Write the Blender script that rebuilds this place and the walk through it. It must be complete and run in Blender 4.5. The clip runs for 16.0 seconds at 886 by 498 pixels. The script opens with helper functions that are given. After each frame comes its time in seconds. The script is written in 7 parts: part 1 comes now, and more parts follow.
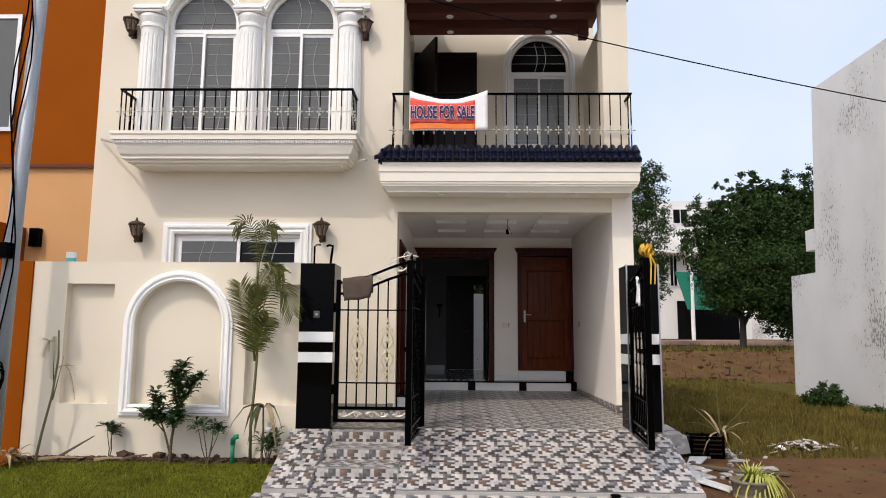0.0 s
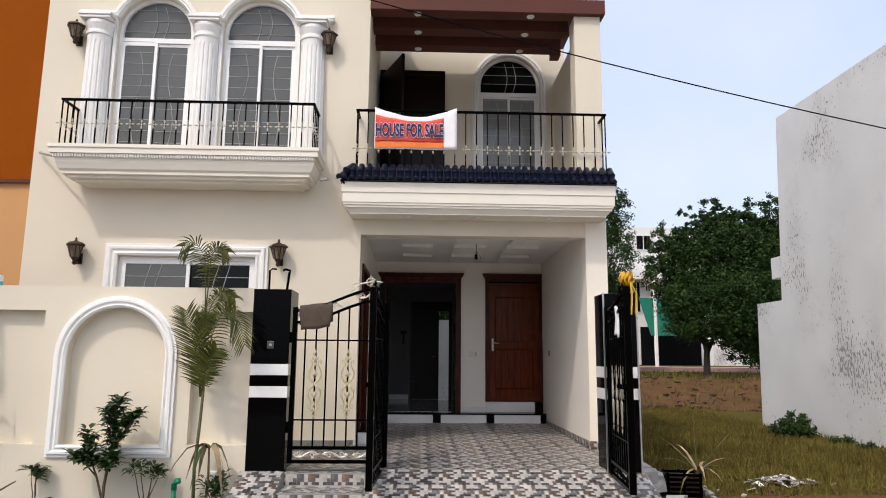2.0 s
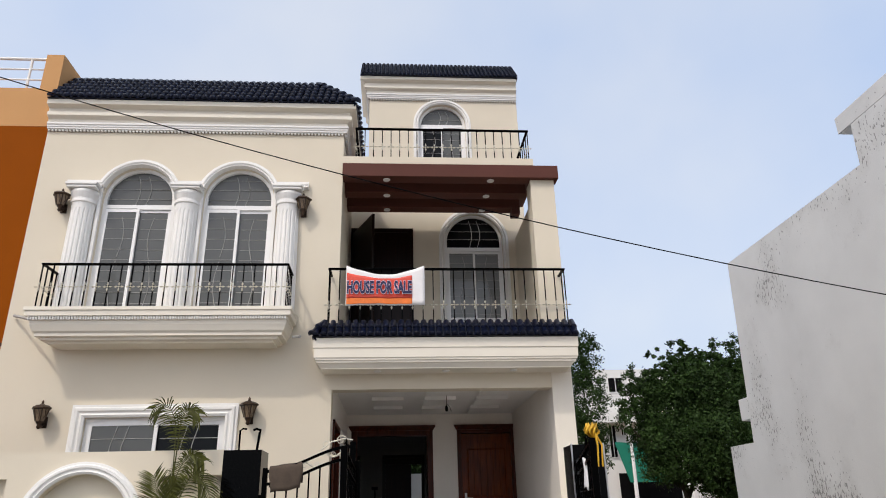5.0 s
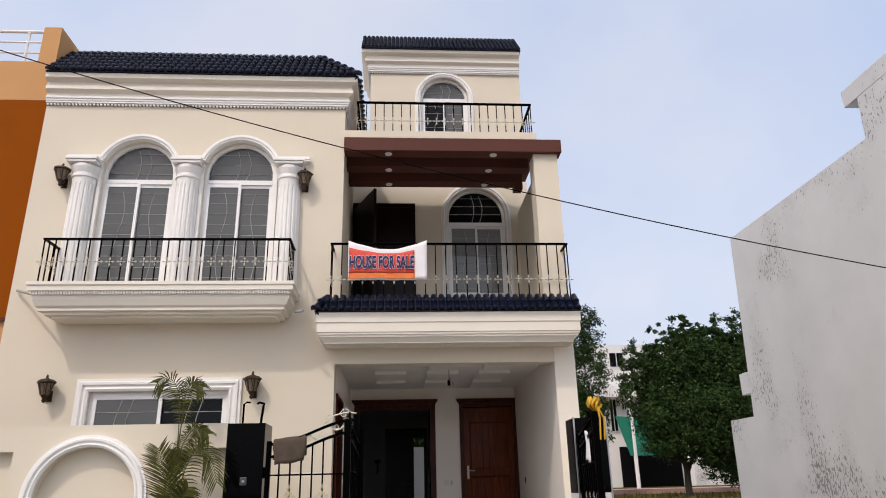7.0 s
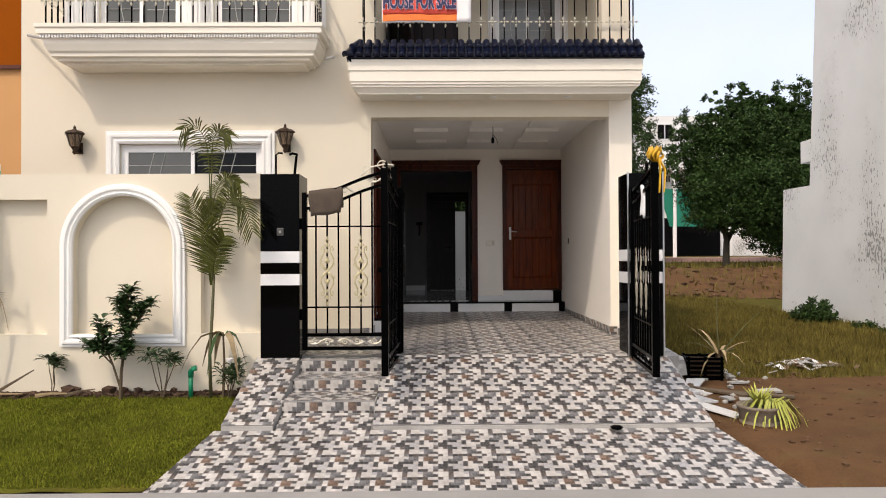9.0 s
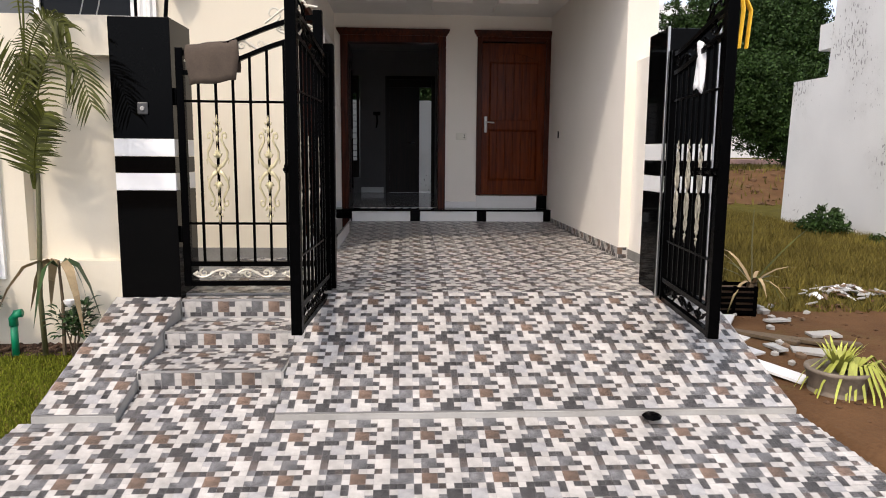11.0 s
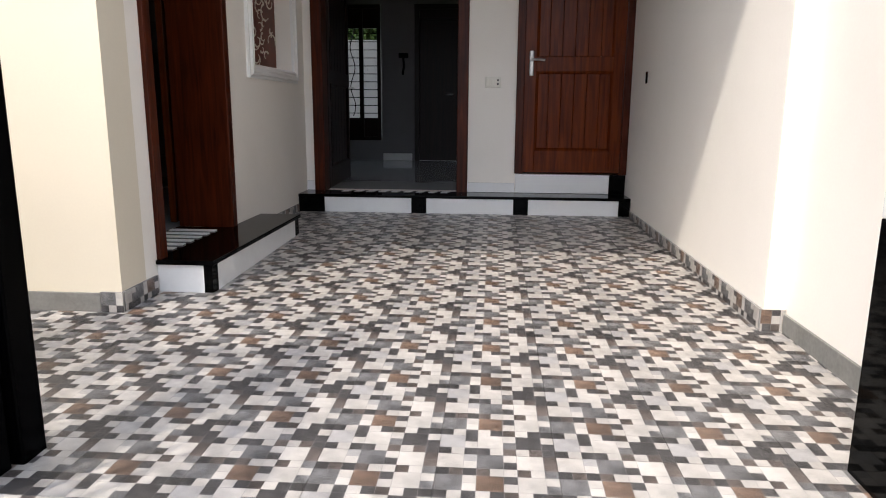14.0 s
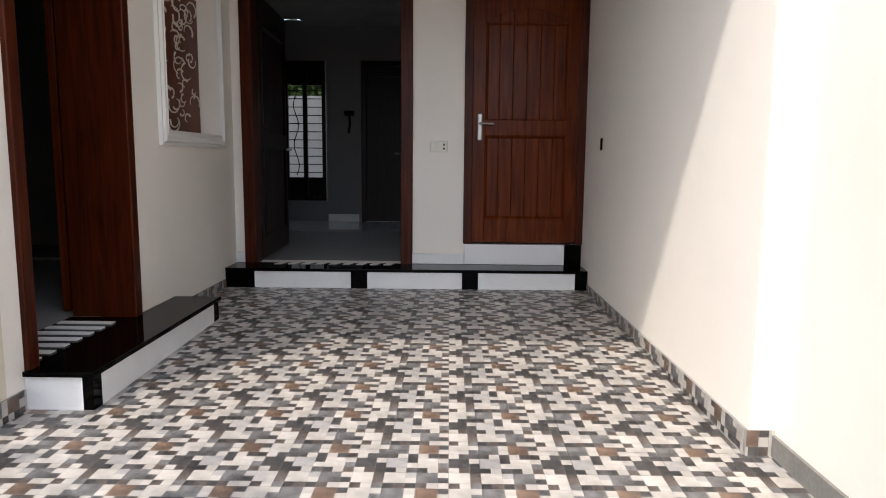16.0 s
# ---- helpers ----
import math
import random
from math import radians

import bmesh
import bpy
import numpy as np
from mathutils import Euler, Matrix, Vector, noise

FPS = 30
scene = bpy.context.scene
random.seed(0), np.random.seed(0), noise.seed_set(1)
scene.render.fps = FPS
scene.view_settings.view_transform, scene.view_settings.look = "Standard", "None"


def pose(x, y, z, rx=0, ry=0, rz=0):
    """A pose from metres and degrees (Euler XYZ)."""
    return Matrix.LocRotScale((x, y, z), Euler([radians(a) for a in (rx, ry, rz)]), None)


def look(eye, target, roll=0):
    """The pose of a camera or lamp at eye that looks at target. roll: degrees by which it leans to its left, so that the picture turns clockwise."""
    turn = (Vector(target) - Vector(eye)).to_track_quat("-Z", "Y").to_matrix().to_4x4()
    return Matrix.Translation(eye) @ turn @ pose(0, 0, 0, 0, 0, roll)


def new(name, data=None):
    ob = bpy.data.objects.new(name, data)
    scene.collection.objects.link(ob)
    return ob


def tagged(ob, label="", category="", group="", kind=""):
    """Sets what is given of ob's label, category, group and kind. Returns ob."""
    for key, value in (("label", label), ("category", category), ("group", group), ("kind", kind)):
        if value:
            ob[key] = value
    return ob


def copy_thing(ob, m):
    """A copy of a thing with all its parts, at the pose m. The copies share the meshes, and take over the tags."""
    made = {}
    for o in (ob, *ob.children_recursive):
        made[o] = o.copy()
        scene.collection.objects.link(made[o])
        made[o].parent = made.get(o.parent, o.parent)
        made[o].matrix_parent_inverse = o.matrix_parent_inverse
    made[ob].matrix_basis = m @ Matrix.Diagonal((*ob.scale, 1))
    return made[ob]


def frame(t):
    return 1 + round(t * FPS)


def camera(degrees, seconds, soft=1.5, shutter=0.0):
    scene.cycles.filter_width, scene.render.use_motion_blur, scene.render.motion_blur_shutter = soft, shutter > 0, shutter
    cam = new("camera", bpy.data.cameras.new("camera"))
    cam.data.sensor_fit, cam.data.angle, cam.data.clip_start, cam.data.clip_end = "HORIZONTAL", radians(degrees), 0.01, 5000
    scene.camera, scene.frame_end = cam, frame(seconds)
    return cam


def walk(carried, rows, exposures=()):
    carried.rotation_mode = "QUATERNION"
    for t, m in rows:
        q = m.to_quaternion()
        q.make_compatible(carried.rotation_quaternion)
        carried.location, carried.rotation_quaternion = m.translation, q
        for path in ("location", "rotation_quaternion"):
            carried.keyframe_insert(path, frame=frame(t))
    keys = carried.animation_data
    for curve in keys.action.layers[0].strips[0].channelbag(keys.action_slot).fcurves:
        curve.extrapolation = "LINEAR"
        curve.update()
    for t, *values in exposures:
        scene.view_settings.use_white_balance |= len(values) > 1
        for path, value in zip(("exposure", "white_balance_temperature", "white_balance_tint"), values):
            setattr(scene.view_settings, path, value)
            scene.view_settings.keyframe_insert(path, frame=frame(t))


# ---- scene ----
cam = camera(66.1, 16.0, 1.0)
PATH = [
    (0, (-0.117, 0.728, 1.296), (-0.16, 2.711, 1.55), 0.4),
    (0.5, (-0.198, 1.006, 1.367), (-0.163, 2.987, 1.645), -1.7),
    (1, (-0.155, 1.129, 1.348), (-0.121, 3.108, 1.63), -0.9),
    (1.5, (-0.129, 1.233, 1.386), (-0.085, 3.205, 1.714), -0.3),
    (2, (-0.155, 1.232, 1.382), (-0.092, 3.204, 1.706), 0.5),
    (2.5, (-0.145, 1.041, 1.359), (-0.073, 2.994, 1.781), 0.0),
    (3, (-0.188, 0.942, 1.412), (-0.086, 2.859, 1.971), -0.8),
    (3.5, (-0.153, 0.906, 1.433), (0.03, 2.782, 2.102), -1.6),
    (4, (-0.136, 0.88, 1.42), (0.016, 2.735, 2.151), -1.1),
    (6.5, (-0.149, 0.909, 1.416), (-0.004, 2.771, 2.133), -1.6),
    (7, (-0.149, 0.919, 1.413), (-0.009, 2.801, 2.077), -1.4),
    (7.5, (-0.142, 0.937, 1.408), (-0.027, 2.828, 2.047), -1.0),
    (8, (-0.154, 1.054, 1.358), (-0.078, 2.997, 1.825), -1.5),
    (8.5, (-0.135, 1.328, 1.302), (-0.081, 3.316, 1.517), -1.1),
    (9, (-0.132, 1.593, 1.276), (-0.116, 3.593, 1.298), -0.3),
    (9.5, (-0.258, 2.048, 1.265), (-0.218, 4.047, 1.252), -1.1),
    (9.7, (-0.244, 2.258, 1.266), (-0.144, 4.255, 1.215), -1.8),
    (11.8, (0.238, 4.778, 1.233), (0.336, 6.749, 0.912), 1.0),
    (12, (0.298, 5.03, 1.239), (0.414, 7.001, 0.917), -0.6),
    (12.5, (0.455, 5.596, 1.229), (0.501, 7.564, 0.877), 0.4),
    (13, (0.588, 6.104, 1.227), (0.597, 8.062, 0.818), -0.6),
    (13.5, (0.708, 6.585, 1.24), (0.673, 8.544, 0.835), -0.7),
    (14, (0.791, 6.993, 1.259), (0.651, 8.948, 0.858), 0.4),
    (14.5, (0.798, 7.303, 1.278), (0.699, 9.267, 0.913), -0.9),
    (15, (0.839, 7.526, 1.275), (0.72, 9.488, 0.911), -0.2),
    (15.5, (0.887, 7.631, 1.285), (0.808, 9.605, 0.972), 0.3),
    (16, (0.87, 7.537, 1.396), (0.853, 9.52, 1.136), 0.5),
]
EXPOSURE = [(0.0, -0.20, 6600, 13), (2.5, -0.26, 6500, 12), (4.0, -0.40, 6450, 10), (6.3, -0.42, 6650, 14), (7.5, -0.42, 6750, 15), (8.0, -0.42, 6950, 15), (8.5, -0.30, 7000, 14), (9.0, -0.05, 7000, 13), (9.7, -0.02, 6900, 13), (11.8, 0.38, 6500, 13), (12.5, 0.58, 6450, 12), (14.5, 0.68, 6420, 11), (15.2, 0.72, 6450, 11), (16.0, 0.76, 6450, 11)]
walk(cam, [(t, look(eye, target, roll)) for t, eye, target, roll in PATH], EXPOSURE)

# ---- world, sun ----
world = bpy.data.worlds.new("world")
scene.world = world
world.use_nodes = True
wn = world.node_tree
sky = wn.nodes.new("ShaderNodeTexSky")
sky.sky_type = 'NISHITA'
sky.sun_disc = False
sky.sun_elevation = radians(52)
sky.sun_rotation = radians(214)
sky.air_density, sky.dust_density, sky.ozone_density = 1.0, 7.0, 2.0
haze = wn.nodes.new("ShaderNodeMix")
haze.data_type = 'RGBA'
haze.inputs[0].default_value = 0.65
veil = wn.nodes.new("ShaderNodeTexNoise")
veil.inputs["Scale"].default_value, veil.inputs["Detail"].default_value = 2.2, 4
ramp = wn.nodes.new("ShaderNodeValToRGB")
ramp.color_ramp.elements[0].position, ramp.color_ramp.elements[1].position = 0.35, 0.68
ramp.color_ramp.elements[0].color, ramp.color_ramp.elements[1].color = (0.62, 0.76, 1.0, 1), (0.86, 0.92, 1.0, 1)
gain = wn.nodes.new("ShaderNodeVectorMath")
gain.operation = 'SCALE'
gain.inputs["Scale"].default_value = 5.2
spot = wn.nodes.new("ShaderNodeTexCoord")
wn.links.new(spot.outputs["Generated"], veil.inputs["Vector"])
wn.links.new(veil.outputs["Fac"], ramp.inputs[0])
wn.links.new(ramp.outputs[0], gain.inputs[0])
wn.links.new(sky.outputs[0], haze.inputs[6])
wn.links.new(gain.outputs[0], haze.inputs[7])
wn.links.new(haze.outputs[2], wn.nodes["Background"].inputs[0])
wn.nodes["Background"].inputs[1].default_value = 0.275
sun_data = bpy.data.lights.new("sun", 'SUN')
sun_data.energy, sun_data.angle, sun_data.color = 1.86, radians(1.5), (1.0, 0.92, 0.81)
sun = new("sun", sun_data)
sun.matrix_world = look((-6.9, -10, 15.5), (0, 0, 0))


# ---- materials ----
def material(name, color, rough=0.6, metal=0.0, vary=0.12, scale=3.0, fine=60.0, bump=0.15, dist=0.004, coat=0.0, dirt=None, dirt_amount=0.0, streak=False, rand=0.0, island=0.0, spec=0.5, grain=0.45):
    m = bpy.data.materials.new(name)
    m.use_nodes = True
    nt = m.node_tree
    b = nt.nodes["Principled BSDF"]
    b.inputs["Roughness"].default_value = rough
    b.inputs["Metallic"].default_value = metal
    b.inputs["Coat Weight"].default_value = coat
    b.inputs["Specular IOR Level"].default_value = spec
    co = nt.nodes.new("ShaderNodeTexCoord")
    mp = nt.nodes.new("ShaderNodeMapping")
    nt.links.new(co.outputs["Object"], mp.inputs[0])
    if streak:
        mp.inputs["Scale"].default_value = (1.0, 1.0, 0.18)
    n1 = nt.nodes.new("ShaderNodeTexNoise")
    n1.inputs["Scale"].default_value, n1.inputs["Detail"].default_value = scale, 5
    n2 = nt.nodes.new("ShaderNodeTexNoise")
    n2.inputs["Scale"].default_value, n2.inputs["Detail"].default_value = fine, 4
    nt.links.new(mp.outputs[0], n1.inputs["Vector"])
    nt.links.new(co.outputs["Object"], n2.inputs["Vector"])
    add = nt.nodes.new("ShaderNodeMath")
    add.operation = 'MULTIPLY_ADD'
    add.inputs[1].default_value = grain
    nt.links.new(n2.outputs["Fac"], add.inputs[0])
    nt.links.new(n1.outputs["Fac"], add.inputs[2])
    rg = nt.nodes.new("ShaderNodeMapRange")
    rg.inputs["From Min"].default_value, rg.inputs["From Max"].default_value = 0.275 + 0.5 * grain - 0.08, 0.725 + 0.5 * grain + 0.07
    rg.inputs["To Min"].default_value, rg.inputs["To Max"].default_value = 1 - vary, 1 + vary
    nt.links.new(add.outputs[0], rg.inputs["Value"])
    value = rg.outputs[0]
    for amount, kind in ((rand, "ShaderNodeObjectInfo"), (island, "ShaderNodeNewGeometry")):
        if amount:
            oi = nt.nodes.new(kind)
            r2 = nt.nodes.new("ShaderNodeMapRange")
            r2.inputs["To Min"].default_value, r2.inputs["To Max"].default_value = 1 - amount, 1 + amount
            nt.links.new(oi.outputs["Random" if kind.endswith("Info") else "Random Per Island"], r2.inputs["Value"])
            mu = nt.nodes.new("ShaderNodeMath")
            mu.operation = 'MULTIPLY'
            nt.links.new(value, mu.inputs[0])
            nt.links.new(r2.outputs[0], mu.inputs[1])
            value = mu.outputs[0]
    hsv = nt.nodes.new("ShaderNodeHueSaturation")
    hsv.inputs["Color"].default_value = (*color, 1)
    nt.links.new(value, hsv.inputs["Value"])
    out = hsv.outputs[0]
    if dirt:
        n3 = nt.nodes.new("ShaderNodeTexNoise")
        n3.inputs["Scale"].default_value, n3.inputs["Detail"].default_value, n3.inputs["Roughness"].default_value = scale * 0.6, 8, 0.7
        nt.links.new(mp.outputs[0], n3.inputs["Vector"])
        r3 = nt.nodes.new("ShaderNodeMapRange")
        r3.inputs["From Min"].default_value, r3.inputs["From Max"].default_value = 0.52, 0.72
        r3.inputs["To Max"].default_value = dirt_amount
        nt.links.new(n3.outputs["Fac"], r3.inputs["Value"])
        mix = nt.nodes.new("ShaderNodeMix")
        mix.data_type = 'RGBA'
        nt.links.new(r3.outputs[0], mix.inputs[0])
        nt.links.new(out, mix.inputs[6])
        mix.inputs[7].default_value = (*dirt, 1)
        out = mix.outputs[2]
    nt.links.new(out, b.inputs["Base Color"])
    if bump:
        bp = nt.nodes.new("ShaderNodeBump")
        bp.inputs["Strength"].default_value, bp.inputs["Distance"].default_value = bump, dist
        nt.links.new(add.outputs[0], bp.inputs["Height"])
        nt.links.new(bp.outputs[0], b.inputs["Normal"])
    return m


def wood(name, dark, light, rough=0.35):
    m = bpy.data.materials.new(name)
    m.use_nodes = True
    nt = m.node_tree
    b = nt.nodes["Principled BSDF"]
    b.inputs["Roughness"].default_value = rough
    b.inputs["Specular IOR Level"].default_value = 0.16
    co = nt.nodes.new("ShaderNodeTexCoord")
    mp = nt.nodes.new("ShaderNodeMapping")
    mp.inputs["Scale"].default_value = (14, 14, 0.9)
    nt.links.new(co.outputs["Object"], mp.inputs[0])
    n1 = nt.nodes.new("ShaderNodeTexNoise")
    n1.inputs["Scale"].default_value, n1.inputs["Detail"].default_value, n1.inputs["Distortion"].default_value = 2.5, 8, 0.6
    nt.links.new(mp.outputs[0], n1.inputs["Vector"])
    cr = nt.nodes.new("ShaderNodeValToRGB")
    cr.color_ramp.elements[0].position, cr.color_ramp.elements[1].position = 0.3, 0.72
    cr.color_ramp.elements[0].color, cr.color_ramp.elements[1].color = (*dark, 1), (*light, 1)
    nt.links.new(n1.outputs["Fac"], cr.inputs[0])
    nt.links.new(cr.outputs[0], b.inputs["Base Color"])
    bp = nt.nodes.new("ShaderNodeBump")
    bp.inputs["Strength"].default_value, bp.inputs["Distance"].default_value = 0.12, 0.002
    nt.links.new(n1.outputs["Fac"], bp.inputs["Height"])
    nt.links.new(bp.outputs[0], b.inputs["Normal"])
    return m


CREAM = material("cream_paint", (0.70, 0.632, 0.505), 0.7, vary=0.035, scale=1.1, fine=90, bump=0.12, dist=0.002, dirt=(0.62, 0.54, 0.40), dirt_amount=0.10)
WHITE = material("white_paint", (0.82, 0.81, 0.78), 0.55, vary=0.04, scale=2.0, fine=80, bump=0.08, dist=0.002)
OFFWHITE = material("porch_paint", (0.86, 0.815, 0.745), 0.65, vary=0.035, scale=1.4, fine=90, bump=0.1, dist=0.002, dirt=(0.62, 0.57, 0.48), dirt_amount=0.12)
# Albedo set well below grey-white: the hall's dimness is in the paint.
INSIDE = material("dimmed_room_paint", (0.21, 0.205, 0.20), 0.7, vary=0.04)
BROWN = material("brown_paint", (0.105, 0.038, 0.028), 0.5, vary=0.08, scale=2, spec=0.15)
RUST = material("rust_paint", (0.26, 0.062, 0.002), 0.85, vary=0.08, scale=1.2, spec=0.08)
TAN = material("tan_paint", (0.58, 0.32, 0.14), 0.85, vary=0.05, scale=1.2, spec=0.1)
PLASTER = material("grey_plaster", (0.65, 0.645, 0.63), 0.85, vary=0.09, scale=0.7, fine=40, bump=0.4, dist=0.006, dirt=(0.36, 0.34, 0.31), dirt_amount=0.42)
nt = PLASTER.node_tree
chip = nt.nodes.new("ShaderNodeTexNoise")
chip.inputs["Scale"].default_value, chip.inputs["Detail"].default_value, chip.inputs["Roughness"].default_value = 20.0, 2, 0.5
zone = nt.nodes.new("ShaderNodeTexNoise")
zone.inputs["Scale"].default_value, zone.inputs["Detail"].default_value = 0.42, 3
pos = nt.nodes.new("ShaderNodeTexCoord")
mul = nt.nodes.new("ShaderNodeMath")
mul.operation = 'MULTIPLY'
rng_ = nt.nodes.new("ShaderNodeMapRange")
rng_.inputs["From Min"].default_value, rng_.inputs["From Max"].default_value = 0.36, 0.385
rng_.inputs["To Max"].default_value = 0.75
blend = nt.nodes.new("ShaderNodeMix")
blend.data_type = 'RGBA'
blend.inputs[7].default_value = (0.16, 0.155, 0.15, 1)
flake = nt.nodes.new("ShaderNodeMapping")
flake.inputs["Scale"].default_value = (1, 1, 0.45)
nt.links.new(pos.outputs["Object"], flake.inputs[0])
nt.links.new(flake.outputs[0], chip.inputs["Vector"])
nt.links.new(pos.outputs["Object"], zone.inputs["Vector"])
nt.links.new(chip.outputs["Fac"], mul.inputs[0])
nt.links.new(zone.outputs["Fac"], mul.inputs[1])
nt.links.new(mul.outputs[0], rng_.inputs["Value"])
nt.links.new(rng_.outputs[0], blend.inputs[0])
base_in = nt.nodes["Principled BSDF"].inputs["Base Color"]
nt.links.new(base_in.links[0].from_socket, blend.inputs[6])
nt.links.new(blend.outputs[2], base_in)
TRIMPAINT = material("cream_white_trim", (0.80, 0.75, 0.645), 0.6, vary=0.04, scale=2.0, fine=80, bump=0.08, dist=0.002)
BLACKSTONE = material("black_polished_stone", (0.0015, 0.0015, 0.0015), 0.05, vary=0.2, bump=0, spec=0.06)
MARBLE = material("white_marble", (0.80, 0.80, 0.79), 0.15, vary=0.03, scale=4, bump=0, dirt=(0.55, 0.55, 0.55), dirt_amount=0.25)
IRON = material("black_iron", (0.0008, 0.0008, 0.0009), 0.22, vary=0.3, scale=12, bump=0.1, spec=0.025)
STEEL = material("steel_trim", (0.55, 0.55, 0.55), 0.3, 1.0, vary=0.1)
GOLD = material("champagne_gold_paint", (0.62, 0.55, 0.34), 0.38, 0.35, vary=0.2, scale=20)
SILVER = material("silver_paint", (0.62, 0.58, 0.48), 0.4, 0.25, vary=0.2, scale=20)
ROOFTILE = material("navy_glazed_tile", (0.003, 0.0055, 0.019), 0.33, vary=0.25, scale=8, bump=0.1, spec=0.22, rand=0.25, island=0.2)
CONCRETE = material("concrete", (0.36, 0.35, 0.33), 0.85, vary=0.15, scale=3, fine=50, bump=0.5, dist=0.006, dirt=(0.22, 0.2, 0.17), dirt_amount=0.4)
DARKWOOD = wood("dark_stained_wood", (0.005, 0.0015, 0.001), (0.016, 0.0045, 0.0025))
REDWOOD = wood("red_brown_wood", (0.062, 0.009, 0.001), (0.150, 0.027, 0.003), 0.27)
MIDWOOD = wood("brown_frame_wood", (0.022, 0.0035, 0.001), (0.085, 0.015, 0.0035))
ROOMFLOOR = material("grey_floor_tile", (0.42, 0.43, 0.43), 0.08, vary=0.05, bump=0)
GRASS_SOIL = material("lawn_soil", (0.080, 0.066, 0.014), 0.95, spec=0.05, vary=0.4, scale=5, fine=90, bump=0.8, dist=0.02)
DIRT = material("lot_earth", (0.105, 0.056, 0.027), 0.95, spec=0.08, vary=0.3, scale=2.2, fine=40, bump=0.8, dist=0.03, dirt=(0.10, 0.10, 0.03), dirt_amount=0.5)
ASPHALT = material("street_concrete", (0.27, 0.26, 0.245), 0.9, vary=0.12, scale=2, fine=80, bump=0.4, dist=0.004)


# ---- mesh helpers ----
def mesh_of(name, bm, mat, smooth=False):
    me = bpy.data.meshes.new(name)
    bmesh.ops.recalc_face_normals(bm, faces=bm.faces[:])
    bm.to_mesh(me)
    bm.free()
    for mm in (mat if isinstance(mat, (list, tuple)) else [mat]):
        me.materials.append(mm)
    if smooth:
        me.polygons.foreach_set("use_smooth", [True] * len(me.polygons))
    return me


def part(name, bm, mat, parent=None, label="", smooth=False):
    ob = new(name, mesh_of(name, bm, mat, smooth))
    ob.parent = parent
    if label:
        ob["label"] = label
    return ob


def thing(name, at, label, category, group="", kind="", rz=0):
    ob = new(name)
    ob.empty_display_size = 0.1
    ob.matrix_basis = pose(*at, 0, 0, rz)
    return tagged(ob, label, category, group, kind)


def structure(name, bm, mat, label="", category="", smooth=False):
    return tagged(part(name, bm, mat, None, "", smooth), label, category, "", "structure")


def B():
    return bmesh.new()


def box(bm, x0, x1, y0, y1, z0, z1, bevel=0.0, mi=0):
    vs = [bm.verts.new((x, y, z)) for x in (x0, x1) for y in (y0, y1) for z in (z0, z1)]
    fs = [bm.faces.new([vs[i] for i in q]) for q in ((0, 1, 3, 2), (4, 6, 7, 5), (0, 4, 5, 1), (2, 3, 7, 6), (0, 2, 6, 4), (1, 5, 7, 3))]
    for f in fs:
        f.material_index = mi
    if bevel:
        es = list({e for f in fs for e in f.edges})
        bmesh.ops.bevel(bm, geom=es, offset=bevel, segments=2, affect='EDGES', profile=0.5)
    return bm


def prism(bm, pts, vec):
    """A polygon pushed along vec."""
    a = [bm.verts.new(p) for p in pts]
    b = [bm.verts.new(Vector(p) + Vector(vec)) for p in pts]
    bm.faces.new(a)
    bm.faces.new(b[::-1])
    for i in range(len(pts)):
        j = (i + 1) % len(pts)
        bm.faces.new((a[i], a[j], b[j], b[i]))
    return bm


def tube(bm, pts, r, seg=6, taper=1.0, flat=1.0):
    """A round bar along a line of points."""
    pts = [Vector(p) for p in pts]
    rings = []
    for i, p in enumerate(pts):
        t = (pts[min(i + 1, len(pts) - 1)] - pts[max(i - 1, 0)]).normalized()
        u = t.cross(Vector((0, 0, 1)) if abs(t.z) < 0.9 else Vector((0, 1, 0))).normalized()
        v = t.cross(u)
        rr = r * (1 + (taper - 1) * i / max(1, len(pts) - 1))
        rings.append([bm.verts.new(p + u * math.cos(a) * rr * flat + v * math.sin(a) * rr) for a in [2 * math.pi * k / seg for k in range(seg)]])
    for a, b in zip(rings, rings[1:]):
        for k in range(seg):
            bm.faces.new((a[k], a[(k + 1) % seg], b[(k + 1) % seg], b[k]))
    bm.faces.new(rings[0][::-1])
    bm.faces.new(rings[-1])
    return bm


def lathe(bm, prof, seg=16, at=(0, 0, 0), a0=0.0, a1=2 * math.pi):
    """Profile (radius, height) turned round the z axis."""
    full = abs(a1 - a0 - 2 * math.pi) < 1e-6
    n = seg if full else seg + 1
    rings = [[bm.verts.new((at[0] + r * math.cos(a0 + (a1 - a0) * k / seg), at[1] + r * math.sin(a0 + (a1 - a0) * k / seg), at[2] + z)) for k in range(n)] for r, z in prof]
    for a, b in zip(rings, rings[1:]):
        for k in range(seg if full else seg):
            j = (k + 1) % n
            bm.faces.new((a[k], a[j], b[j], b[k]))
    if full:
        bm.faces.new(rings[0][::-1])
        bm.faces.new(rings[-1])
    return bm


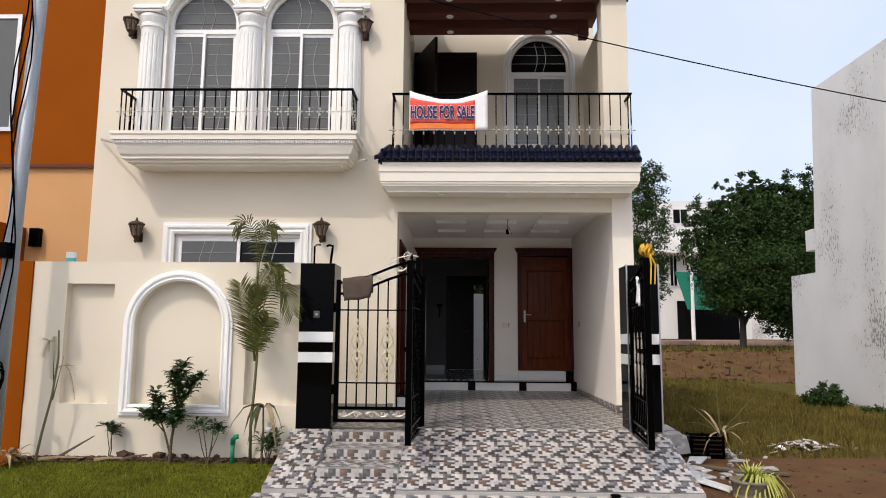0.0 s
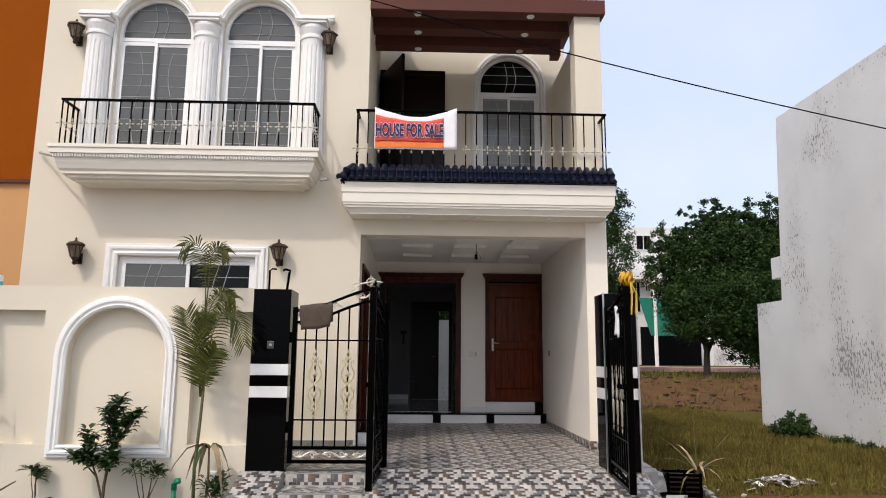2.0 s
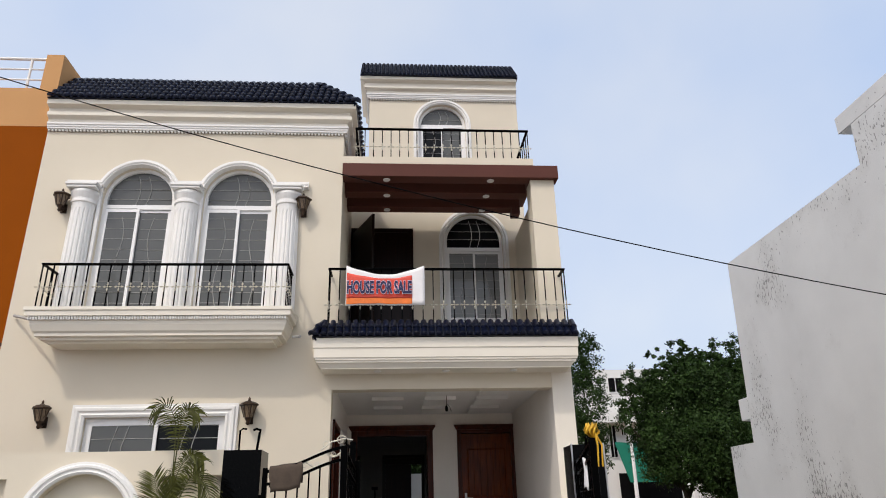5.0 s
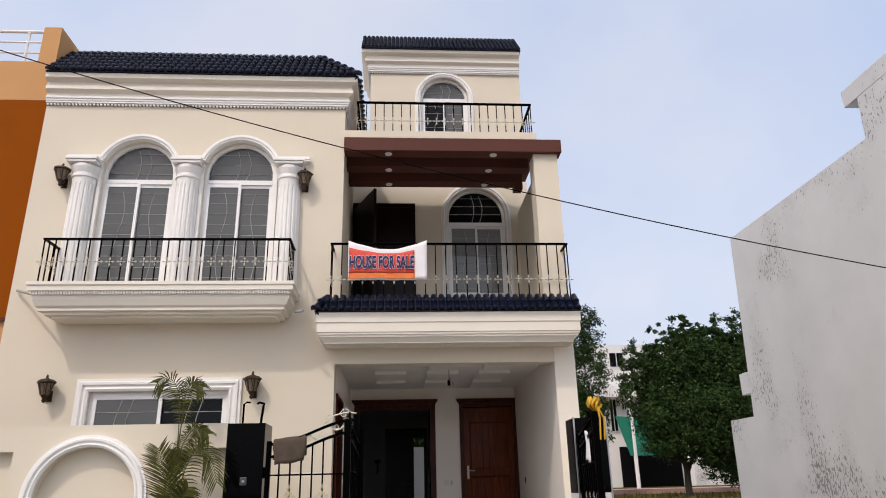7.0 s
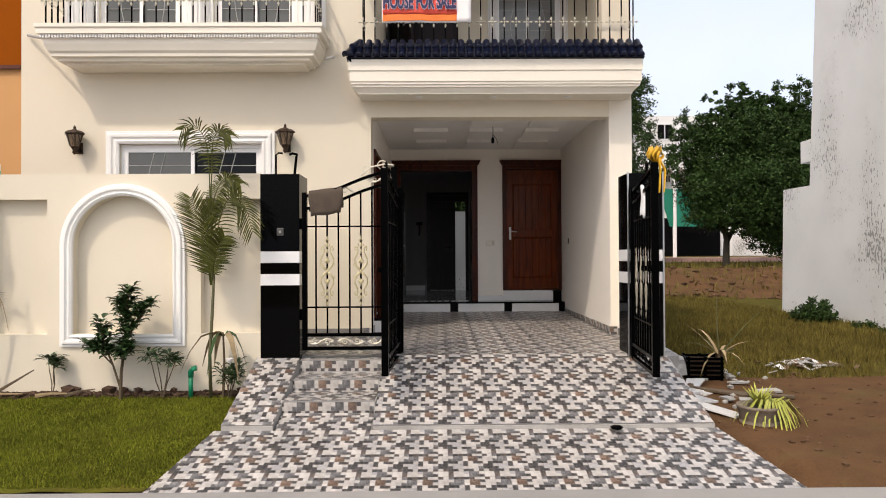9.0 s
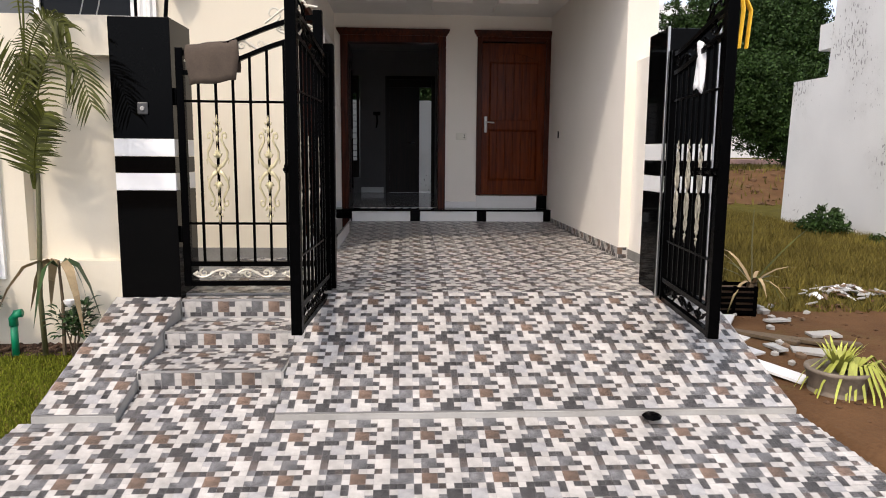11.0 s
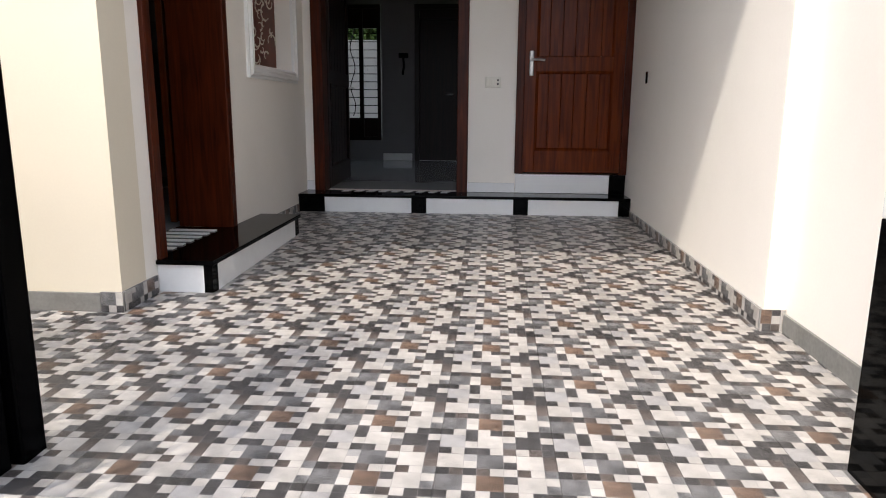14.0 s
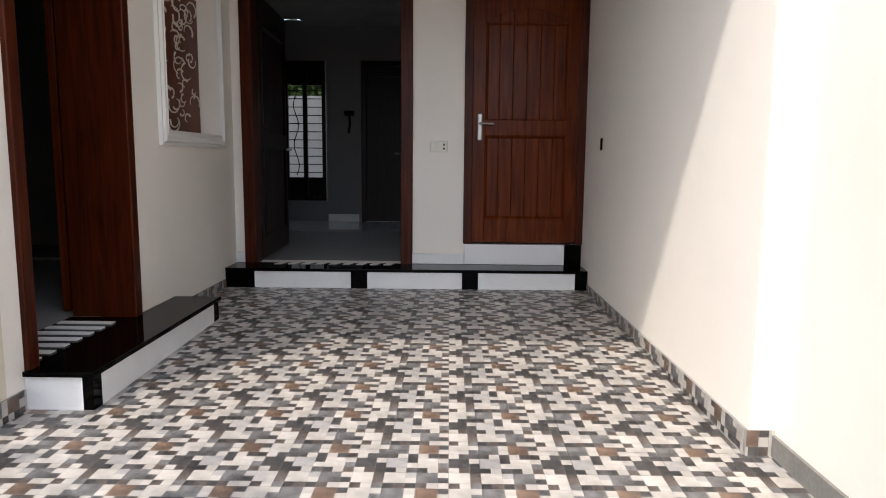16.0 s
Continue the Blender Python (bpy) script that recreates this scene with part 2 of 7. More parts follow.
def sweep(bm, path, n, prof, closed=False):
    """A moulding: profile (side, out) carried along a flat path with mitred corners. n: the normal of the path's plane."""
    path, n = [Vector(p) for p in path], Vector(n)
    m = len(path)
    rings = []
    for i, p in enumerate(path):
        ts = []
        if closed or i > 0:
            ts.append((p - path[i - 1]).normalized())
        if closed or i < m - 1:
            ts.append((path[(i + 1) % m] - p).normalized())
        ss = [t.cross(n) for t in ts]
        s = ss[0] if len(ss) == 1 else (ss[0] + ss[1]) / (1 + ss[0].dot(ss[1]))
        rings.append([bm.verts.new(p + s * a + n * b) for a, b in prof])
    k = len(prof)
    for i in range(m if closed else m - 1):
        a, b = rings[i], rings[(i + 1) % m]
        for j in range(k):
            bm.faces.new((a[j], a[(j + 1) % k], b[(j + 1) % k], b[j]))
    if not closed:
        bm.faces.new(rings[0])
        bm.faces.new(rings[-1][::-1])
    return bm


def arc(cx, cz, r, a0, a1, n, y):
    return [(cx + r * math.cos(a0 + (a1 - a0) * i / n), y, cz + r * math.sin(a0 + (a1 - a0) * i / n)) for i in range(n + 1)]


def arch_wall(bm, x0, x1, z0, z1, cx, r, zs, zb, y0, y1, n=18):
    """A wall piece with one round-headed opening through it."""
    box(bm, x0, cx - r, y0, y1, z0, z1)
    box(bm, cx + r, x1, y0, y1, z0, z1)
    if zb > z0:
        box(bm, cx - r, cx + r, y0, y1, z0, zb)
    pts = arc(cx, zs, r, math.pi, 0, n, y0)
    for a, b in zip(pts, pts[1:]):
        prism(bm, [a, b, (b[0], y0, z1), (a[0], y0, z1)], (0, y1 - y0, 0))


TRIM = [(0, 0), (0, 0.03), (0.03, 0.045), (0.05, 0.03), (0.065, 0.03), (0.085, 0.05), (0.115, 0.05), (0.13, 0.03), (0.16, 0.03), (0.16, 0)]

# ---- ground ----
def height(x, y):
    z = -0.42
    if x > 1.9 and y > 6.2:
        z = -0.30 + 0.03 * noise.noise(Vector((x * 0.7, y * 0.7, 3))) + 0.012 * noise.noise(Vector((x * 3, y * 3, 9)))
        edge = 2.2 + 0.33 * max(0, 7.5 - y)
        z = -0.46 + (z + 0.46) * min(1, max(0, (x - edge) / 0.25)) * min(1, (y - 6.2) / 0.4)
        z += 0.006 * max(0, y - 12)
    if y > 23:
        f = min(1, max(0, (y - 24.5 - 0.6 * noise.noise(Vector((x * 0.4, 0, 5)))) / 3.0))
        z = z + (0.78 - z) * f + (0.12 * noise.noise(Vector((x, y * 2, 1))) * math.sin(math.pi * f))
        z += 0.45 * min(1, max(0, (y - 32) / 12))
    return z


xs = sorted({round(v, 3) for v in [-900, -300, -100, -40, -20, -12, -8, -6] + list(np.arange(-4, 1.6, 0.4)) + list(np.arange(1.8, 5, 0.12)) + list(np.arange(5.2, 26, 0.4)) + [30, 36, 44, 60, 100, 300, 900]})
ys = sorted({round(v, 3) for v in [-900, -300, -100, -40, -15, -5, 0, 4] + list(np.arange(5.8, 34, 0.35)) + [36, 40, 44, 50, 60, 100, 300, 1500]})
gv = [(x, y, height(x, y)) for y in ys for x in xs]
gf = [(j * len(xs) + i, j * len(xs) + i + 1, (j + 1) * len(xs) + i + 1, (j + 1) * len(xs) + i) for j in range(len(ys) - 1) for i in range(len(xs) - 1)]
gm = bpy.data.meshes.new("ground")
gm.from_pydata(gv, [], gf)
gm.materials.append(DIRT)
gm.materials.append(GRASS_SOIL)
for poly in gm.polygons:
    c = poly.center
    if c.x > 2.2 and (10.4 + 0.7 * noise.noise(Vector((c.x, 2, 2))) < c.y < 24.6 or c.y > 28.5):
        poly.material_index = 1
tagged(new("ground", gm), "brown bare earth of the vacant plot and beyond", "ground", "", "structure")
bm = B()
box(bm, -60, 60, -7, 6.37, -0.55, -0.36)
structure("road", bm, ASPHALT, "grey concrete street in front of the house", "street")


def floor_z(y):
    if y > 8.5:
        return 0.28 + 0.016 * (y - 8.5)
    if y > 7.28:
        return 0.28 - (8.5 - y) * 0.40 / 1.22
    return -0.165 - (7.28 - y) * 0.20 / 0.9


# ---- house walls ----
XL, XR = -5.25, 2.28
bm = B()
for a in ((XL, -4.04, 10, 10.23, -0.4, 3.6), (-2.29, -0.95, 10, 10.23, -0.4, 3.6), (-4.04, -2.29, 10, 10.23, -0.4, 1.5), (-4.04, -2.29, 10, 10.23, 2.68, 3.6)):
    box(bm, *a)
structure("wall_front", bm, CREAM, "cream painted ground-floor front wall", "wall")
bm = B()
arch_wall(bm, XL, -3.0925, 3.6, 7.3, -3.80, 0.50, 5.765, 4.06, 10, 10.23)
arch_wall(bm, -3.0925, -0.90, 3.6, 7.3, -2.385, 0.50, 5.765, 4.06, 10, 10.23)
structure("wall_front_upper", bm, CREAM, "cream painted upper front wall with two arched windows", "wall")
bm = B()
box(bm, -1.13, -0.90, 10.23, 14.0, 3.6, 7.3)
structure("wall_terrace_side", bm, CREAM, "cream wall beside the terrace", "wall")
bm = B()
box(bm, XL, -5.05, 10.23, 17.45, -0.4, 7.3)
box(bm, -5.05, XR, 17.25, 17.45, 3.4, 7.3)
box(bm, XR - 0.2, XR, 13.52, 17.45, -0.4, 3.2)
box(bm, XR - 0.2, XR, 12.53, 17.45, 3.6, 7.0)
structure("wall_house_back", bm, CREAM, "outer walls at the back of the house", "wall")
# porch side walls
bm = B()
for a in ((-1.13, -0.95, 10.23, 10.38, -0.4, 3.2), (-1.13, -0.95, 11.42, 11.93, -0.4, 3.2), (-1.13, -0.95, 12.93, 13.31, -0.4, 3.2),
          (-1.13, -0.95, 10.38, 11.42, 2.62, 3.2), (-1.13, -0.95, 10.38, 11.42, -0.4, 0.47), (-1.13, -0.95, 11.93, 12.93, -0.4, 1.57), (-1.13, -0.95, 11.93, 12.93, 2.6, 3.2), (-1.13, -1.09, 11.93, 12.93, 1.57, 2.6)):
    box(bm, *a)
structure("wall_porch_side", bm, OFFWHITE, "off-white porch wall with a door and a framed niche", "wall")
bm = B()
box(bm, 2.0, XR, 10.0, 13.31, -0.4, 3.2)
structure("wall_porch_face", box(B(), 2.001, XR, 9.992, 10.0, 0.40, 3.2), TRIMPAINT, "cream painted front face of the porch side wall", "wall")
structure("wall_porch_outer", bm, OFFWHITE, "off-white side wall of the car porch", "wall")
bm = B()
for a in ((-1.13, -0.78, 13.31, 13.52, -0.4, 3.2), (0.46, 1.04, 13.31, 13.52, -0.4, 3.2), (2.06, XR, 13.31, 13.52, -0.4, 3.2), (-0.78, 0.46, 13.31, 13.52, 2.82, 3.2), (1.04, 2.06, 13.31, 13.52, 2.82, 3.2),
          (-0.78, 0.46, 13.31, 13.52, -0.4, 0.50), (1.04, 2.06, 13.31, 13.52, -0.4, 0.68)):
    box(bm, *a)
structure("wall_porch_back", bm, OFFWHITE, "off-white back wall of the car porch", "wall")
bm = B()
box(bm, -1.13, XR, 10.05, 13.52, 3.12, 3.22)
for i in range(3):
    for j in range(3):
        cx, cy = -0.22 + i * 0.80, 10.75 + j * 0.92
        box(bm, cx - 0.24, cx + 0.24, cy - 0.30, cy + 0.30, 3.07, 3.12)
structure("ceiling", bm, WHITE, "white porch ceiling with raised square panels", "ceiling")
bm = B()
box(bm, -0.95, 2.0, 10.0, 10.23, 3.0, 3.6)
box(bm, 2.0, XR, 10.0, 10.23, 3.2, 3.6)
structure("beam", bm, CREAM, "cream beam over the porch opening", "beam")
bm = B()
box(bm, -0.90, XR, 9.62, 12.3, 3.5, 3.62)
box(bm, -5.05, -1.13, 10.23, 17.25, 3.3, 3.6)
box(bm, -1.13, XR, 13.52, 17.25, 3.22, 3.5)
structure("floor_upper", bm, CONCRETE, "upper floor slab", "floor")
bm = B()
box(bm, -5.05, -1.13, 10.23, 17.25, 7.0, 7.2)
box(bm, -1.13, XR, 12.55, 17.25, 7.0, 7.2)
structure("ceiling_upper", bm, WHITE, "upper ceilings and roof slab", "ceiling")
# terrace back wall and stair tower
bm = B()
arch_wall(bm, 0.62, XR, 3.62, 7.2, 1.31, 0.53, 6.07, 4.55, 12.3, 12.53)
for a in ((-0.90, -0.86, 12.3, 12.53, 3.62, 7.2), (-0.86, 0.17, 12.3, 12.53, 6.2, 7.2), (0.17, 0.62, 12.3, 12.53, 3.62, 7.2)):
    box(bm, *a)
structure("wall_terrace_back", bm, CREAM, "cream back wall of the upper terrace", "wall")
bm = B()
arch_wall(bm, -0.62, XR, 7.2, 9.42, 0.79, 0.455, 8.505, 7.3, 12.3, 12.53)
box(bm, -0.62, -0.4, 12.53, 16, 7.2, 9.42)
box(bm, XR - 0.2, XR, 12.53, 16, 7.2, 9.42)
box(bm, -0.4, XR - 0.2, 15.8, 16, 7.2, 9.42)
structure("wall_tower", bm, CREAM, "cream stair tower on the roof", "wall")
bm = B()
box(bm, 1.92, XR, 10.0, 10.30, 3.62, 6.13)
structure("column", bm, CREAM, "square cream terrace corner column", "column")
structure("wall_terrace_outer", box(B(), 2.08, XR, 10.30, 12.3, 3.62, 6.12), CREAM, "cream side wall of the upper terrace", "wall")
# rooms behind the openings
bm = B()
box(bm, -5.05, XR, 13.52, 17.4, 0.38, 0.50)
box(bm, -5.05, -1.13, 10.23, 13.52, 0.36, 0.48)
structure("floor_room", bm, ROOMFLOOR, "glossy grey tiled floor of the rooms", "floor")
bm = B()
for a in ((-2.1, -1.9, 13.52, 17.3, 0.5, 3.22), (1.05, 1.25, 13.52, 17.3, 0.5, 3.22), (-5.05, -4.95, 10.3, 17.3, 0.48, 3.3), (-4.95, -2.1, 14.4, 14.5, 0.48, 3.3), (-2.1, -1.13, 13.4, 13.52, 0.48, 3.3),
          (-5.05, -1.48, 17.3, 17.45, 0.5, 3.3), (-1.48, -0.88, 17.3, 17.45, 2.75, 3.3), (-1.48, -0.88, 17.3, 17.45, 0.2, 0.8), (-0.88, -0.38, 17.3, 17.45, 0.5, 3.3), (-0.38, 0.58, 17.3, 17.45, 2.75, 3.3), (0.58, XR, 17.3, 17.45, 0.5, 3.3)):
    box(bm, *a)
structure("wall_room", bm, INSIDE, "grey-white inner room walls, their paint darkened for the dim hall", "wall")
structure("wall_yard", box(B(), -5.4, XR, 19.2, 19.4, -0.4, 2.44), PLASTER, "pale wall of the back yard", "wall")

# ---- mouldings of the house ----
CORNICE = [(0, 0.10), (0.05, 0.10), (0.05, 0.15), (0.115, 0.19), (0.115, 0.25), (0.09, 0.262), (0.09, 0.315), (0.18, 0.345), (0.18, 0.42), (0, 0.42)]
BAND = [(0, 0), (0.045, 0), (0.045, 0.028), (0.055, 0.032), (0.055, 0.062), (0.068, 0.066), (0.068, 0.098), (0, 0.098)]


def cornice(path, z, label, end=True):
    bm = B()
    sweep(bm, [(x, y, z) for x, y in path], (0, 0, 1), CORNICE)
    ob = structure("trim", bm, TRIMPAINT, label, "moulding")
    part("lower_band", sweep(B(), [(x, y, z) for x, y in path], (0, 0, 1), BAND), WHITE, ob)
    bm = B()
    for (x0, y0), (x1, y1) in zip(path, path[1:]):
        n = int(math.hypot(x1 - x0, y1 - y0) / 0.05)
        for i in range(n):
            x, y = x0 + (x1 - x0) * (i + 0.5) / n, y0 + (y1 - y0) * (i + 0.5) / n
            if x1 != x0:
                box(bm, x - 0.012, x + 0.012, y - 0.035, y, z - 0.034, z - 0.003)
            else:
                box(bm, x, x + 0.035, y - 0.012, y + 0.012, z - 0.034, z - 0.003)
    tagged(part("dentil_row", bm, WHITE, ob), kind="stuff")
    tagged(part("dentil_shade_strip", sweep(B(), [(x, y, z - 0.036) for x, y in path], (0, 0, 1), [(0, 0), (0.006, 0), (0.006, 0.034), (0, 0.034)]), DENTIL_SHADE, ob), kind="stuff")
    return ob


# Taupe colour paints in the recess shade between the white dentils.
DENTIL_SHADE = material("dentil_shade_paint", (0.30, 0.26, 0.21), 0.7, vary=0.15)
cornice([(XL, 10), (-0.90, 10), (-0.90, 13.5)], 6.88, "white stepped cornice with small dentils under the roof")
cornice([(-0.62, 13.5), (-0.62, 12.3), (XR, 12.3)], 9.065, "white stepped cornice round the stair tower")

bm = B()
sweep(bm, [(-4.754, 10, 0), (-4.754, 9.41, 0), (-1.445, 9.41, 0), (-1.445, 10, 0)], (0, 0, 1),
      [(0, 3.98), (0, 3.938), (-0.015, 3.928), (-0.015, 3.866), (-0.055, 3.862), (-0.055, 3.815), (-0.066, 3.81), (-0.07, 3.765), (-0.10, 3.69), (-0.125, 3.665), (-0.125, 3.632), (-0.18, 3.622), (-0.18, 3.592), (-0.25, 3.585), (-0.25, 3.56), (-0.585, 3.56), (-0.585, 3.98)])
box(bm, -4.12, -2.01, 9.90, 10, 3.565, 3.945)
bal = tagged(part("balcony", bm, TRIMPAINT), "white stepped balcony slab below the arched windows", "balcony", "", "structure")
bm = B()
for i in range(96):
    x = -4.70 + i * 0.0333
    box(bm, x, x + 0.018, 9.437, 9.470, 3.822, 3.860)
tagged(part("dentil_row", bm, WHITE, bal), kind="stuff")
bm = B()
sweep(bm, [(-1.164, 10, 0), (-1.164, 9.55, 0), (2.294, 9.55, 0), (2.294, 10, 0)], (0, 0, 1),
      [(0, 3.59), (0, 3.462), (-0.012, 3.455), (-0.012, 3.335), (-0.024, 3.33), (-0.024, 3.305), (-0.040, 3.298), (-0.040, 3.275), (-0.058, 3.268), (-0.10, 3.215), (-0.10, 3.203), (-0.445, 3.203), (-0.445, 3.59)])
structure("canopy", bm, TRIMPAINT, "white stepped canopy over the car porch", "canopy")
bm = B()
for x in (-0.35, 0.55, 1.45):
    lathe(bm, [(0.045, 3.192), (0.05, 3.203), (0.03, 3.204)], 12, (x, 9.80, 0))
structure("soffit_light", bm, WHITE, "small round lights set in the canopy's underside", "light")


# ---- tiled roofs ----
def roof_tile_mesh(w, l):
    bm = B()
    rows = [(0.0, 1.0, 0.0), (0.12, 1.0, 0.0), (0.14, 0.86, 0.0), (1.0, 0.80, -0.012)]
    rings = []
    for u, f, dz in rows:
        rings.append([bm.verts.new((math.cos(a) * w * 0.46 * f, u * l, math.sin(a) * w * 0.48 * f + dz)) for a in [math.pi * k / 7 for k in range(8)]])
    for a, b in zip(rings, rings[1:]):
        for k in range(7):
            bm.faces.new((a[k], a[k + 1], b[k + 1], b[k]))
    bm.faces.new(rings[0])
    bm.faces.new(rings[-1][::-1])
    return mesh_of("roof_tile", bm, ROOFTILE, True)


TILE_M = roof_tile_mesh(0.106, 0.20)
SMALL_M = roof_tile_mesh(0.10, 0.15)
TOWER_M = roof_tile_mesh(0.082, 0.13)


def tile_roof(name, x0, x1, y0, z0, dx, slope, col, rows, me, label, hip_left=False, hip_right=False):
    """A front roof slope: a slab under rows of barrel tiles, cut along its hips."""
    dz = dx * slope
    bm = B()
    xa, xb = x0 + (dx if hip_left else 0), x1 - (dx if hip_right else 0)
    prism(bm, [(x0, y0, z0), (x1, y0, z0), (xb, y0 + dx, z0 + dz), (xa, y0 + dx, z0 + dz)], (0, 0.12, -0.02))
    if hip_right:
        prism(bm, [(x1, y0, z0), (x1, y0 + 4, z0), (xb, y0 + 4, z0 + dz), (xb, y0 + dx, z0 + dz)], (-0.05, 0.02, -0.05))
    if hip_left:
        prism(bm, [(x0, y0, z0), (x0, y0 + 0.6, z0), (xa, y0 + 0.6, z0 + dz), (xa, y0 + dx, z0 + dz)], (0.05, 0.02, -0.05))
    ob = structure(name, bm, ROOFTILE, label, "roof")
    ang = math.degrees(math.atan(slope))
    ln = math.hypot(dx, dz)
    n = round((x1 - x0) / col)
    rnd = random.Random(5)
    for r in range(rows):
        f = r / rows
        for c in range(n):
            x = x0 + (c + 0.5) * (x1 - x0) / n
            if hip_right and x > x1 - dx * f - 0.02 or hip_left and x < x0 + dx * f + 0.02:
                continue
            t = new("roof_tile", me)
            t.parent = ob
            t.matrix_basis = pose(x, y0 + dx * f - 0.02, z0 + dz * f + 0.012, ang - 3 + rnd.uniform(-1.2, 1.2), rnd.uniform(-1.5, 1.5), rnd.uniform(-1.5, 1.5))
    for hip, xs_, xe in ((hip_right, x1, xb), (hip_left, x0, xa)):
        if hip:
            k = max(2, round(ln * 1.2 / 0.2))
            for i in range(k):
                f = i / k
                p, q = Vector((xs_, y0, z0 + 0.02)), Vector((xe, y0 + dx, z0 + dz + 0.02))
                d = q - p
                t = new("ridge_tile", me)
                t.parent = ob
                t.matrix_basis = Matrix.Translation(p + d * f) @ d.to_track_quat('Y', 'Z').to_matrix().to_4x4() @ Matrix.Diagonal((1.3, 1.0, 1.3, 1))
            for i in range(12 if xs_ > xe and dx > 0.5 else 0):
                for r in range(4):
                    t = new("roof_tile", me)
                    t.parent = ob
                    t.matrix_basis = pose(x1 - dx * r / 4 + 0.02, y0 + 0.2 + dx * r / 4 + i * 0.145, z0 + dz * r / 4 + 0.012, 0, 0, 90) @ pose(0, 0, 0, ang - 3)
    return ob


tile_roof("roof", XL, -0.70, 9.79, 7.31, 0.70, 1.13, 0.106, 6, TILE_M, "navy blue glazed barrel-tile roof edge of the main block", hip_right=True)
tile_roof("roof_tower", -0.80, XR + 0.02, 12.08, 9.48, 0.58, 1.13, 0.082, 7, TOWER_M, "navy blue glazed barrel-tile roof edge of the tower")
tile_roof("roof_canopy", -1.185, 2.305, 9.52, 3.602, 0.15, 1.45, 0.10, 2, SMALL_M, "navy blue barrel tiles along the porch canopy", hip_left=True)

# ---- columns between the arched windows ----
def fluted_column(x):
    col = thing("column", (x, 9.98, 3.95), "white fluted column beside the arched upper windows", "column", "fluted window columns")
    bm = B()
    seg = 64
    rings = []
    for z, r in ((0.0, 0.215), (0.06, 0.215), (0.07, 0.195), (0.10, 0.195), (1.56, 0.178), (1.60, 0.178)):
        ring = []
        for k in range(seg):
            a = 2 * math.pi * k / seg
            rr = r
            if 0.08 < z < 1.58:
                rr = r - 0.016 * max(0, math.sin(a * 16)) ** 0.6 if k % 4 else r
            ring.append(bm.verts.new((rr * math.cos(a), rr * math.sin(a), z)))
        rings.append(ring)
    for a, b in zip(rings, rings[1:]):
        for k in range(seg):
            bm.faces.new((a[k], a[(k + 1) % seg], b[(k + 1) % seg], b[k]))
    part("shaft", bm, WHITE, col)
    bm = lathe(B(), [(0.18, 1.60), (0.185, 1.68), (0.205, 1.69), (0.205, 1.715), (0.192, 1.725), (0.192, 1.75), (0.21, 1.79), (0.225, 1.83), (0.225, 1.86), (0.215, 1.878), (0.19, 1.884)], 28)
    part("capital", bm, WHITE, col, smooth=False)
    for child in col.children:
        child.data.transform(Matrix.Diagonal((0.88, 0.88, 1, 1)))
    return col


col0 = fluted_column(-4.52)
for x in (-3.0925, -1.665):
    copy_thing(col0, pose(x, 9.98, 3.95))
a0 = math.asin(0.32)
path = [(-4.80, 10, 5.925)] + arc(-3.80, 5.765, 0.50, math.pi - a0, a0, 14, 10) + arc(-2.385, 5.765, 0.50, math.pi - a0, a0, 14, 10) + [(-1.385, 10, 5.925)]
NARROW = [(a * 0.64, b) for a, b in TRIM]
bm = sweep(B(), path, (0, -1, 0), [(-a, b + (0.03 if 0 < a < 0.12 else 0)) for a, b in NARROW])
for x in (-4.52, -3.0925, -1.665):
    box(bm, x - 0.20, x + 0.20, 9.775, 9.94, 5.838, 5.872, 0.006)
    box(bm, x - 0.215, x + 0.215, 9.76, 9.94, 5.876, 5.915, 0.006)
structure("trim", bm, WHITE, "white moulding running over both arched windows", "moulding")


# ---- windows ----
PVC = material("white_window_frame", (0.84, 0.84, 0.83), 0.3, vary=0.03, bump=0)
PANE = bpy.data.materials.new("grey_window_pane")
PANE.use_nodes = True
pb = PANE.node_tree.nodes["Principled BSDF"]
pb.inputs["Base Color"].default_value, pb.inputs["Roughness"].default_value = (0.105, 0.11, 0.108, 1), 0.05
pb.inputs["Specular IOR Level"].default_value = 0.35
# Lighter copy of PANE: the sky's reflection is put into the base colour.
PANE_SKY_TINT = material("sky_tinted_window_pane", (0.24, 0.25, 0.255), 0.05, vary=0.08, bump=0, spec=0.4)
BLACKPANE = material("dark_window_pane", (0.006, 0.007, 0.008), 0.05, vary=0.1, bump=0, spec=0.15)
GRILLE = material("grille_paint", (0.36, 0.36, 0.35), 0.5, vary=0.1)


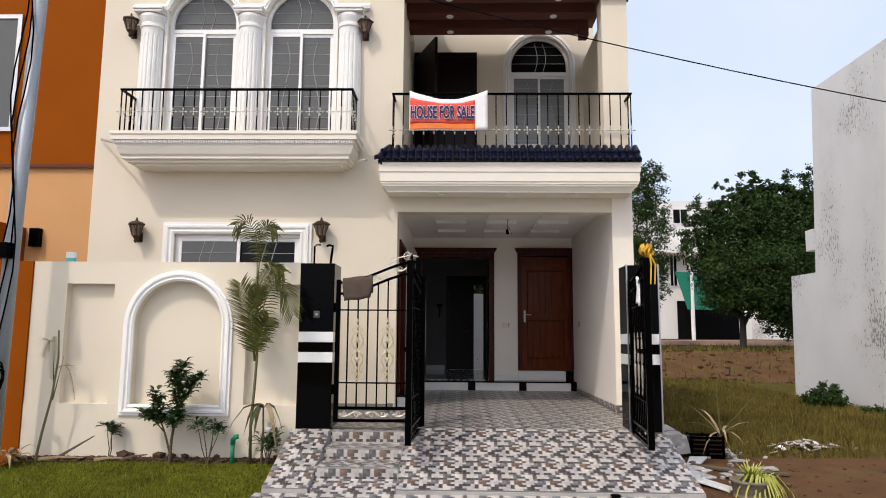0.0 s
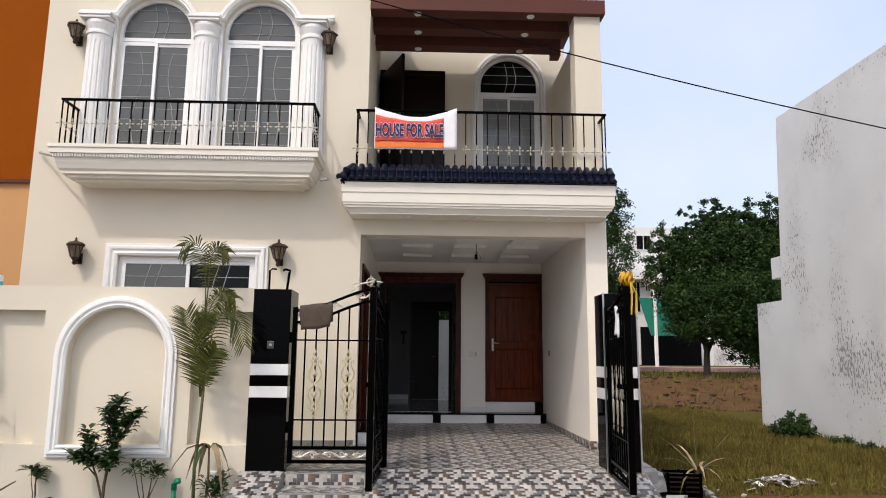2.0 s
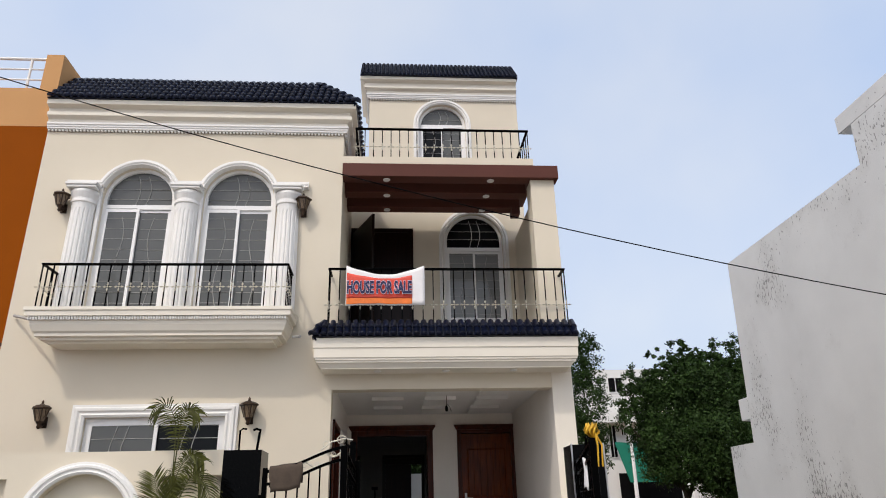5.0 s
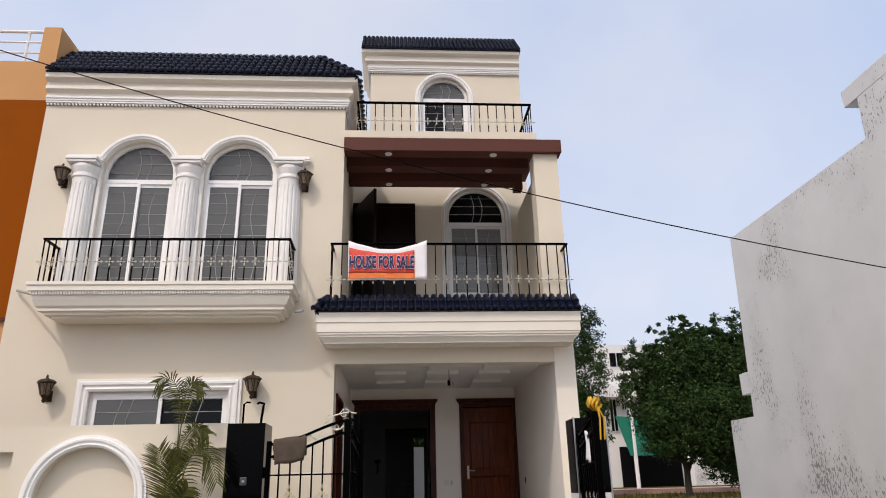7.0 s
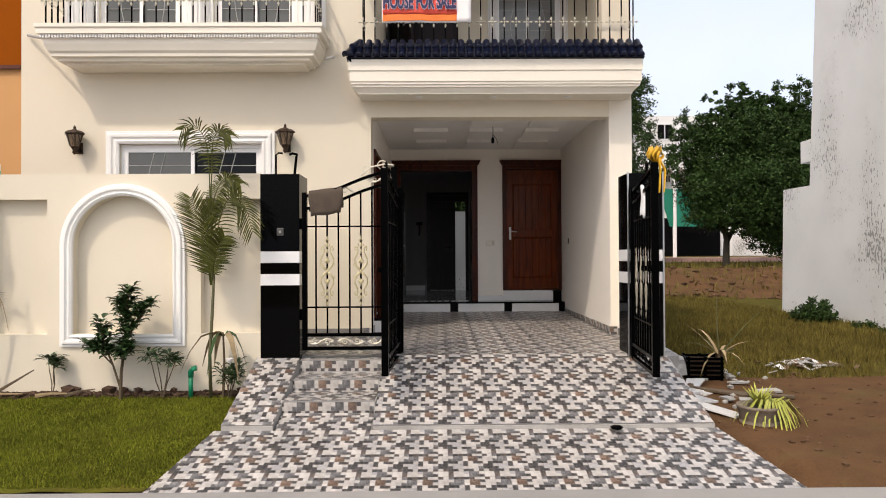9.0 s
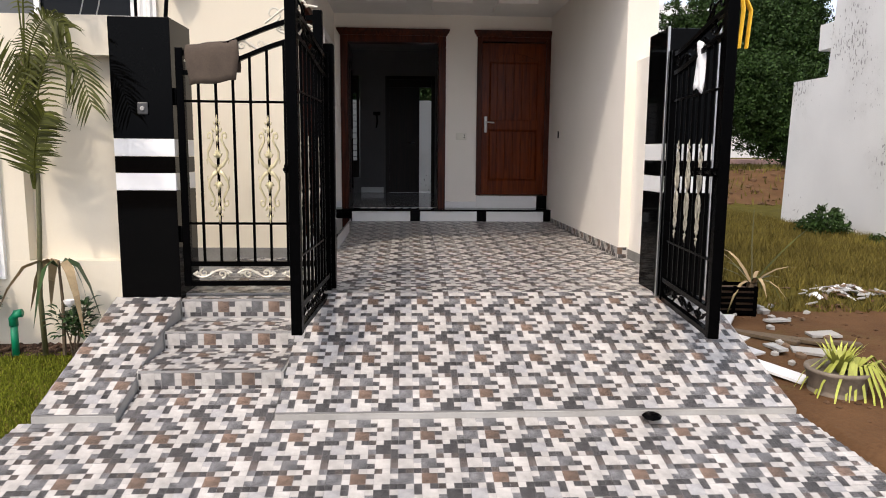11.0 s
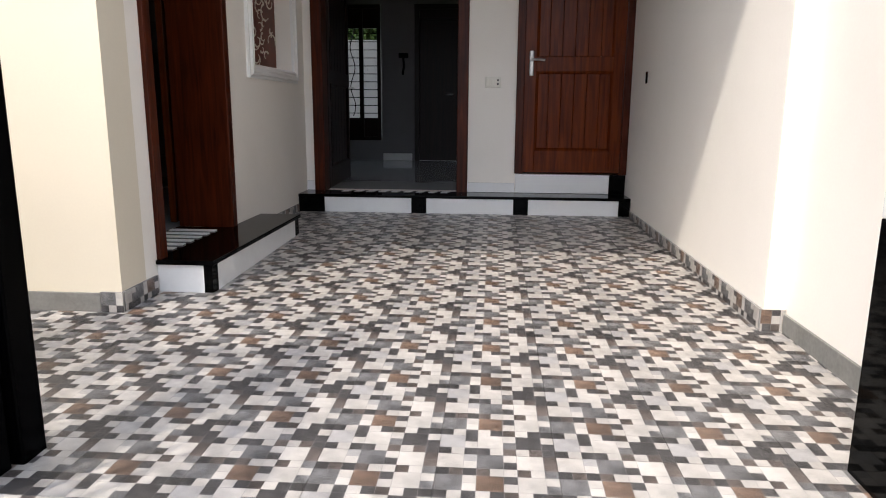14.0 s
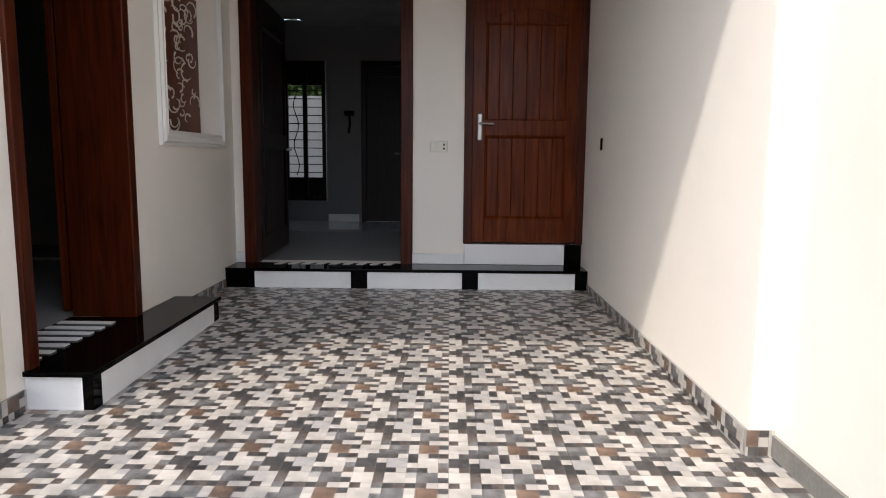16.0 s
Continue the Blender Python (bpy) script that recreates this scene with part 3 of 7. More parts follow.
def arched_window(name, cx, r, zc, zt, zb, y, label, fan_mat, left_mat, right_mat):
    """A sliding window under a round head: arch centre zc, transom zt, bottom zb."""
    win = thing(name, (cx, y, zb), label, "window", "", "structure")
    c, h = zc - zb, zt - zb
    ring = [(-r, 0, 0)] + [(p[0], 0, p[2]) for p in arc(0, c, r, math.pi, 0, 24, 0)] + [(r, 0, 0)]
    prof = [(0, 0), (0, 0.06), (0.045, 0.06), (0.045, 0)]
    part("window_frame", sweep(B(), ring, (0, -1, 0), prof, True), PVC, win)
    part("transom", box(B(), -r + 0.04, r - 0.04, -0.06, 0.0, h - 0.035, h + 0.035), PVC, win)
    w = r - 0.045
    for k, (a, b, dy) in enumerate(((-w, 0.02, -0.045), (-0.02, w, -0.015))):
        sash = part("sash", sweep(B(), [(a, dy, 0.05), (a, dy, h - 0.04), (b, dy, h - 0.04), (b, dy, 0.05)], (0, -1, 0), [(0, 0), (0, 0.022), (0.04, 0.022), (0.04, 0)], True), PVC, win)
        part("pane", box(B(), a + 0.035, b - 0.035, dy - 0.013, dy - 0.007, 0.085, h - 0.075), right_mat if k else left_mat, sash)
        if k == 0:
            part("latch", box(B(), b - 0.03, b - 0.012, dy - 0.04, dy - 0.02, h * 0.42, h * 0.42 + 0.09, 0.005), PVC, sash)
    pts = [(-w, 0, h)] + arc(0, c, w, math.pi, 0, 18, 0) + [(w, 0, h)]
    part("pane", prism(B(), [(p[0], -0.02, p[2]) for p in pts], (0, 0.006, 0)), fan_mat, win)
    bm = B()
    n = int((c + r) / 0.15)
    for i in range(1, n):
        z = i * (c + r) / n
        ww = (r if z < c else math.sqrt(max(0.001, r * r - (z - c) ** 2))) - 0.05
        yy = -0.026 if z > h else -0.030
        tube(bm, [(-ww if z > h else 0.06, yy, z), (ww, yy, z)], 0.0042, 4)
        if z < h:
            tube(bm, [(-ww, -0.060, z), (-0.02, -0.060, z)], 0.0042, 4)
    for x0, yy, za, zb2, bow in ((-0.07, -0.027, h + 0.04, c + r - 0.10, 0.05), (0.07, -0.027, h + 0.04, c + r - 0.10, 0.06), (-w * 0.45, -0.061, h * 0.52, h * 0.9, 0.05), (w * 0.5, -0.031, h * 0.5, h * 0.9, -0.05), (-w * 0.45, -0.061, 0.1, h * 0.48, -0.05), (w * 0.5, -0.031, 0.1, h * 0.48, 0.05)):
        tube(bm, [(x0 + bow * math.sin(math.pi * q / 10), yy, za + (zb2 - za) * q / 10) for q in range(11)], 0.0055, 4)
    part("grille", bm, GRILLE, win)
    return win


arched_window("window_1", -3.80, 0.50, 5.765, 5.655, 4.06, 10.12, "tall arched white sliding window with grey glass and grille", PANE, PANE, PANE)
arched_window("window_2", -2.385, 0.50, 5.765, 5.655, 4.06, 10.12, "tall arched white sliding window with grey glass and grille", PANE, PANE, PANE)
arched_window("window_3", 1.31, 0.53, 6.07, 5.92, 4.55, 12.42, "arched white terrace window with black glass in its head", BLACKPANE, PANE_SKY_TINT, PANE_SKY_TINT)
# The open left sash gets a dark pane that paints the unlit stairwell.
arched_window("window_4", 0.79, 0.455, 8.505, 8.50, 7.3, 12.42, "arched white window of the stair tower, a dark pane standing in for its open sash", PANE, BLACKPANE, PANE)
for cx, r, zs, zb, y in ((1.31, 0.53, 6.07, 4.55, 12.3), (0.79, 0.455, 8.505, 7.3, 12.3)):
    ring = [(cx - r, y, zb)] + arc(cx, zs, r, math.pi, 0, 22, y) + [(cx + r, y, zb)]
    structure("trim", sweep(B(), ring, (0, -1, 0), [(-a, b) for a, b in NARROW], zb < 5), WHITE, "white moulded surround of an arched window", "moulding")
structure("trim", box(B(), 0.62, 2.0, 12.2, 12.3, 4.36, 4.41, 0.01), WHITE, "white sill below the terrace window", "moulding")
for cx in (-3.80, -2.385):
    bm = B()
    for s in (-1, 1):
        box(bm, cx + s * 0.522 - 0.022, cx + s * 0.522 + 0.022, 9.965, 10.0, 3.96, 5.92)
    structure("trim", bm, WHITE, "white jamb strips beside an arched window", "moulding")

win = thing("window_5", (-3.165, 10.10, 1.5), "wide white sliding window with dark grey glass and grille", "window", "", "structure")
part("window_frame", sweep(B(), [(-0.875, 0, 0), (-0.875, 0, 1.18), (0.875, 0, 1.18), (0.875, 0, 0)], (0, -1, 0), [(0, 0), (0, 0.06), (0.05, 0.06), (0.05, 0)], True), PVC, win)
for a, b, dy in ((-0.83, 0.03, -0.045), (-0.03, 0.83, -0.015)):
    sash = part("sash", sweep(B(), [(a, dy, 0.05), (a, dy, 1.13), (b, dy, 1.13), (b, dy, 0.05)], (0, -1, 0), [(0, 0), (0, 0.022), (0.045, 0.022), (0.045, 0)], True), PVC, win)
    part("pane", box(B(), a + 0.04, b - 0.04, dy - 0.013, dy - 0.007, 0.09, 1.09), BLACKPANE if a > -0.5 else PANE, sash)
bm = B()
for i in range(7):
    tube(bm, [(-0.80, -0.061, 0.12 + i * 0.16), (0.0, -0.061, 0.12 + i * 0.16)], 0.0045, 4)
    tube(bm, [(0.06, -0.031, 0.12 + i * 0.16), (0.80, -0.031, 0.12 + i * 0.16)], 0.0045, 4)
for x in (-0.5, -0.36, 0.36, 0.5):
    tube(bm, [(x + 0.04 * math.sin(q * 0.6), -0.062 if x < 0 else -0.032, 0.1 + 0.98 * q / 12) for q in range(13)], 0.006, 4)
part("grille", bm, GRILLE, win)
structure("trim", sweep(B(), [(-4.04, 10, 1.5), (-4.04, 10, 2.68), (-2.29, 10, 2.68), (-2.29, 10, 1.5)], (0, -1, 0), [(-a, b) for a, b in TRIM], True), WHITE, "white moulded surround of the ground-floor window", "moulding")

# ---- railings ----
def fleur_mesh():
    bm = B()
    for dx, dz, a, b in ((0, 0.038, 0.014, 0.03), (0, -0.038, 0.014, 0.03), (0.036, 0, 0.028, 0.014), (-0.036, 0, 0.028, 0.014), (0, 0, 0.014, 0.014)):
        vs = [bm.verts.new(p) for p in ((dx - a, 0, dz), (dx, 0, dz - b), (dx + a, 0, dz), (dx, 0, dz + b), (dx, -0.016, dz), (dx, 0.012, dz))]
        for i in range(4):
            bm.faces.new((vs[i], vs[(i + 1) % 4], vs[4]))
            bm.faces.new((vs[(i + 1) % 4], vs[i], vs[5]))
    return mesh_of("fleur", bm, SILVER)


FLEUR = fleur_mesh()


def railing(x0, x1, y, z0, z1, n, label, back=0.0, left=True, right=True):
    rail = thing("railing", ((x0 + x1) / 2, y, z0), label, "railing", "black balcony railings")
    w, h = (x1 - x0) / 2, z1 - z0
    bm = B()
    box(bm, -w - 0.018, w + 0.018, -0.02, 0.02, h - 0.028, h, 0.006)
    for s, on in ((-1, left), (1, right)):
        if on and back:
            box(bm, s * w - 0.018, s * w + 0.018, 0.018, back, h - 0.028, h, 0.006)
    part("top_rail", bm, IRON, rail)
    bar = mesh_of("bar", box(B(), -0.007, 0.007, -0.007, 0.007, 0, h - 0.02), IRON)
    spots = [(-w + 2 * w * i / n, 0, 0) for i in range(n + 1)]
    if back:
        m = max(2, round(back / 0.14))
        spots += [(s * w, back * j / m, 90) for s, on in ((-1, left), (1, right)) if on for j in range(1, m)]
    for x, yy, rz in spots:
        o = new("bar", bar)
        o.parent, o.location = rail, (x, yy, 0)
        f = new("fleur", FLEUR)
        f.parent = rail
        f.matrix_basis = pose(x, yy - (0.012 if not rz else 0), h * 0.46, 0, 0, rz)
    return rail


railing(-4.653, -1.536, 9.48, 3.98, 4.582, 22, "black iron balcony railing with small silver flowers below the arched windows", 0.50)
railing(-1.006, 2.221, 9.69, 3.62, 4.595, 23, "black iron terrace railing with small silver flowers above the porch tiles", 0.30)
railing(-0.72, 1.95, 10.1, 6.44, 7.055, 20, "black iron roof railing with small silver flowers", 0.9)

# ---- pergola over the terrace ----
for y0 in (9.92, 10.455, 10.99):
    beam = thing("pergola_beam", (0.7, y0, 6.13), "dark brown painted pergola beam with round downlights", "beam", "pergola beams")
    x1 = 2.34 if y0 < 10 else 1.94
    part("beam_body", box(B(), -0.90 - 0.7, x1 - 0.7, 0, 0.23, 0, 0.21, 0.006), BROWN, beam)
    for x in (-0.95, 0.62):
        part("downlight", lathe(B(), [(0.05, -0.012), (0.055, -0.004), (0.055, 0.002)], 14, (x, 0.115, 0)), WHITE, beam, "white round downlight")
bm = B()
box(bm, -0.90, 2.2, 10.152, 10.74, 6.345, 6.38)
box(bm, -0.90, 2.2, 10.74, 10.80, 6.345, 6.70)
# Unseen raised rear section, placed to set the shadow edge on the terrace wall.
box(bm, -0.90, 2.2, 10.80, 12.02, 6.62, 6.70)
structure("roof_terrace", bm, BROWN, "brown painted slab on the pergola beams, with an unseen raised rear that shades the wall", "slab")
bm = B()
box(bm, -0.90, 1.99, 10.0, 10.16, 6.385, 6.50)
structure("kerb", bm, CREAM, "cream kerb under the roof railing", "kerb")
structure("beam_side", box(B(), 1.80, 1.935, 10.99, 11.19, 6.02, 6.128), BROWN, "short brown beam stub at the pergola corner", "beam")
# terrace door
door = thing("door_5", (-0.84, 12.29, 3.62), "dark terrace door standing half open, with a dark panel filling the shaded doorway", "door", "", "structure", rz=-67)
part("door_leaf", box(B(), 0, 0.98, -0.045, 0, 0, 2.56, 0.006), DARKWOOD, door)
# Added dark panel across the opening stands in for the unlit room behind.
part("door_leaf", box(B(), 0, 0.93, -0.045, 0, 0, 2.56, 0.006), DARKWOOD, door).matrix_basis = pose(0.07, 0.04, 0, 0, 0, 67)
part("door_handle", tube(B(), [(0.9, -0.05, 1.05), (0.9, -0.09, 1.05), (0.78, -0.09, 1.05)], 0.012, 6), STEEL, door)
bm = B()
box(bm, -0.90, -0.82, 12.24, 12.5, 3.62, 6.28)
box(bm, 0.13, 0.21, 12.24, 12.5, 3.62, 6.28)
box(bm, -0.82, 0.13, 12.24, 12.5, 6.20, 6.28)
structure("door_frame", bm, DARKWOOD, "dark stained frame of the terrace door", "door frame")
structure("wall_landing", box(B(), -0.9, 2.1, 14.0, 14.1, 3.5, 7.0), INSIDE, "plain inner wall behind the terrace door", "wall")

# ---- banner ----
BANNER = material("banner_white", (0.82, 0.80, 0.80), 0.6, vary=0.05, scale=6, bump=0.2, dist=0.01)
ORANGE = material("banner_orange", (0.85, 0.20, 0.03), 0.6, vary=0.25, scale=3)
BRED = material("banner_red", (0.72, 0.075, 0.045), 0.6, vary=0.3, scale=4)
NAVY = material("banner_ink", (0.012, 0.012, 0.07), 0.6, vary=0.1)
LILAC = material("banner_outline", (0.75, 0.68, 0.80), 0.6, vary=0.05)
ban = thing("banner", (-0.25, 9.655, 4.056), "white and red cloth banner lettered HOUSE FOR SALE", "banner")


def sheet(bm, x0, x1, z0, z1, y, nx=24, nz=10, thick=0.004, sag=1.0):
    g = []
    for j in range(nz + 1):
        for i in range(nx + 1):
            u, v = i / nx, j / nz
            x, z = x0 + (x1 - x0) * u, z0 + (z1 - z0) * v
            fx = (x + 0.53) / 1.06
            dz = -sag * 0.125 * math.sin(math.pi * min(1, max(0, fx))) * (z / 0.56) ** 2
            g.append(bm.verts.new((x, y + 0.012 * math.sin(9 * x + 2 * z) * (1 - 0.5 * z) + 0.008 * math.sin(23 * x + 9 * z), z + dz)))
    for j in range(nz):
        for i in range(nx):
            a = j * (nx + 1) + i
            bm.faces.new((g[a], g[a + 1], g[a + nx + 2], g[a + nx + 1]))
    return bm


def cloth(name, bm, mat, parent, thick=0.003):
    ob = part(name, bm, mat, parent, smooth=True)
    so = ob.modifiers.new("thickness", 'SOLIDIFY')
    so.thickness = thick
    return ob


cloth("cloth", sheet(B(), -0.53, 0.53, 0, 0.56, 0), BANNER, ban)
cloth("red_field", sheet(B(), -0.52, 0.36, 0.10, 0.46, -0.008), BRED, ban, 0.002)
cloth("orange_stripe", sheet(B(), -0.52, 0.36, 0.02, 0.10, -0.008), ORANGE, ban, 0.002)


def lettering(name, text, size, mat, parent, m, off=0.0, depth=0.002, xscale=1.0):
    cu = bpy.data.curves.new(name, 'FONT')
    cu.body, cu.size, cu.align_x, cu.align_y, cu.offset, cu.extrude, cu.resolution_u = text, size, 'CENTER', 'CENTER', off, depth, 3
    tmp = bpy.data.objects.new(name, cu)
    me = bpy.data.meshes.new_from_object(tmp)
    bpy.data.objects.remove(tmp)
    me.materials.clear()
    me.materials.append(mat)
    ob = new(name, me)
    ob.parent = parent
    ob.matrix_basis = m @ Matrix.Diagonal((xscale, 1, 1, 1))
    return ob


lettering("letter_outline", "HOUSE FOR SALE", 0.235, LILAC, ban, pose(-0.08, -0.030, 0.235, 90), 0.016, 0.001, 0.475)
lettering("letters", "HOUSE FOR SALE", 0.235, NAVY, ban, pose(-0.08, -0.034, 0.235, 90), 0.009, 0.001, 0.475)

# ---- wall lanterns ----
BRONZE = material("dark_bronze", (0.05, 0.03, 0.018), 0.4, 0.6, vary=0.4, scale=30, fine=120, bump=0.5, dist=0.004)
LGLASS = material("amber_glass", (0.17, 0.12, 0.075), 0.2, vary=0.3, scale=30)


def lantern(at, label):
    la = thing("wall_lantern", at, label, "lamp", "bronze wall lanterns")
    part("backplate", box(B(), -0.045, 0.045, -0.02, 0, -0.17, 0.0, 0.008), BRONZE, la)
    bm = B()
    tube(bm, [(0, -0.02, -0.10), (0, -0.07, -0.15), (0, -0.12, -0.14), (0, -0.13, -0.10)], 0.022, 8)
    lathe(bm, [(0.008, -0.20), (0.03, -0.17), (0.02, -0.14), (0.045, -0.10), (0.05, -0.08)], 8, (0, -0.13, 0))
    part("bracket", bm, BRONZE, la, smooth=True)
    bm = B()
    lathe(bm, [(0.06, -0.08), (0.098, 0.10)], 6, (0, -0.13, 0))
    part("glass_body", bm, LGLASS, la)
    bm = B()
    for k in range(6):
        a = 2 * math.pi * k / 6
        tube(bm, [(0.052 * math.cos(a), -0.13 + 0.052 * math.sin(a), -0.08), (0.099 * math.cos(a), -0.13 + 0.099 * math.sin(a), 0.10)], 0.010, 5)
        b = a + math.pi / 6
        tube(bm, [(0.05 * math.cos(b), -0.13 + 0.05 * math.sin(b), -0.06), (0.072 * math.cos(b + .3), -0.13 + 0.072 * math.sin(b + .3), 0.0), (0.08 * math.cos(b), -0.13 + 0.08 * math.sin(b), 0.09)], 0.007, 5)
    part("cage", bm, BRONZE, la)
    bm = lathe(B(), [(0.10, 0.09), (0.125, 0.10), (0.125, 0.115), (0.085, 0.15), (0.035, 0.165), (0.014, 0.185), (0.018, 0.205), (0.004, 0.235)], 6, (0, -0.13, 0))
    part("cap", bm, BRONZE, la)
    for child in la.children:
        child.data.transform(Matrix.Diagonal((0.98, 0.95, 0.82, 1)))
    return la


L0 = lantern((-4.53, 10.0, 2.70), "dark bronze hexagonal wall lantern beside a window")
for p in ((-1.98, 10.0, 2.71), (-4.80, 10.0, 5.66), (-1.44, 10.0, 5.62)):
    copy_thing(L0, pose(*p))

# ---- doors of the porch ----
def architrave(x0, x1, z0, z1, y, label, w=0.09, head=True):
    bm = B()
    box(bm, x0 - 0.01, x0 + w, y - 0.03, y + 0.16, z0, z1, 0.006)
    box(bm, x1 - w, x1 + 0.01, y - 0.03, y + 0.16, z0, z1, 0.006)
    box(bm, x0 + w, x1 - w, y - 0.03, y + 0.16, z1 - w, z1, 0.006)
    if head:
        sweep(bm, [(x0 - 0.02, y + 0.0, 0), (x0 - 0.02, y - 0.03, 0), (x1 + 0.02, y - 0.03, 0), (x1 + 0.02, y + 0.0, 0)], (0, 0, 1), [(0, z1), (0.01, z1 + 0.02), (0.035, z1 + 0.06), (0.04, z1 + 0.085), (0.0, z1 + 0.09)])
        box(bm, x0 - 0.02, x1 + 0.02, y - 0.03, y, z1, z1 + 0.088)
    return structure("door_frame", bm, MIDWOOD, label, "door frame")


architrave(-0.86, 0.55, 0.50, 2.84, 13.31, "dark stained frame of the open main door")
architrave(1.0, 2.0, 0.69, 2.84, 13.31, "red-brown wooden frame of the closed porch door", 0.06)


def panel_door(name, w, h, label, m, timber=None):
    timber = timber or REDWOOD
    d = new(name)
    d.matrix_basis = m
    tagged(d, label, "door", "", "structure")
    bm = B()
    st = 0.11
    box(bm, 0, st, 0, 0.045, 0, h, 0.004)
    box(bm, w - st, w, 0, 0.045, 0, h, 0.004)
    box(bm, st, w - st, 0, 0.045, 0, 0.20, 0.004)
    box(bm, st, w - st, 0, 0.045, h * 0.435, h * 0.435 + 0.13, 0.004)
    # arched top rail
    n = 12
    for i in range(n):
        xa, xb = st + (w - 2 * st) * i / n, st + (w - 2 * st) * (i + 1) / n
        za, zb2 = [h - 0.24 + 0.10 * math.sin(math.pi * (x - st) / (w - 2 * st)) for x in (xa, xb)]
        prism(bm, [(xa, 0, za), (xb, 0, zb2), (xb, 0, h), (xa, 0, h)], (0, 0.045, 0))
    part("door_leaf", bm, timber, d)
    for z0, z1 in ((0.20, h * 0.435), (h * 0.435 + 0.13, h - 0.13)):
        k = 6
        for i in range(k):
            xa, xb = st + (w - 2 * st) * i / k, st + (w - 2 * st) * (i + 1) / k
            part("panel_board", box(B(), xa + 0.0005, xb - 0.0005, 0.014, 0.036, z0, z1, 0.005), timber, d)
        part("panel_bead", sweep(B(), [(st, 0.016, z0), (st, 0.016, min(z1, h - 0.25)), (w - st, 0.016, min(z1, h - 0.25)), (w - st, 0.016, z0)], (0, -1, 0), [(0, 0), (0, 0.024), (0.012, 0.018), (0.022, 0.004), (0.022, 0)], z1 < h * 0.5), timber, d)
    return d


CHROME = material("brushed_chrome", (0.45, 0.43, 0.40), 0.34, 1.0, vary=0.05, bump=0)
d2 = panel_door("door_2", 0.90, 2.07, "closed red-brown wooden panel door with chrome lever handle", pose(1.055, 13.325, 0.70))
hd = part("door_handle", box(B(), 0.045, 0.085, -0.012, 0, 0.86, 1.08, 0.008), CHROME, d2, "chrome lever handle")
part("lever", tube(B(), [(0.065, -0.01, 1.0), (0.065, -0.05, 1.0), (0.085, -0.055, 1.0), (0.18, -0.05, 0.995)], 0.010, 8), CHROME, hd)
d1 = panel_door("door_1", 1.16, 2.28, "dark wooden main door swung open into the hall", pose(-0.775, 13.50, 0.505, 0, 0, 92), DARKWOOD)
part("door_handle", tube(B(), [(1.06, -0.01, 0.98), (1.06, -0.06, 0.98), (0.95, -0.06, 0.98)], 0.011, 8), CHROME, d1)
bm = B()
for s in ((10.355, 10.43), (11.37, 11.445)):
    box(bm, -1.30, -0.925, s[0], s[1], 0.47, 2.67, 0.006)
box(bm, -1.30, -0.925, 10.43, 11.37, 2.60, 2.67, 0.006)
structure("door_frame", bm, MIDWOOD, "red-brown wooden frame of the side room door", "door frame")
d3 = panel_door("door_3", 0.92, 2.10, "red-brown wooden side door swung open into the room", pose(-1.36, 11.46, 0.49, 0, 0, 93))

# ---- porch steps ----
bm = box(B(), -0.95, 2.0, 13.0, 13.31, 0.32, 0.485)
st = structure("step", bm, CONCRETE, "long step before the porch doors faced in marble", "step")
part("tread", box(B(), -0.945, 1.995, 12.975, 13.305, 0.487, 0.512, 0.005), BLACKSTONE, st, "polished black stone tread")
for x0, x1, mt in ((-0.945, -0.71, BLACKSTONE), (-0.71, 0.075, MARBLE), (0.075, 0.209, BLACKSTONE), (0.209, 0.98, MARBLE), (0.98, 1.11, BLACKSTONE), (1.11, 1.895, MARBLE), (1.895, 1.995, BLACKSTONE)):
    part("riser_slab", box(B(), x0 + 0.001, x1 - 0.001, 12.988, 13.0, 0.33, 0.486, 0.002), mt, st)
for x0, x1, z1, mt in ((0.555, 0.995, 0.60, MARBLE), (1.0, 1.85, 0.685, MARBLE), (1.851, 1.995, 0.685, BLACKSTONE), (-0.945, -0.865, 0.60, MARBLE)):
    part("plinth_slab", box(B(), x0, x1, 13.285, 13.309, 0.513, z1, 0.003), mt, st)
bm = box(B(), -0.95, -0.665, 10.36, 11.95, 0.25, 0.455)
ss = structure("step_side", bm, CONCRETE, "low step before the side room door faced in marble", "step")
part("tread", box(B(), -0.95, -0.64, 10.335, 11.97, 0.457, 0.482, 0.005), BLACKSTONE, ss, "polished black stone tread")
for x0, x1, y0, y1, mt in ((-0.948, -0.70, 10.35, 10.36, MARBLE), (-0.70, -0.653, 10.35, 10.36, BLACKSTONE), (-0.665, -0.653, 10.361, 10.42, BLACKSTONE), (-0.665, -0.653, 10.421, 11.86, MARBLE), (-0.665, -0.653, 11.861, 11.95, BLACKSTONE)):
    part("riser_slab", box(B(), x0, x1, y0, y1, 0.27, 0.456), mt, ss)
part("sill_slab", box(B(), -1.30, -0.951, 10.44, 11.36, 0.455, 0.4815, 0.003), BLACKSTONE, ss)
for i in range(7):
    part("mat_stripe", box(B(), -1.28, -0.98, 10.48 + i * 0.115, 10.535 + i * 0.115, 0.483, 0.489, 0.001), WHITE, ss)
for i in range(9):
    part("mat_stripe", prism(B(), [(-0.60 + i * 0.115, 13.20, 0.513), (-0.545 + i * 0.115, 13.20, 0.513), (-0.515 + i * 0.115, 13.29, 0.513), (-0.57 + i * 0.115, 13.29, 0.513)], (0, 0, 0.004)), WHITE, st)

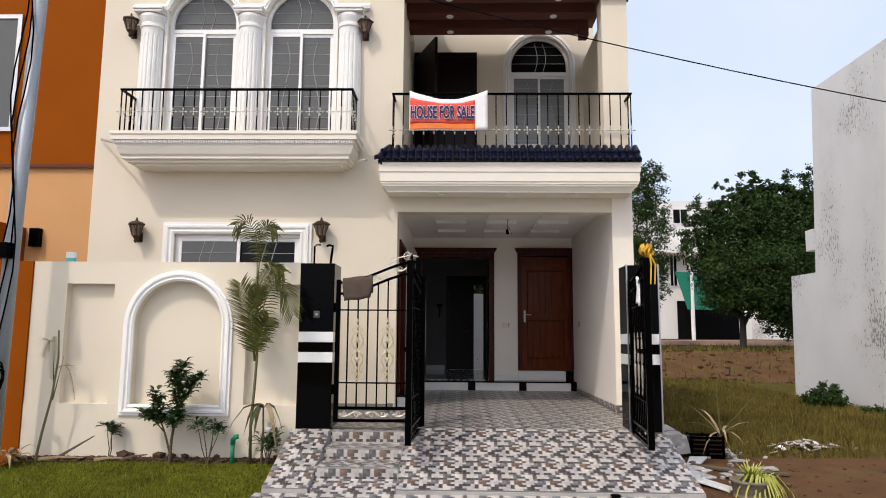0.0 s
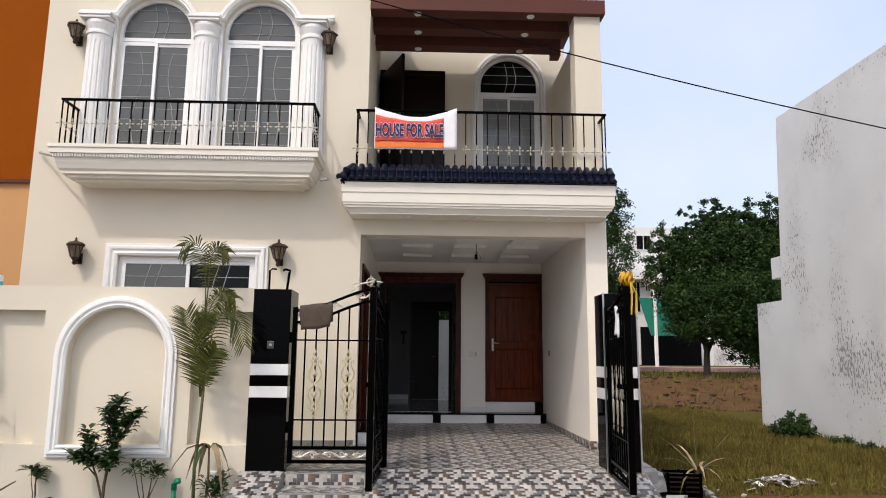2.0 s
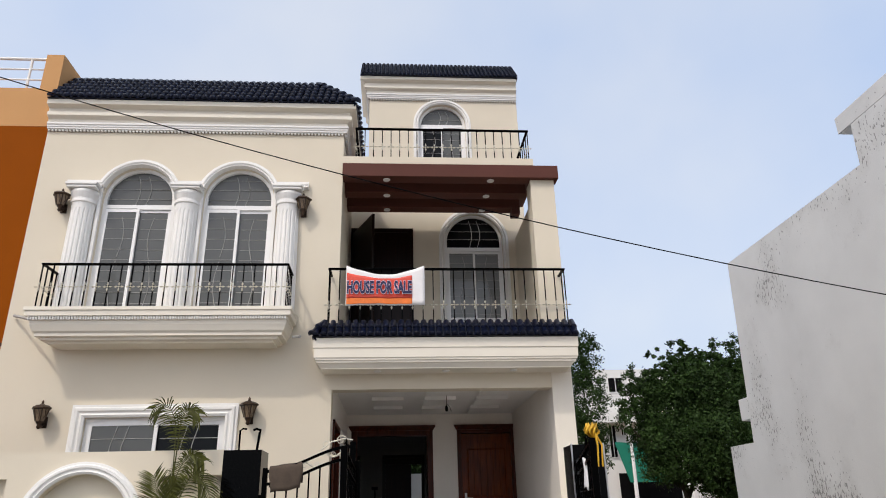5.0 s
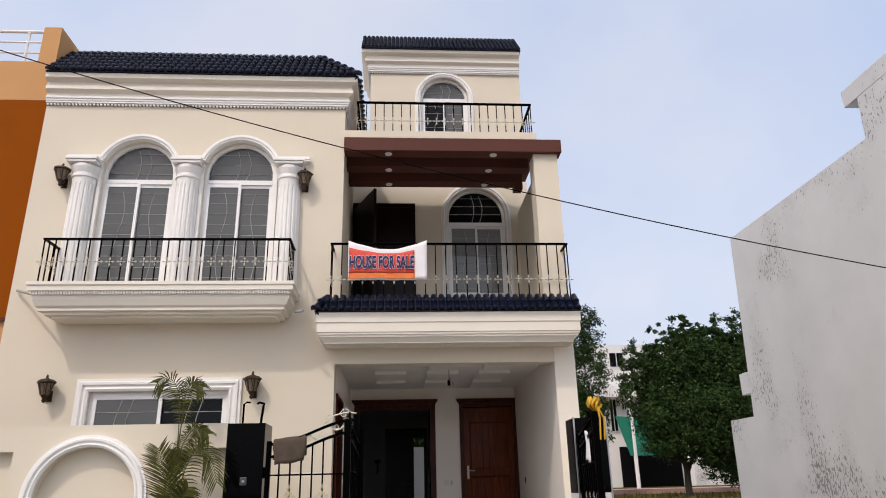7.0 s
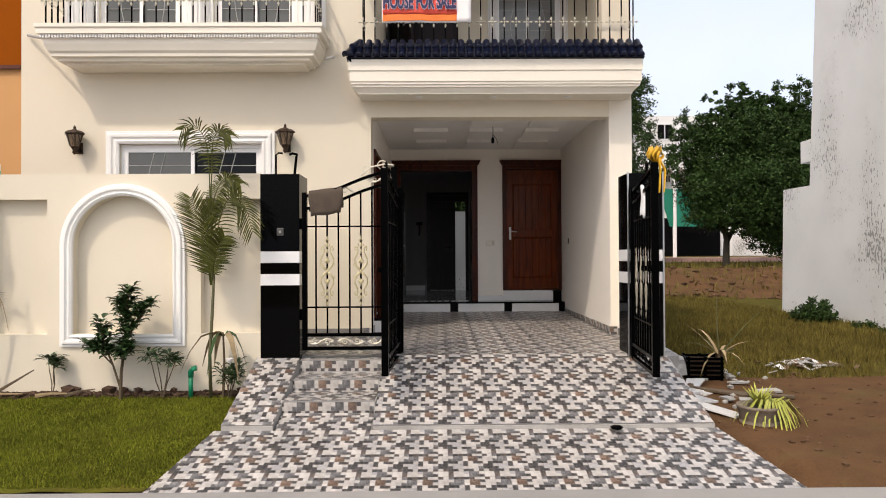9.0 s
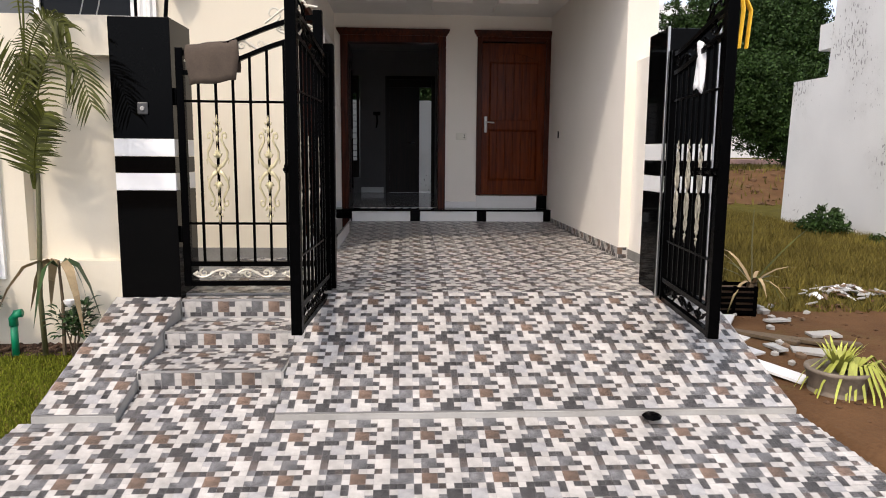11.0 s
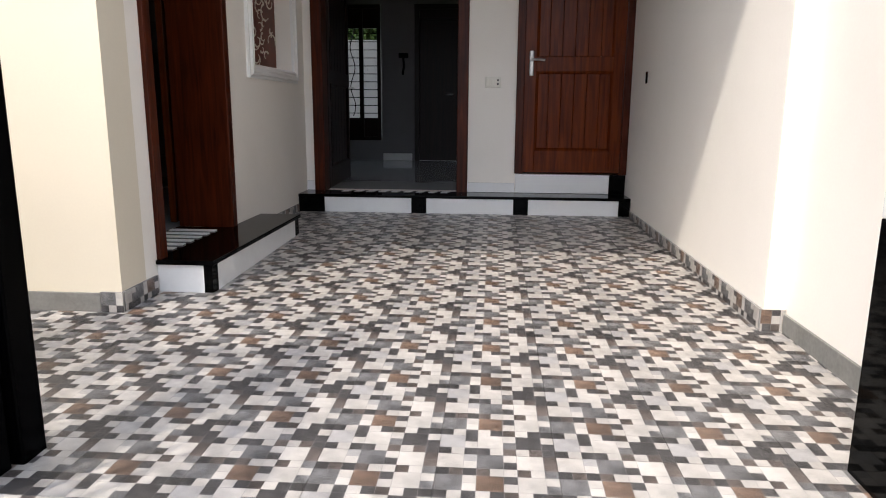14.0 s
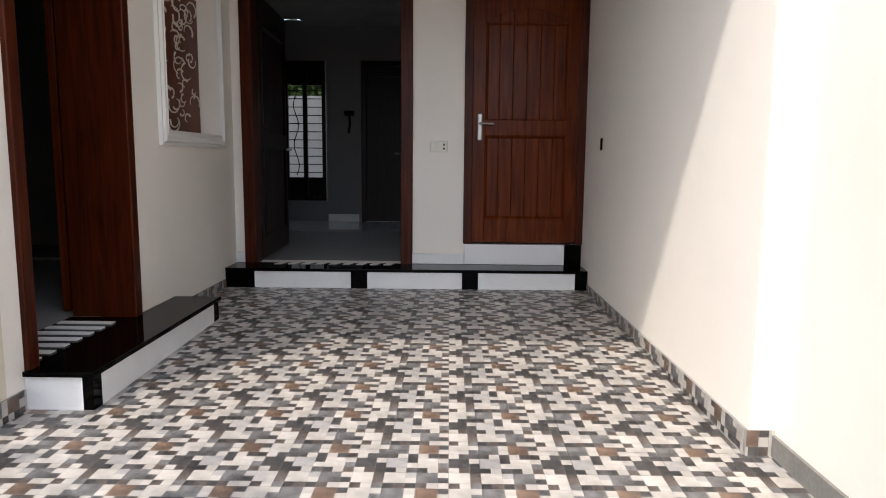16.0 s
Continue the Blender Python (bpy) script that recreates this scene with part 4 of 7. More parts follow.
# ---- switch plate, bulb, niche panel ----
SWITCH = material("switch_plastic", (0.78, 0.75, 0.66), 0.35, vary=0.03, bump=0)
sw = thing("switch_plate", (0.78, 13.31, 1.505), "cream plastic switch plate with sockets on the porch wall", "switch")
part("plate", box(B(), -0.072, 0.072, -0.012, 0, -0.047, 0.047, 0.006), SWITCH, sw)
for i in range(4):
    part("rocker", box(B(), -0.06 + i * 0.022, -0.043 + i * 0.022, -0.017, -0.011, -0.03, 0.03, 0.002), SWITCH, sw)
for dz in (-0.016, 0.016):
    part("socket_hole", box(B(), 0.035, 0.05, -0.0145, -0.011, dz - 0.008, dz + 0.008), IRON, sw)
hole = thing("wall_socket", (2.0, 12.67, 1.52), "small dark open socket hole in the side wall", "socket")
part("socket_box", box(B(), -0.006, 0.0, -0.03, 0.03, -0.045, 0.045, 0.004), IRON, hole)
cable = thing("bulb_holder", (0.64, 11.0, 3.12), "bare bulb holder hanging on a wire from the ceiling", "lamp")
part("wire", tube(B(), [(0, 0, 0), (0.004, 0, -0.12), (0, 0, -0.2)], 0.005, 5), IRON, cable)
part("holder", lathe(B(), [(0.012, -0.28), (0.022, -0.27), (0.022, -0.22), (0.012, -0.2)], 10), IRON, cable)
part("wire", tube(B(), [(0, 0, -0.16), (0.05, 0, -0.22), (0.07, 0, -0.28)], 0.004, 5), IRON, cable)
part("ceiling_rose", lathe(B(), [(0.05, -0.012), (0.05, 0.0)], 12), WHITE, cable)
structure("trim", sweep(B(), [(-0.95, 12.93, 1.57), (-0.95, 12.93, 2.6), (-0.95, 11.93, 2.6), (-0.95, 11.93, 1.57)], (1, 0, 0), [(a * 0.6, b * 0.8) for a, b in TRIM], True), WHITE, "white moulded frame round the wall niche", "moulding")
NICHE = material("niche_panel", (0.12, 0.026, 0.012), 0.5, vary=0.5, scale=2.5, dirt=(0.02, 0.028, 0.02), dirt_amount=0.9)
pan = thing("wall_plaque", (-1.09, 12.43, 1.58), "dark brown plaque with cream flowing script in the niche", "plaque")
part("panel", box(B(), 0.0, 0.012, -0.49, 0.49, 0, 1.0, 0.004), NICHE, pan)
rnd = random.Random(11)
SCRIPT = material("cream_script_paint", (0.62, 0.58, 0.50), 0.5, vary=0.1)
for k in range(64):
    y0, z0 = rnd.uniform(-0.38, 0.38), 0.06 + k * 0.0138
    a, w = rnd.uniform(0, 6), rnd.uniform(0.03, 0.11)
    part("script_stroke", tube(B(), [(0.014, y0 + w * math.cos(a + q * 0.55), z0 + 0.7 * w * math.sin(a + q * 0.55) * (1 - q * 0.05)) for q in range(8)], 0.0085, 5, 0.4), SCRIPT, pan)

# ---- hall seen through the open main door ----
hw = thing("window_6", (-1.18, 17.34, 0.8), "dark framed hall window with horizontal bars", "window", "", "structure")
part("window_frame", sweep(B(), [(-0.29, 0, 0), (-0.29, 0, 1.95), (0.29, 0, 1.95), (0.29, 0, 0)], (0, -1, 0), [(0, 0), (0, 0.05), (0.05, 0.05), (0.05, 0)], True), DARKWOOD, hw)
part("mullion", box(B(), -0.03, 0.03, -0.045, 0.0, 0.05, 1.9), DARKWOOD, hw)
part("panel", box(B(), -0.24, 0.24, -0.03, 0.0, 0.05, 0.33), DARKWOOD, hw)
part("panel", box(B(), -0.24, 0.24, -0.03, 0.0, 1.62, 1.9), DARKWOOD, hw)
for i in range(11):
    part("bar", tube(B(), [(-0.25, 0.03, 0.40 + i * 0.115), (0.25, 0.03, 0.40 + i * 0.115)], 0.006, 5), IRON, hw)
part("curved_bar", tube(B(), [(-0.14 + 0.035 * math.sin(q * 0.7), 0.02, 0.36 + q * 0.063) for q in range(21)], 0.007, 5), IRON, hw)
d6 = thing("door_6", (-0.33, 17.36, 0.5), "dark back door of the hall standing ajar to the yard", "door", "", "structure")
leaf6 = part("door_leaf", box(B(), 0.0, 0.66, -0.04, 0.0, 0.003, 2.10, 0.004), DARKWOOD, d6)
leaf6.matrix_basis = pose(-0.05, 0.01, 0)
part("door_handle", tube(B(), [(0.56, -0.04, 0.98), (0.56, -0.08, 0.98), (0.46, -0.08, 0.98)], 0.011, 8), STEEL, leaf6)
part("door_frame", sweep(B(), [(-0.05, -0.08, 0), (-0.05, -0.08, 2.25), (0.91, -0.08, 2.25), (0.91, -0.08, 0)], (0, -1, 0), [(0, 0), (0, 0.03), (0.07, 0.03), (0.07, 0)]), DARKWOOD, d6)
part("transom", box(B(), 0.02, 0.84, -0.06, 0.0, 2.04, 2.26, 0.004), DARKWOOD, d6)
structure("floor_yard", box(B(), -5.4, XR, 17.46, 19.2, -0.4, 0.44), CONCRETE, "cement floor of the back yard", "floor")
structure("baseboard", box(B(), -0.86, -0.42, 17.27, 17.298, 0.5, 0.61, 0.004), MARBLE, "white skirting in the hall", "skirting")
kh = thing("wall_hook", (-0.55, 17.3, 2.0), "small dark key holder on the hall wall", "hook")
part("plate", box(B(), -0.07, 0.07, -0.02, 0, 0.0, 0.07, 0.01), IRON, kh)
part("key", tube(B(), [(0.0, -0.02, 0.0), (0.01, -0.03, -0.12), (-0.01, -0.03, -0.24)], 0.016, 6), IRON, kh)

# ---- street front: compound wall, pillars ----
bm = B()
box(bm, -4.98, -1.9, 8.52, 8.64, -0.4, 2.118)
box(bm, -4.98, -1.9, 8.415, 8.52, -0.4, 0.52)
box(bm, -4.98, -4.58, 8.42, 8.52, 0.52, 2.118)
box(bm, -4.58, -4.03, 8.42, 8.52, 1.865, 2.118)
arch_wall(bm, -4.03, -2.50, 0.52, 2.118, -3.27, 0.50, 1.40, 0.52, 8.42, 8.52)
box(bm, -2.50, -1.9, 8.42, 8.52, 1.867, 2.118)
structure("wall_compound", bm, CREAM, "cream compound wall with an arched and two square niches", "wall")
ring = [(-3.77, 8.42, 0.52)] + arc(-3.27, 1.40, 0.50, math.pi, 0, 24, 8.42) + [(-2.77, 8.42, 0.52)]
structure("trim", sweep(B(), ring, (0, -1, 0), [(-a * 0.75, b) for a, b in TRIM], True), WHITE, "white moulded surround of the arched wall niche", "moulding")
bm = box(B(), 2.1, 2.17, 8.80, 9.99, -0.4, 2.1)
structure("wall_boundary", bm, OFFWHITE, "off-white boundary wall beside the car porch", "wall")


def pillar(x0, x1, y0, y1, label):
    p = thing("gate_pillar", ((x0 + x1) / 2, (y0 + y1) / 2, 0.1), label, "pillar", "gate pillars")
    w, d = (x1 - x0) / 2, (y1 - y0) / 2
    z = 0.0
    for z1, mt, nm in ((0.895, BLACKSTONE, "black_slab"), (1.01, MARBLE, "white_band"), (1.12, BLACKSTONE, "black_slab"), (1.235, MARBLE, "white_band"), (2.01, BLACKSTONE, "black_slab")):
        part(nm, box(B(), -w, w, -d, d, z + 0.001, z1 - 0.001, 0.003), mt, p)
        z = z1
    return p


pillar(-1.90, -1.51, 8.40, 8.82, "black stone gate pillar with two white bands")
pr = pillar(1.79, 2.15, 8.45, 8.80, "black stone gate pillar with two white bands")
part("corner_strip", box(B(), -0.186, -0.168, -0.190, -0.172, 0.0, 2.02, 0.003), STEEL, pr, "bright steel corner strip")
part("corner_strip", box(B(), 0.168, 0.186, -0.190, -0.172, 0.0, 2.02, 0.003), STEEL, pr, "bright steel corner strip")
BELLGREY = material("dark_grey_plastic", (0.055, 0.055, 0.055), 0.4, vary=0.1, bump=0)
bell = thing("doorbell", (-1.70, 8.40, 1.53), "small grey doorbell plate on the black pillar", "doorbell")
part("plate", box(B(), -0.035, 0.035, -0.014, 0, -0.04, 0.04, 0.008), BELLGREY, bell)
part("button", lathe(B(), [(0.014, 0), (0.014, 0.006), (0.01, 0.008)], 12), CONCRETE, bell).matrix_basis = pose(0, -0.014, 0, 90)
br = thing("lamp_bracket", (-1.70, 8.6, 2.11), "bare black iron lamp bracket on the gate pillar", "bracket")
part("rod", tube(B(), [(-0.09, 0, 0), (-0.09, 0, 0.22), (-0.06, 0, 0.24), (-0.02, 0, 0.235)], 0.011, 6), IRON, br)
part("rod", tube(B(), [(0.10, 0, 0), (0.12, 0, 0.20), (0.13, 0, 0.22), (0.08, 0, 0.235), (0.05, 0, 0.22)], 0.014, 6), IRON, br)
part("base_plate", box(B(), -0.14, 0.0, -0.05, 0.05, 0, 0.012, 0.004), STEEL, br)


# ---- gates ----
def spiral(cx, cz, r, a0, turns, n=16, y=0.0, sgn=1):
    return [(cx + r * (1 - 0.8 * q / n) * math.cos(a0 + sgn * turns * 2 * math.pi * q / n), y, cz + r * (1 - 0.8 * q / n) * math.sin(a0 + sgn * turns * 2 * math.pi * q / n)) for q in range(n + 1)]


def petal(bm, x, z, a, L, w):
    """A small raised leaf pointing along the angle a."""
    d, n = (math.cos(a), math.sin(a)), (-math.sin(a), math.cos(a))
    vs = [bm.verts.new(p) for p in ((x, 0, z), (x + d[0] * L * 0.5 + n[0] * w, 0, z + d[1] * L * 0.5 + n[1] * w), (x + d[0] * L, 0, z + d[1] * L), (x + d[0] * L * 0.5 - n[0] * w, 0, z + d[1] * L * 0.5 - n[1] * w), (x + d[0] * L * 0.5, -0.016, z + d[1] * L * 0.5), (x + d[0] * L * 0.5, 0.012, z + d[1] * L * 0.5))]
    for k in range(4):
        bm.faces.new((vs[k], vs[(k + 1) % 4], vs[4]))
        bm.faces.new((vs[(k + 1) % 4], vs[k], vs[5]))


def lyre_mesh():
    bm = B()
    for f in (1, -1):
        for s in (-1, 1):
            line = [(0.012, 0.015), (0.050, 0.030), (0.088, 0.070), (0.092, 0.105), (0.062, 0.145), (0.040, 0.175), (0.048, 0.200)]
            tube(bm, [(s * x, 0, f * z) for x, z in line], 0.0155, 6, 0.6)
            tube(bm, spiral(s * 0.072, f * 0.196, 0.028, math.pi if s > 0 else 0, 0.9, 9, 0, -s * f), 0.009, 5, 0.6)
            tube(bm, [(s * 0.088, 0, f * 0.075), (s * 0.105, 0, f * 0.055), (s * 0.098, 0, f * 0.035)], 0.009, 5, 0.4)
            for a in (0.5, 1.05):
                petal(bm, 0, f * 0.070, f * (math.pi / 2 - s * a), 0.055, 0.012)
            petal(bm, s * 0.02, f * 0.215, f * (math.pi / 2 - s * 0.7), 0.045, 0.011)
            petal(bm, s * 0.012, f * 0.262, f * (math.pi / 2 - s * 0.8), 0.034, 0.009)
        petal(bm, 0, f * 0.060, f * math.pi / 2, 0.085, 0.015)
        petal(bm, 0, f * 0.150, f * math.pi / 2, 0.060, 0.016)
        petal(bm, 0, f * 0.205, f * math.pi / 2, 0.060, 0.018)
        petal(bm, 0, f * 0.262, f * math.pi / 2, 0.065, 0.012)
    petal(bm, 0, -0.022, math.pi / 2, 0.044, 0.022)
    return mesh_of("ornament", bm, GOLD, True)


LYRE = lyre_mesh()
LYRE_PALE = LYRE.copy()
LYRE_PALE.materials.clear()
LYRE_PALE.materials.append(material("worn_silver_paint", (0.36, 0.33, 0.26), 0.4, 0.3, vary=0.35, scale=25))


def scroll(bm, x0, x1, z, h, up=1, fat=1.0):
    L = x1 - x0
    tube(bm, [(x0 + L * q / 10, 0, z + up * h * 0.28 * math.sin(2 * math.pi * q / 10)) for q in range(11)], 0.008 * fat, 5)
    tube(bm, spiral(x0 + L * 0.28, z - up * h * 0.05, h * 0.30, math.pi / 2, 1.2, 12, 0, 1), 0.007 * fat, 5, 0.6)
    tube(bm, spiral(x0 + L * 0.74, z + up * h * 0.05, h * 0.30, -math.pi / 2, 1.2, 12, 0, 1), 0.007 * fat, 5, 0.6)
    for fx in (0.1, 0.5, 0.92):
        c = Vector((x0 + L * fx, 0, z))
        vs = [bm.verts.new(c + Vector(p)) for p in ((-0.022, 0, 0), (0, 0, -0.02), (0.022, 0, 0), (0, 0, 0.02), (0, -0.012, 0), (0, 0.012, 0))]
        for i in range(4):
            bm.faces.new((vs[i], vs[(i + 1) % 4], vs[4]))
            bm.faces.new((vs[(i + 1) % 4], vs[i], vs[5]))


def gate(name, at, rz, w, z0, za, zb, bars, orn, label, bolt, mat_scroll):
    """za, zb: heights of the top at hinge and free end over the leaf's foot."""
    g = thing(name, (at[0], at[1], z0), label, "gate", "front gate", rz=rz)
    top = lambda x, off=0.0: za + (zb - za) * (0.5 - 0.5 * math.cos(math.pi * x / w)) - off
    part("post", box(B(), -0.025, 0.025, -0.025, 0.025, 0, za + 0.02, 0.004), IRON, g)
    part("post", box(B(), w - 0.03, w + 0.03, -0.03, 0.03, 0, zb + 0.03, 0.004), IRON, g)
    for z, hh in ((0.0, 0.035), (0.135, 0.035)):
        part("rail", box(B(), 0.025, w - 0.03, -0.02, 0.02, z, z + hh, 0.003), IRON, g)
    for z in (0.42, za - 0.33):
        part("rail", box(B(), 0.025, w - 0.03, -0.009, 0.009, z, z + 0.016, 0.002), IRON, g)
    for off in (0.0, 0.125):
        bm = B()
        line = [w * i / 12 for i in range(13)]
        prism(bm, [(x, -0.016, top(x, off)) for x in line] + [(x, -0.016, top(x, off) - 0.03) for x in line[::-1]], (0, 0.032, 0))
        part("top_rail", bm, IRON, g)
    for i in range(1, bars + 1):
        x = w * i / (bars + 1)
        part("bar", box(B(), x - 0.008, x + 0.008, -0.008, 0.008, 0.17, top(x, 0.14)), IRON, g)
    for k in orn:
        o = new("ornament", LYRE if name == "wicket_gate" else LYRE_PALE)
        o.parent = g
        o.matrix_basis = pose(w * k / (bars + 1), -0.01, 0.79) @ Matrix.Diagonal((0.70 if name == "wicket_gate" else 0.34, 0.55, 1.12 if name == "wicket_gate" else 1.0, 1))
        o["label"] = "champagne gold scroll ornament"
    k = max(2, round(w / 0.3))
    for i in range(k):
        bm = B()
        scroll(bm, w * i / k + 0.03, w * (i + 1) / k - 0.01, 0.085, 0.10, 1 if i % 2 else -1, 1.1)
        part("bottom_scroll", bm, mat_scroll, g)
        bm = B()
        xm = w * (i + 0.5) / k
        scroll(bm, w * i / k + 0.03, w * (i + 1) / k - 0.01, top(xm, 0.075), 0.10, 1 if i % 2 else -1, 1.1)
        part("top_scroll", bm, mat_scroll, g)
    bm = B()
    tube(bm, [(w * 0.62, 0, top(w * 0.62) + 0.02), (w * 0.75, 0, top(w * 0.75) + 0.07), (w * 0.9, 0, top(w * 0.9) + 0.07), (w, 0, zb + 0.05)], 0.008, 5)
    tube(bm, spiral(w * 0.68, top(w * 0.68) + 0.06, 0.055, -1.5, 1.2, 12), 0.008, 5, 0.6)
    tube(bm, spiral(w * 0.86, top(w * 0.86) + 0.06, 0.06, 0, 1.3, 12), 0.008, 5, 0.6)
    part("crest", bm, mat_scroll, g)
    if bolt:
        bm = tube(B(), [(w - 0.35, -0.04, 0.92), (w + 0.05, -0.04, 0.92)], 0.012, 8)
        for x in (w - 0.3, w - 0.16, w - 0.02):
            box(bm, x - 0.012, x + 0.012, -0.058, -0.022, 0.90, 0.945, 0.003)
        part("bolt", bm, IRON, g)
        part("lock_plate", box(B(), w - 0.075, w - 0.03, -0.012, 0.012, 0.78, 0.84, 0.003), IRON, g)
    for z in (0.3, za - 0.35):
        part("hinge", lathe(B(), [(0.018, z), (0.022, z + 0.01), (0.022, z + 0.10), (0.018, z + 0.11)], 8, (-0.035, 0, 0)), IRON, g)
    return g


wick = gate("wicket_gate", (-1.465, 8.44), 0, 0.90, 0.345, 1.56, 1.80, 7, (2, 5), "closed black iron wicket gate with gold scroll ornaments", False, SILVER)
gate("gate_leaf", (-0.54, 8.60), -92.8, 1.07, 0.24, 1.67, 1.78, 8, (2, 5, 7), "open black iron gate leaf with pale scroll ornaments", True, IRON)
gate("gate_leaf", (1.83, 8.41), -95.9, 1.018, 0.24, 1.70, 1.80, 8, (2, 4, 6), "open black iron gate leaf with a yellow bow", True, IRON)

hp = thing("gate_post", (-0.54, 8.69, 0.26), "thick black iron post of the gate", "post")
part("post", box(B(), -0.05, 0.05, -0.05, 0.05, 0, 1.74, 0.006), IRON, hp)

TOWEL = material("brown_towel", (0.075, 0.055, 0.04), 0.95, vary=0.25, scale=8, fine=120, bump=0.7, dist=0.006)
tw = thing("towel", (-1.25, 8.44, 1.93), "brown towel folded over the wicket gate", "towel")
bm = B()
g = []
for j in range(15):
    for i in range(11):
        u = -0.16 + 0.032 * i
        s = (j - 7) / 7
        fy = math.sin(min(1, abs(s) * 3) * math.pi / 2) * 0.032 * (1 if s > 0 else -1)
        fz = 0.035 - max(0, abs(s) - 0.12) * (0.30 if s < 0 else 0.24) + u * 0.12
        g.append(bm.verts.new((u + 0.012 * math.sin(s * 5 + i), fy + 0.008 * math.sin(i * 1.1 + s * 3), fz + 0.006 * math.sin(i * 0.9) * abs(s))))
for j in range(14):
    for i in range(10):
        a = j * 11 + i
        bm.faces.new((g[a], g[a + 1], g[a + 12], g[a + 11]))
cloth("cloth", bm, TOWEL, tw, 0.012)
YELLOW = material("yellow_ribbon", (0.72, 0.42, 0.03), 0.5, vary=0.2, scale=10)
bow = thing("ribbon_bow", (1.735, 7.40, 2.08), "yellow ribbon bow tied to the open gate leaf", "bow")
for k in range(9):
    a = k * 0.7
    bm = B()
    tube(bm, [(0.0, 0, 0), (0.07 * math.cos(a), 0.06 * math.sin(a), 0.05 + 0.02 * math.sin(3 * a)), (0.05 * math.cos(a + 0.5), 0.05 * math.sin(a + 0.5), 0.11), (0.0, 0.0, 0.05)], 0.022, 6, 1.0, 0.5)
    part("loop", bm, YELLOW, bow, smooth=True)
for dx in (0.03, -0.01):
    part("tail", tube(B(), [(0.02, -0.03, 0.03), (dx + 0.04, -0.045, -0.08), (dx + 0.03, -0.04, -0.27)], 0.024, 6, 0.8, 0.3), YELLOW, bow)
RAG = material("white_rag", (0.75, 0.75, 0.76), 0.9, vary=0.1, scale=10)
rag = thing("cloth_rag", (1.79, 7.85, 1.86), "white rag hanging on the open gate leaf", "rag")
bm = B()
g = []
for jj in range(9):
    for ii in range(7):
        g.append(bm.verts.new((-0.035 + 0.012 * math.sin(ii * 1.3 + jj * 0.4), -0.07 + 0.022 * ii * (1 - 0.03 * jj), 0.07 - 0.035 * jj - 0.012 * abs(ii - 3) + (0.03 if ii > 4 and jj > 6 else 0))))
for jj in range(8):
    for ii in range(6):
        a = jj * 7 + ii
        bm.faces.new((g[a], g[a + 1], g[a + 8], g[a + 7]))
cloth("fold", bm, RAG, rag, 0.006)

# ---- neighbours ----
nb = thing("neighbour_house", (-6.7, 11, -0.3), "rust and tan painted house next door", "house")
part("wall", box(B(), -4, 1.44, -0.95, 6, 0, 3.95), TAN, nb, "tan lower wall")
part("wall", box(B(), -4, 1.44, -0.97, 6, 3.955, 7.25), RUST, nb, "rust upper wall")
part("parapet", box(B(), -4, 1.18, -0.97, -0.77, 7.255, 7.92), TAN, nb)
part("parapet", box(B(), 1.18, 1.44, -0.97, 1.2, 7.255, 8.54), TAN, nb)
part("ledge", box(B(), -4, 1.44, -1.0, -0.965, 3.92, 3.965), BROWN, nb)
for z, rad in ((8.52, 0.024), (8.33, 0.014), (8.14, 0.014)):
    part("roof_rail", tube(B(), [(-4, -0.87, z), (1.18, -0.87, z)], rad, 8), WHITE, nb)
for x in (-2.5, -0.9, 0.92):
    part("rail_post", tube(B(), [(x, -0.87, 7.92), (x, -0.87, 8.52)], 0.020, 8), WHITE, nb)
wv = part("window", sweep(B(), [(-1.6, -0.975, 4.45), (-1.6, -0.975, 6.2), (0.24, -0.975, 6.2), (0.24, -0.975, 4.45)], (0, -1, 0), [(0, 0), (0, 0.03), (0.06, 0.03), (0.06, 0)], True), STEEL, nb)
part("pane", box(B(), -1.56, 0.2, -0.985, -0.976, 4.49, 6.16), PANE, wv)
part("porch_block", box(B(), -4, 0.53, -1.6, -0.955, 0, 3.06), RUST, nb, "rust front block")
nl = thing("wall_light", (-6.0, 10.05, 2.62), "small black up-down wall light next door", "lamp")
part("body", box(B(), -0.07, 0.07, -0.1, 0, -0.13, 0.13, 0.01), IRON, nl)
structure("wall_neighbour", box(B(), -9, -4.985, 8.40, 8.64, -0.4, 2.12), RUST, "rust painted compound wall next door", "wall")
tin = thing("paint_tin", (-4.62, 8.52, 2.118), "small paint tin with turquoise drips on the compound wall", "tin")
part("can", lathe(B(), [(0.055, 0), (0.055, 0.115), (0.05, 0.118), (0.05, 0.105), (0.01, 0.105)], 16), RAG, tin)
TURQ = material("turquoise_paint", (0.10, 0.42, 0.42), 0.4, vary=0.2)
part("paint_band", lathe(B(), [(0.057, 0.0), (0.057, 0.05), (0.052, 0.05)], 16), TURQ, tin)

# tall plaster building across the empty plot
sb = thing("plaster_building", (9.0, 12, -0.35), "tall bare grey-white plastered building across the plot", "building")
prof = [(19.6, -0.3), (19.47, 2.98), (18.2, 2.97), (17.85, 7.68), (12.15, 7.66), (12.1, 8.545), (-6, 8.545), (-6, -0.3)]
part("wall", prism(B(), [(0, y - 12, z + 0.35) for y, z in prof], (4.5, 0, 0)), PLASTER, sb)
part("ledge", box(B(), -0.003, 4.4, 6.13, 6.6, 3.9, 4.45, 0.01), PLASTER, sb)
part("roof_slab", box(B(), -0.003, 4.4, -18, 0.5, 8.9, 9.27, 0.01), PLASTER, sb)

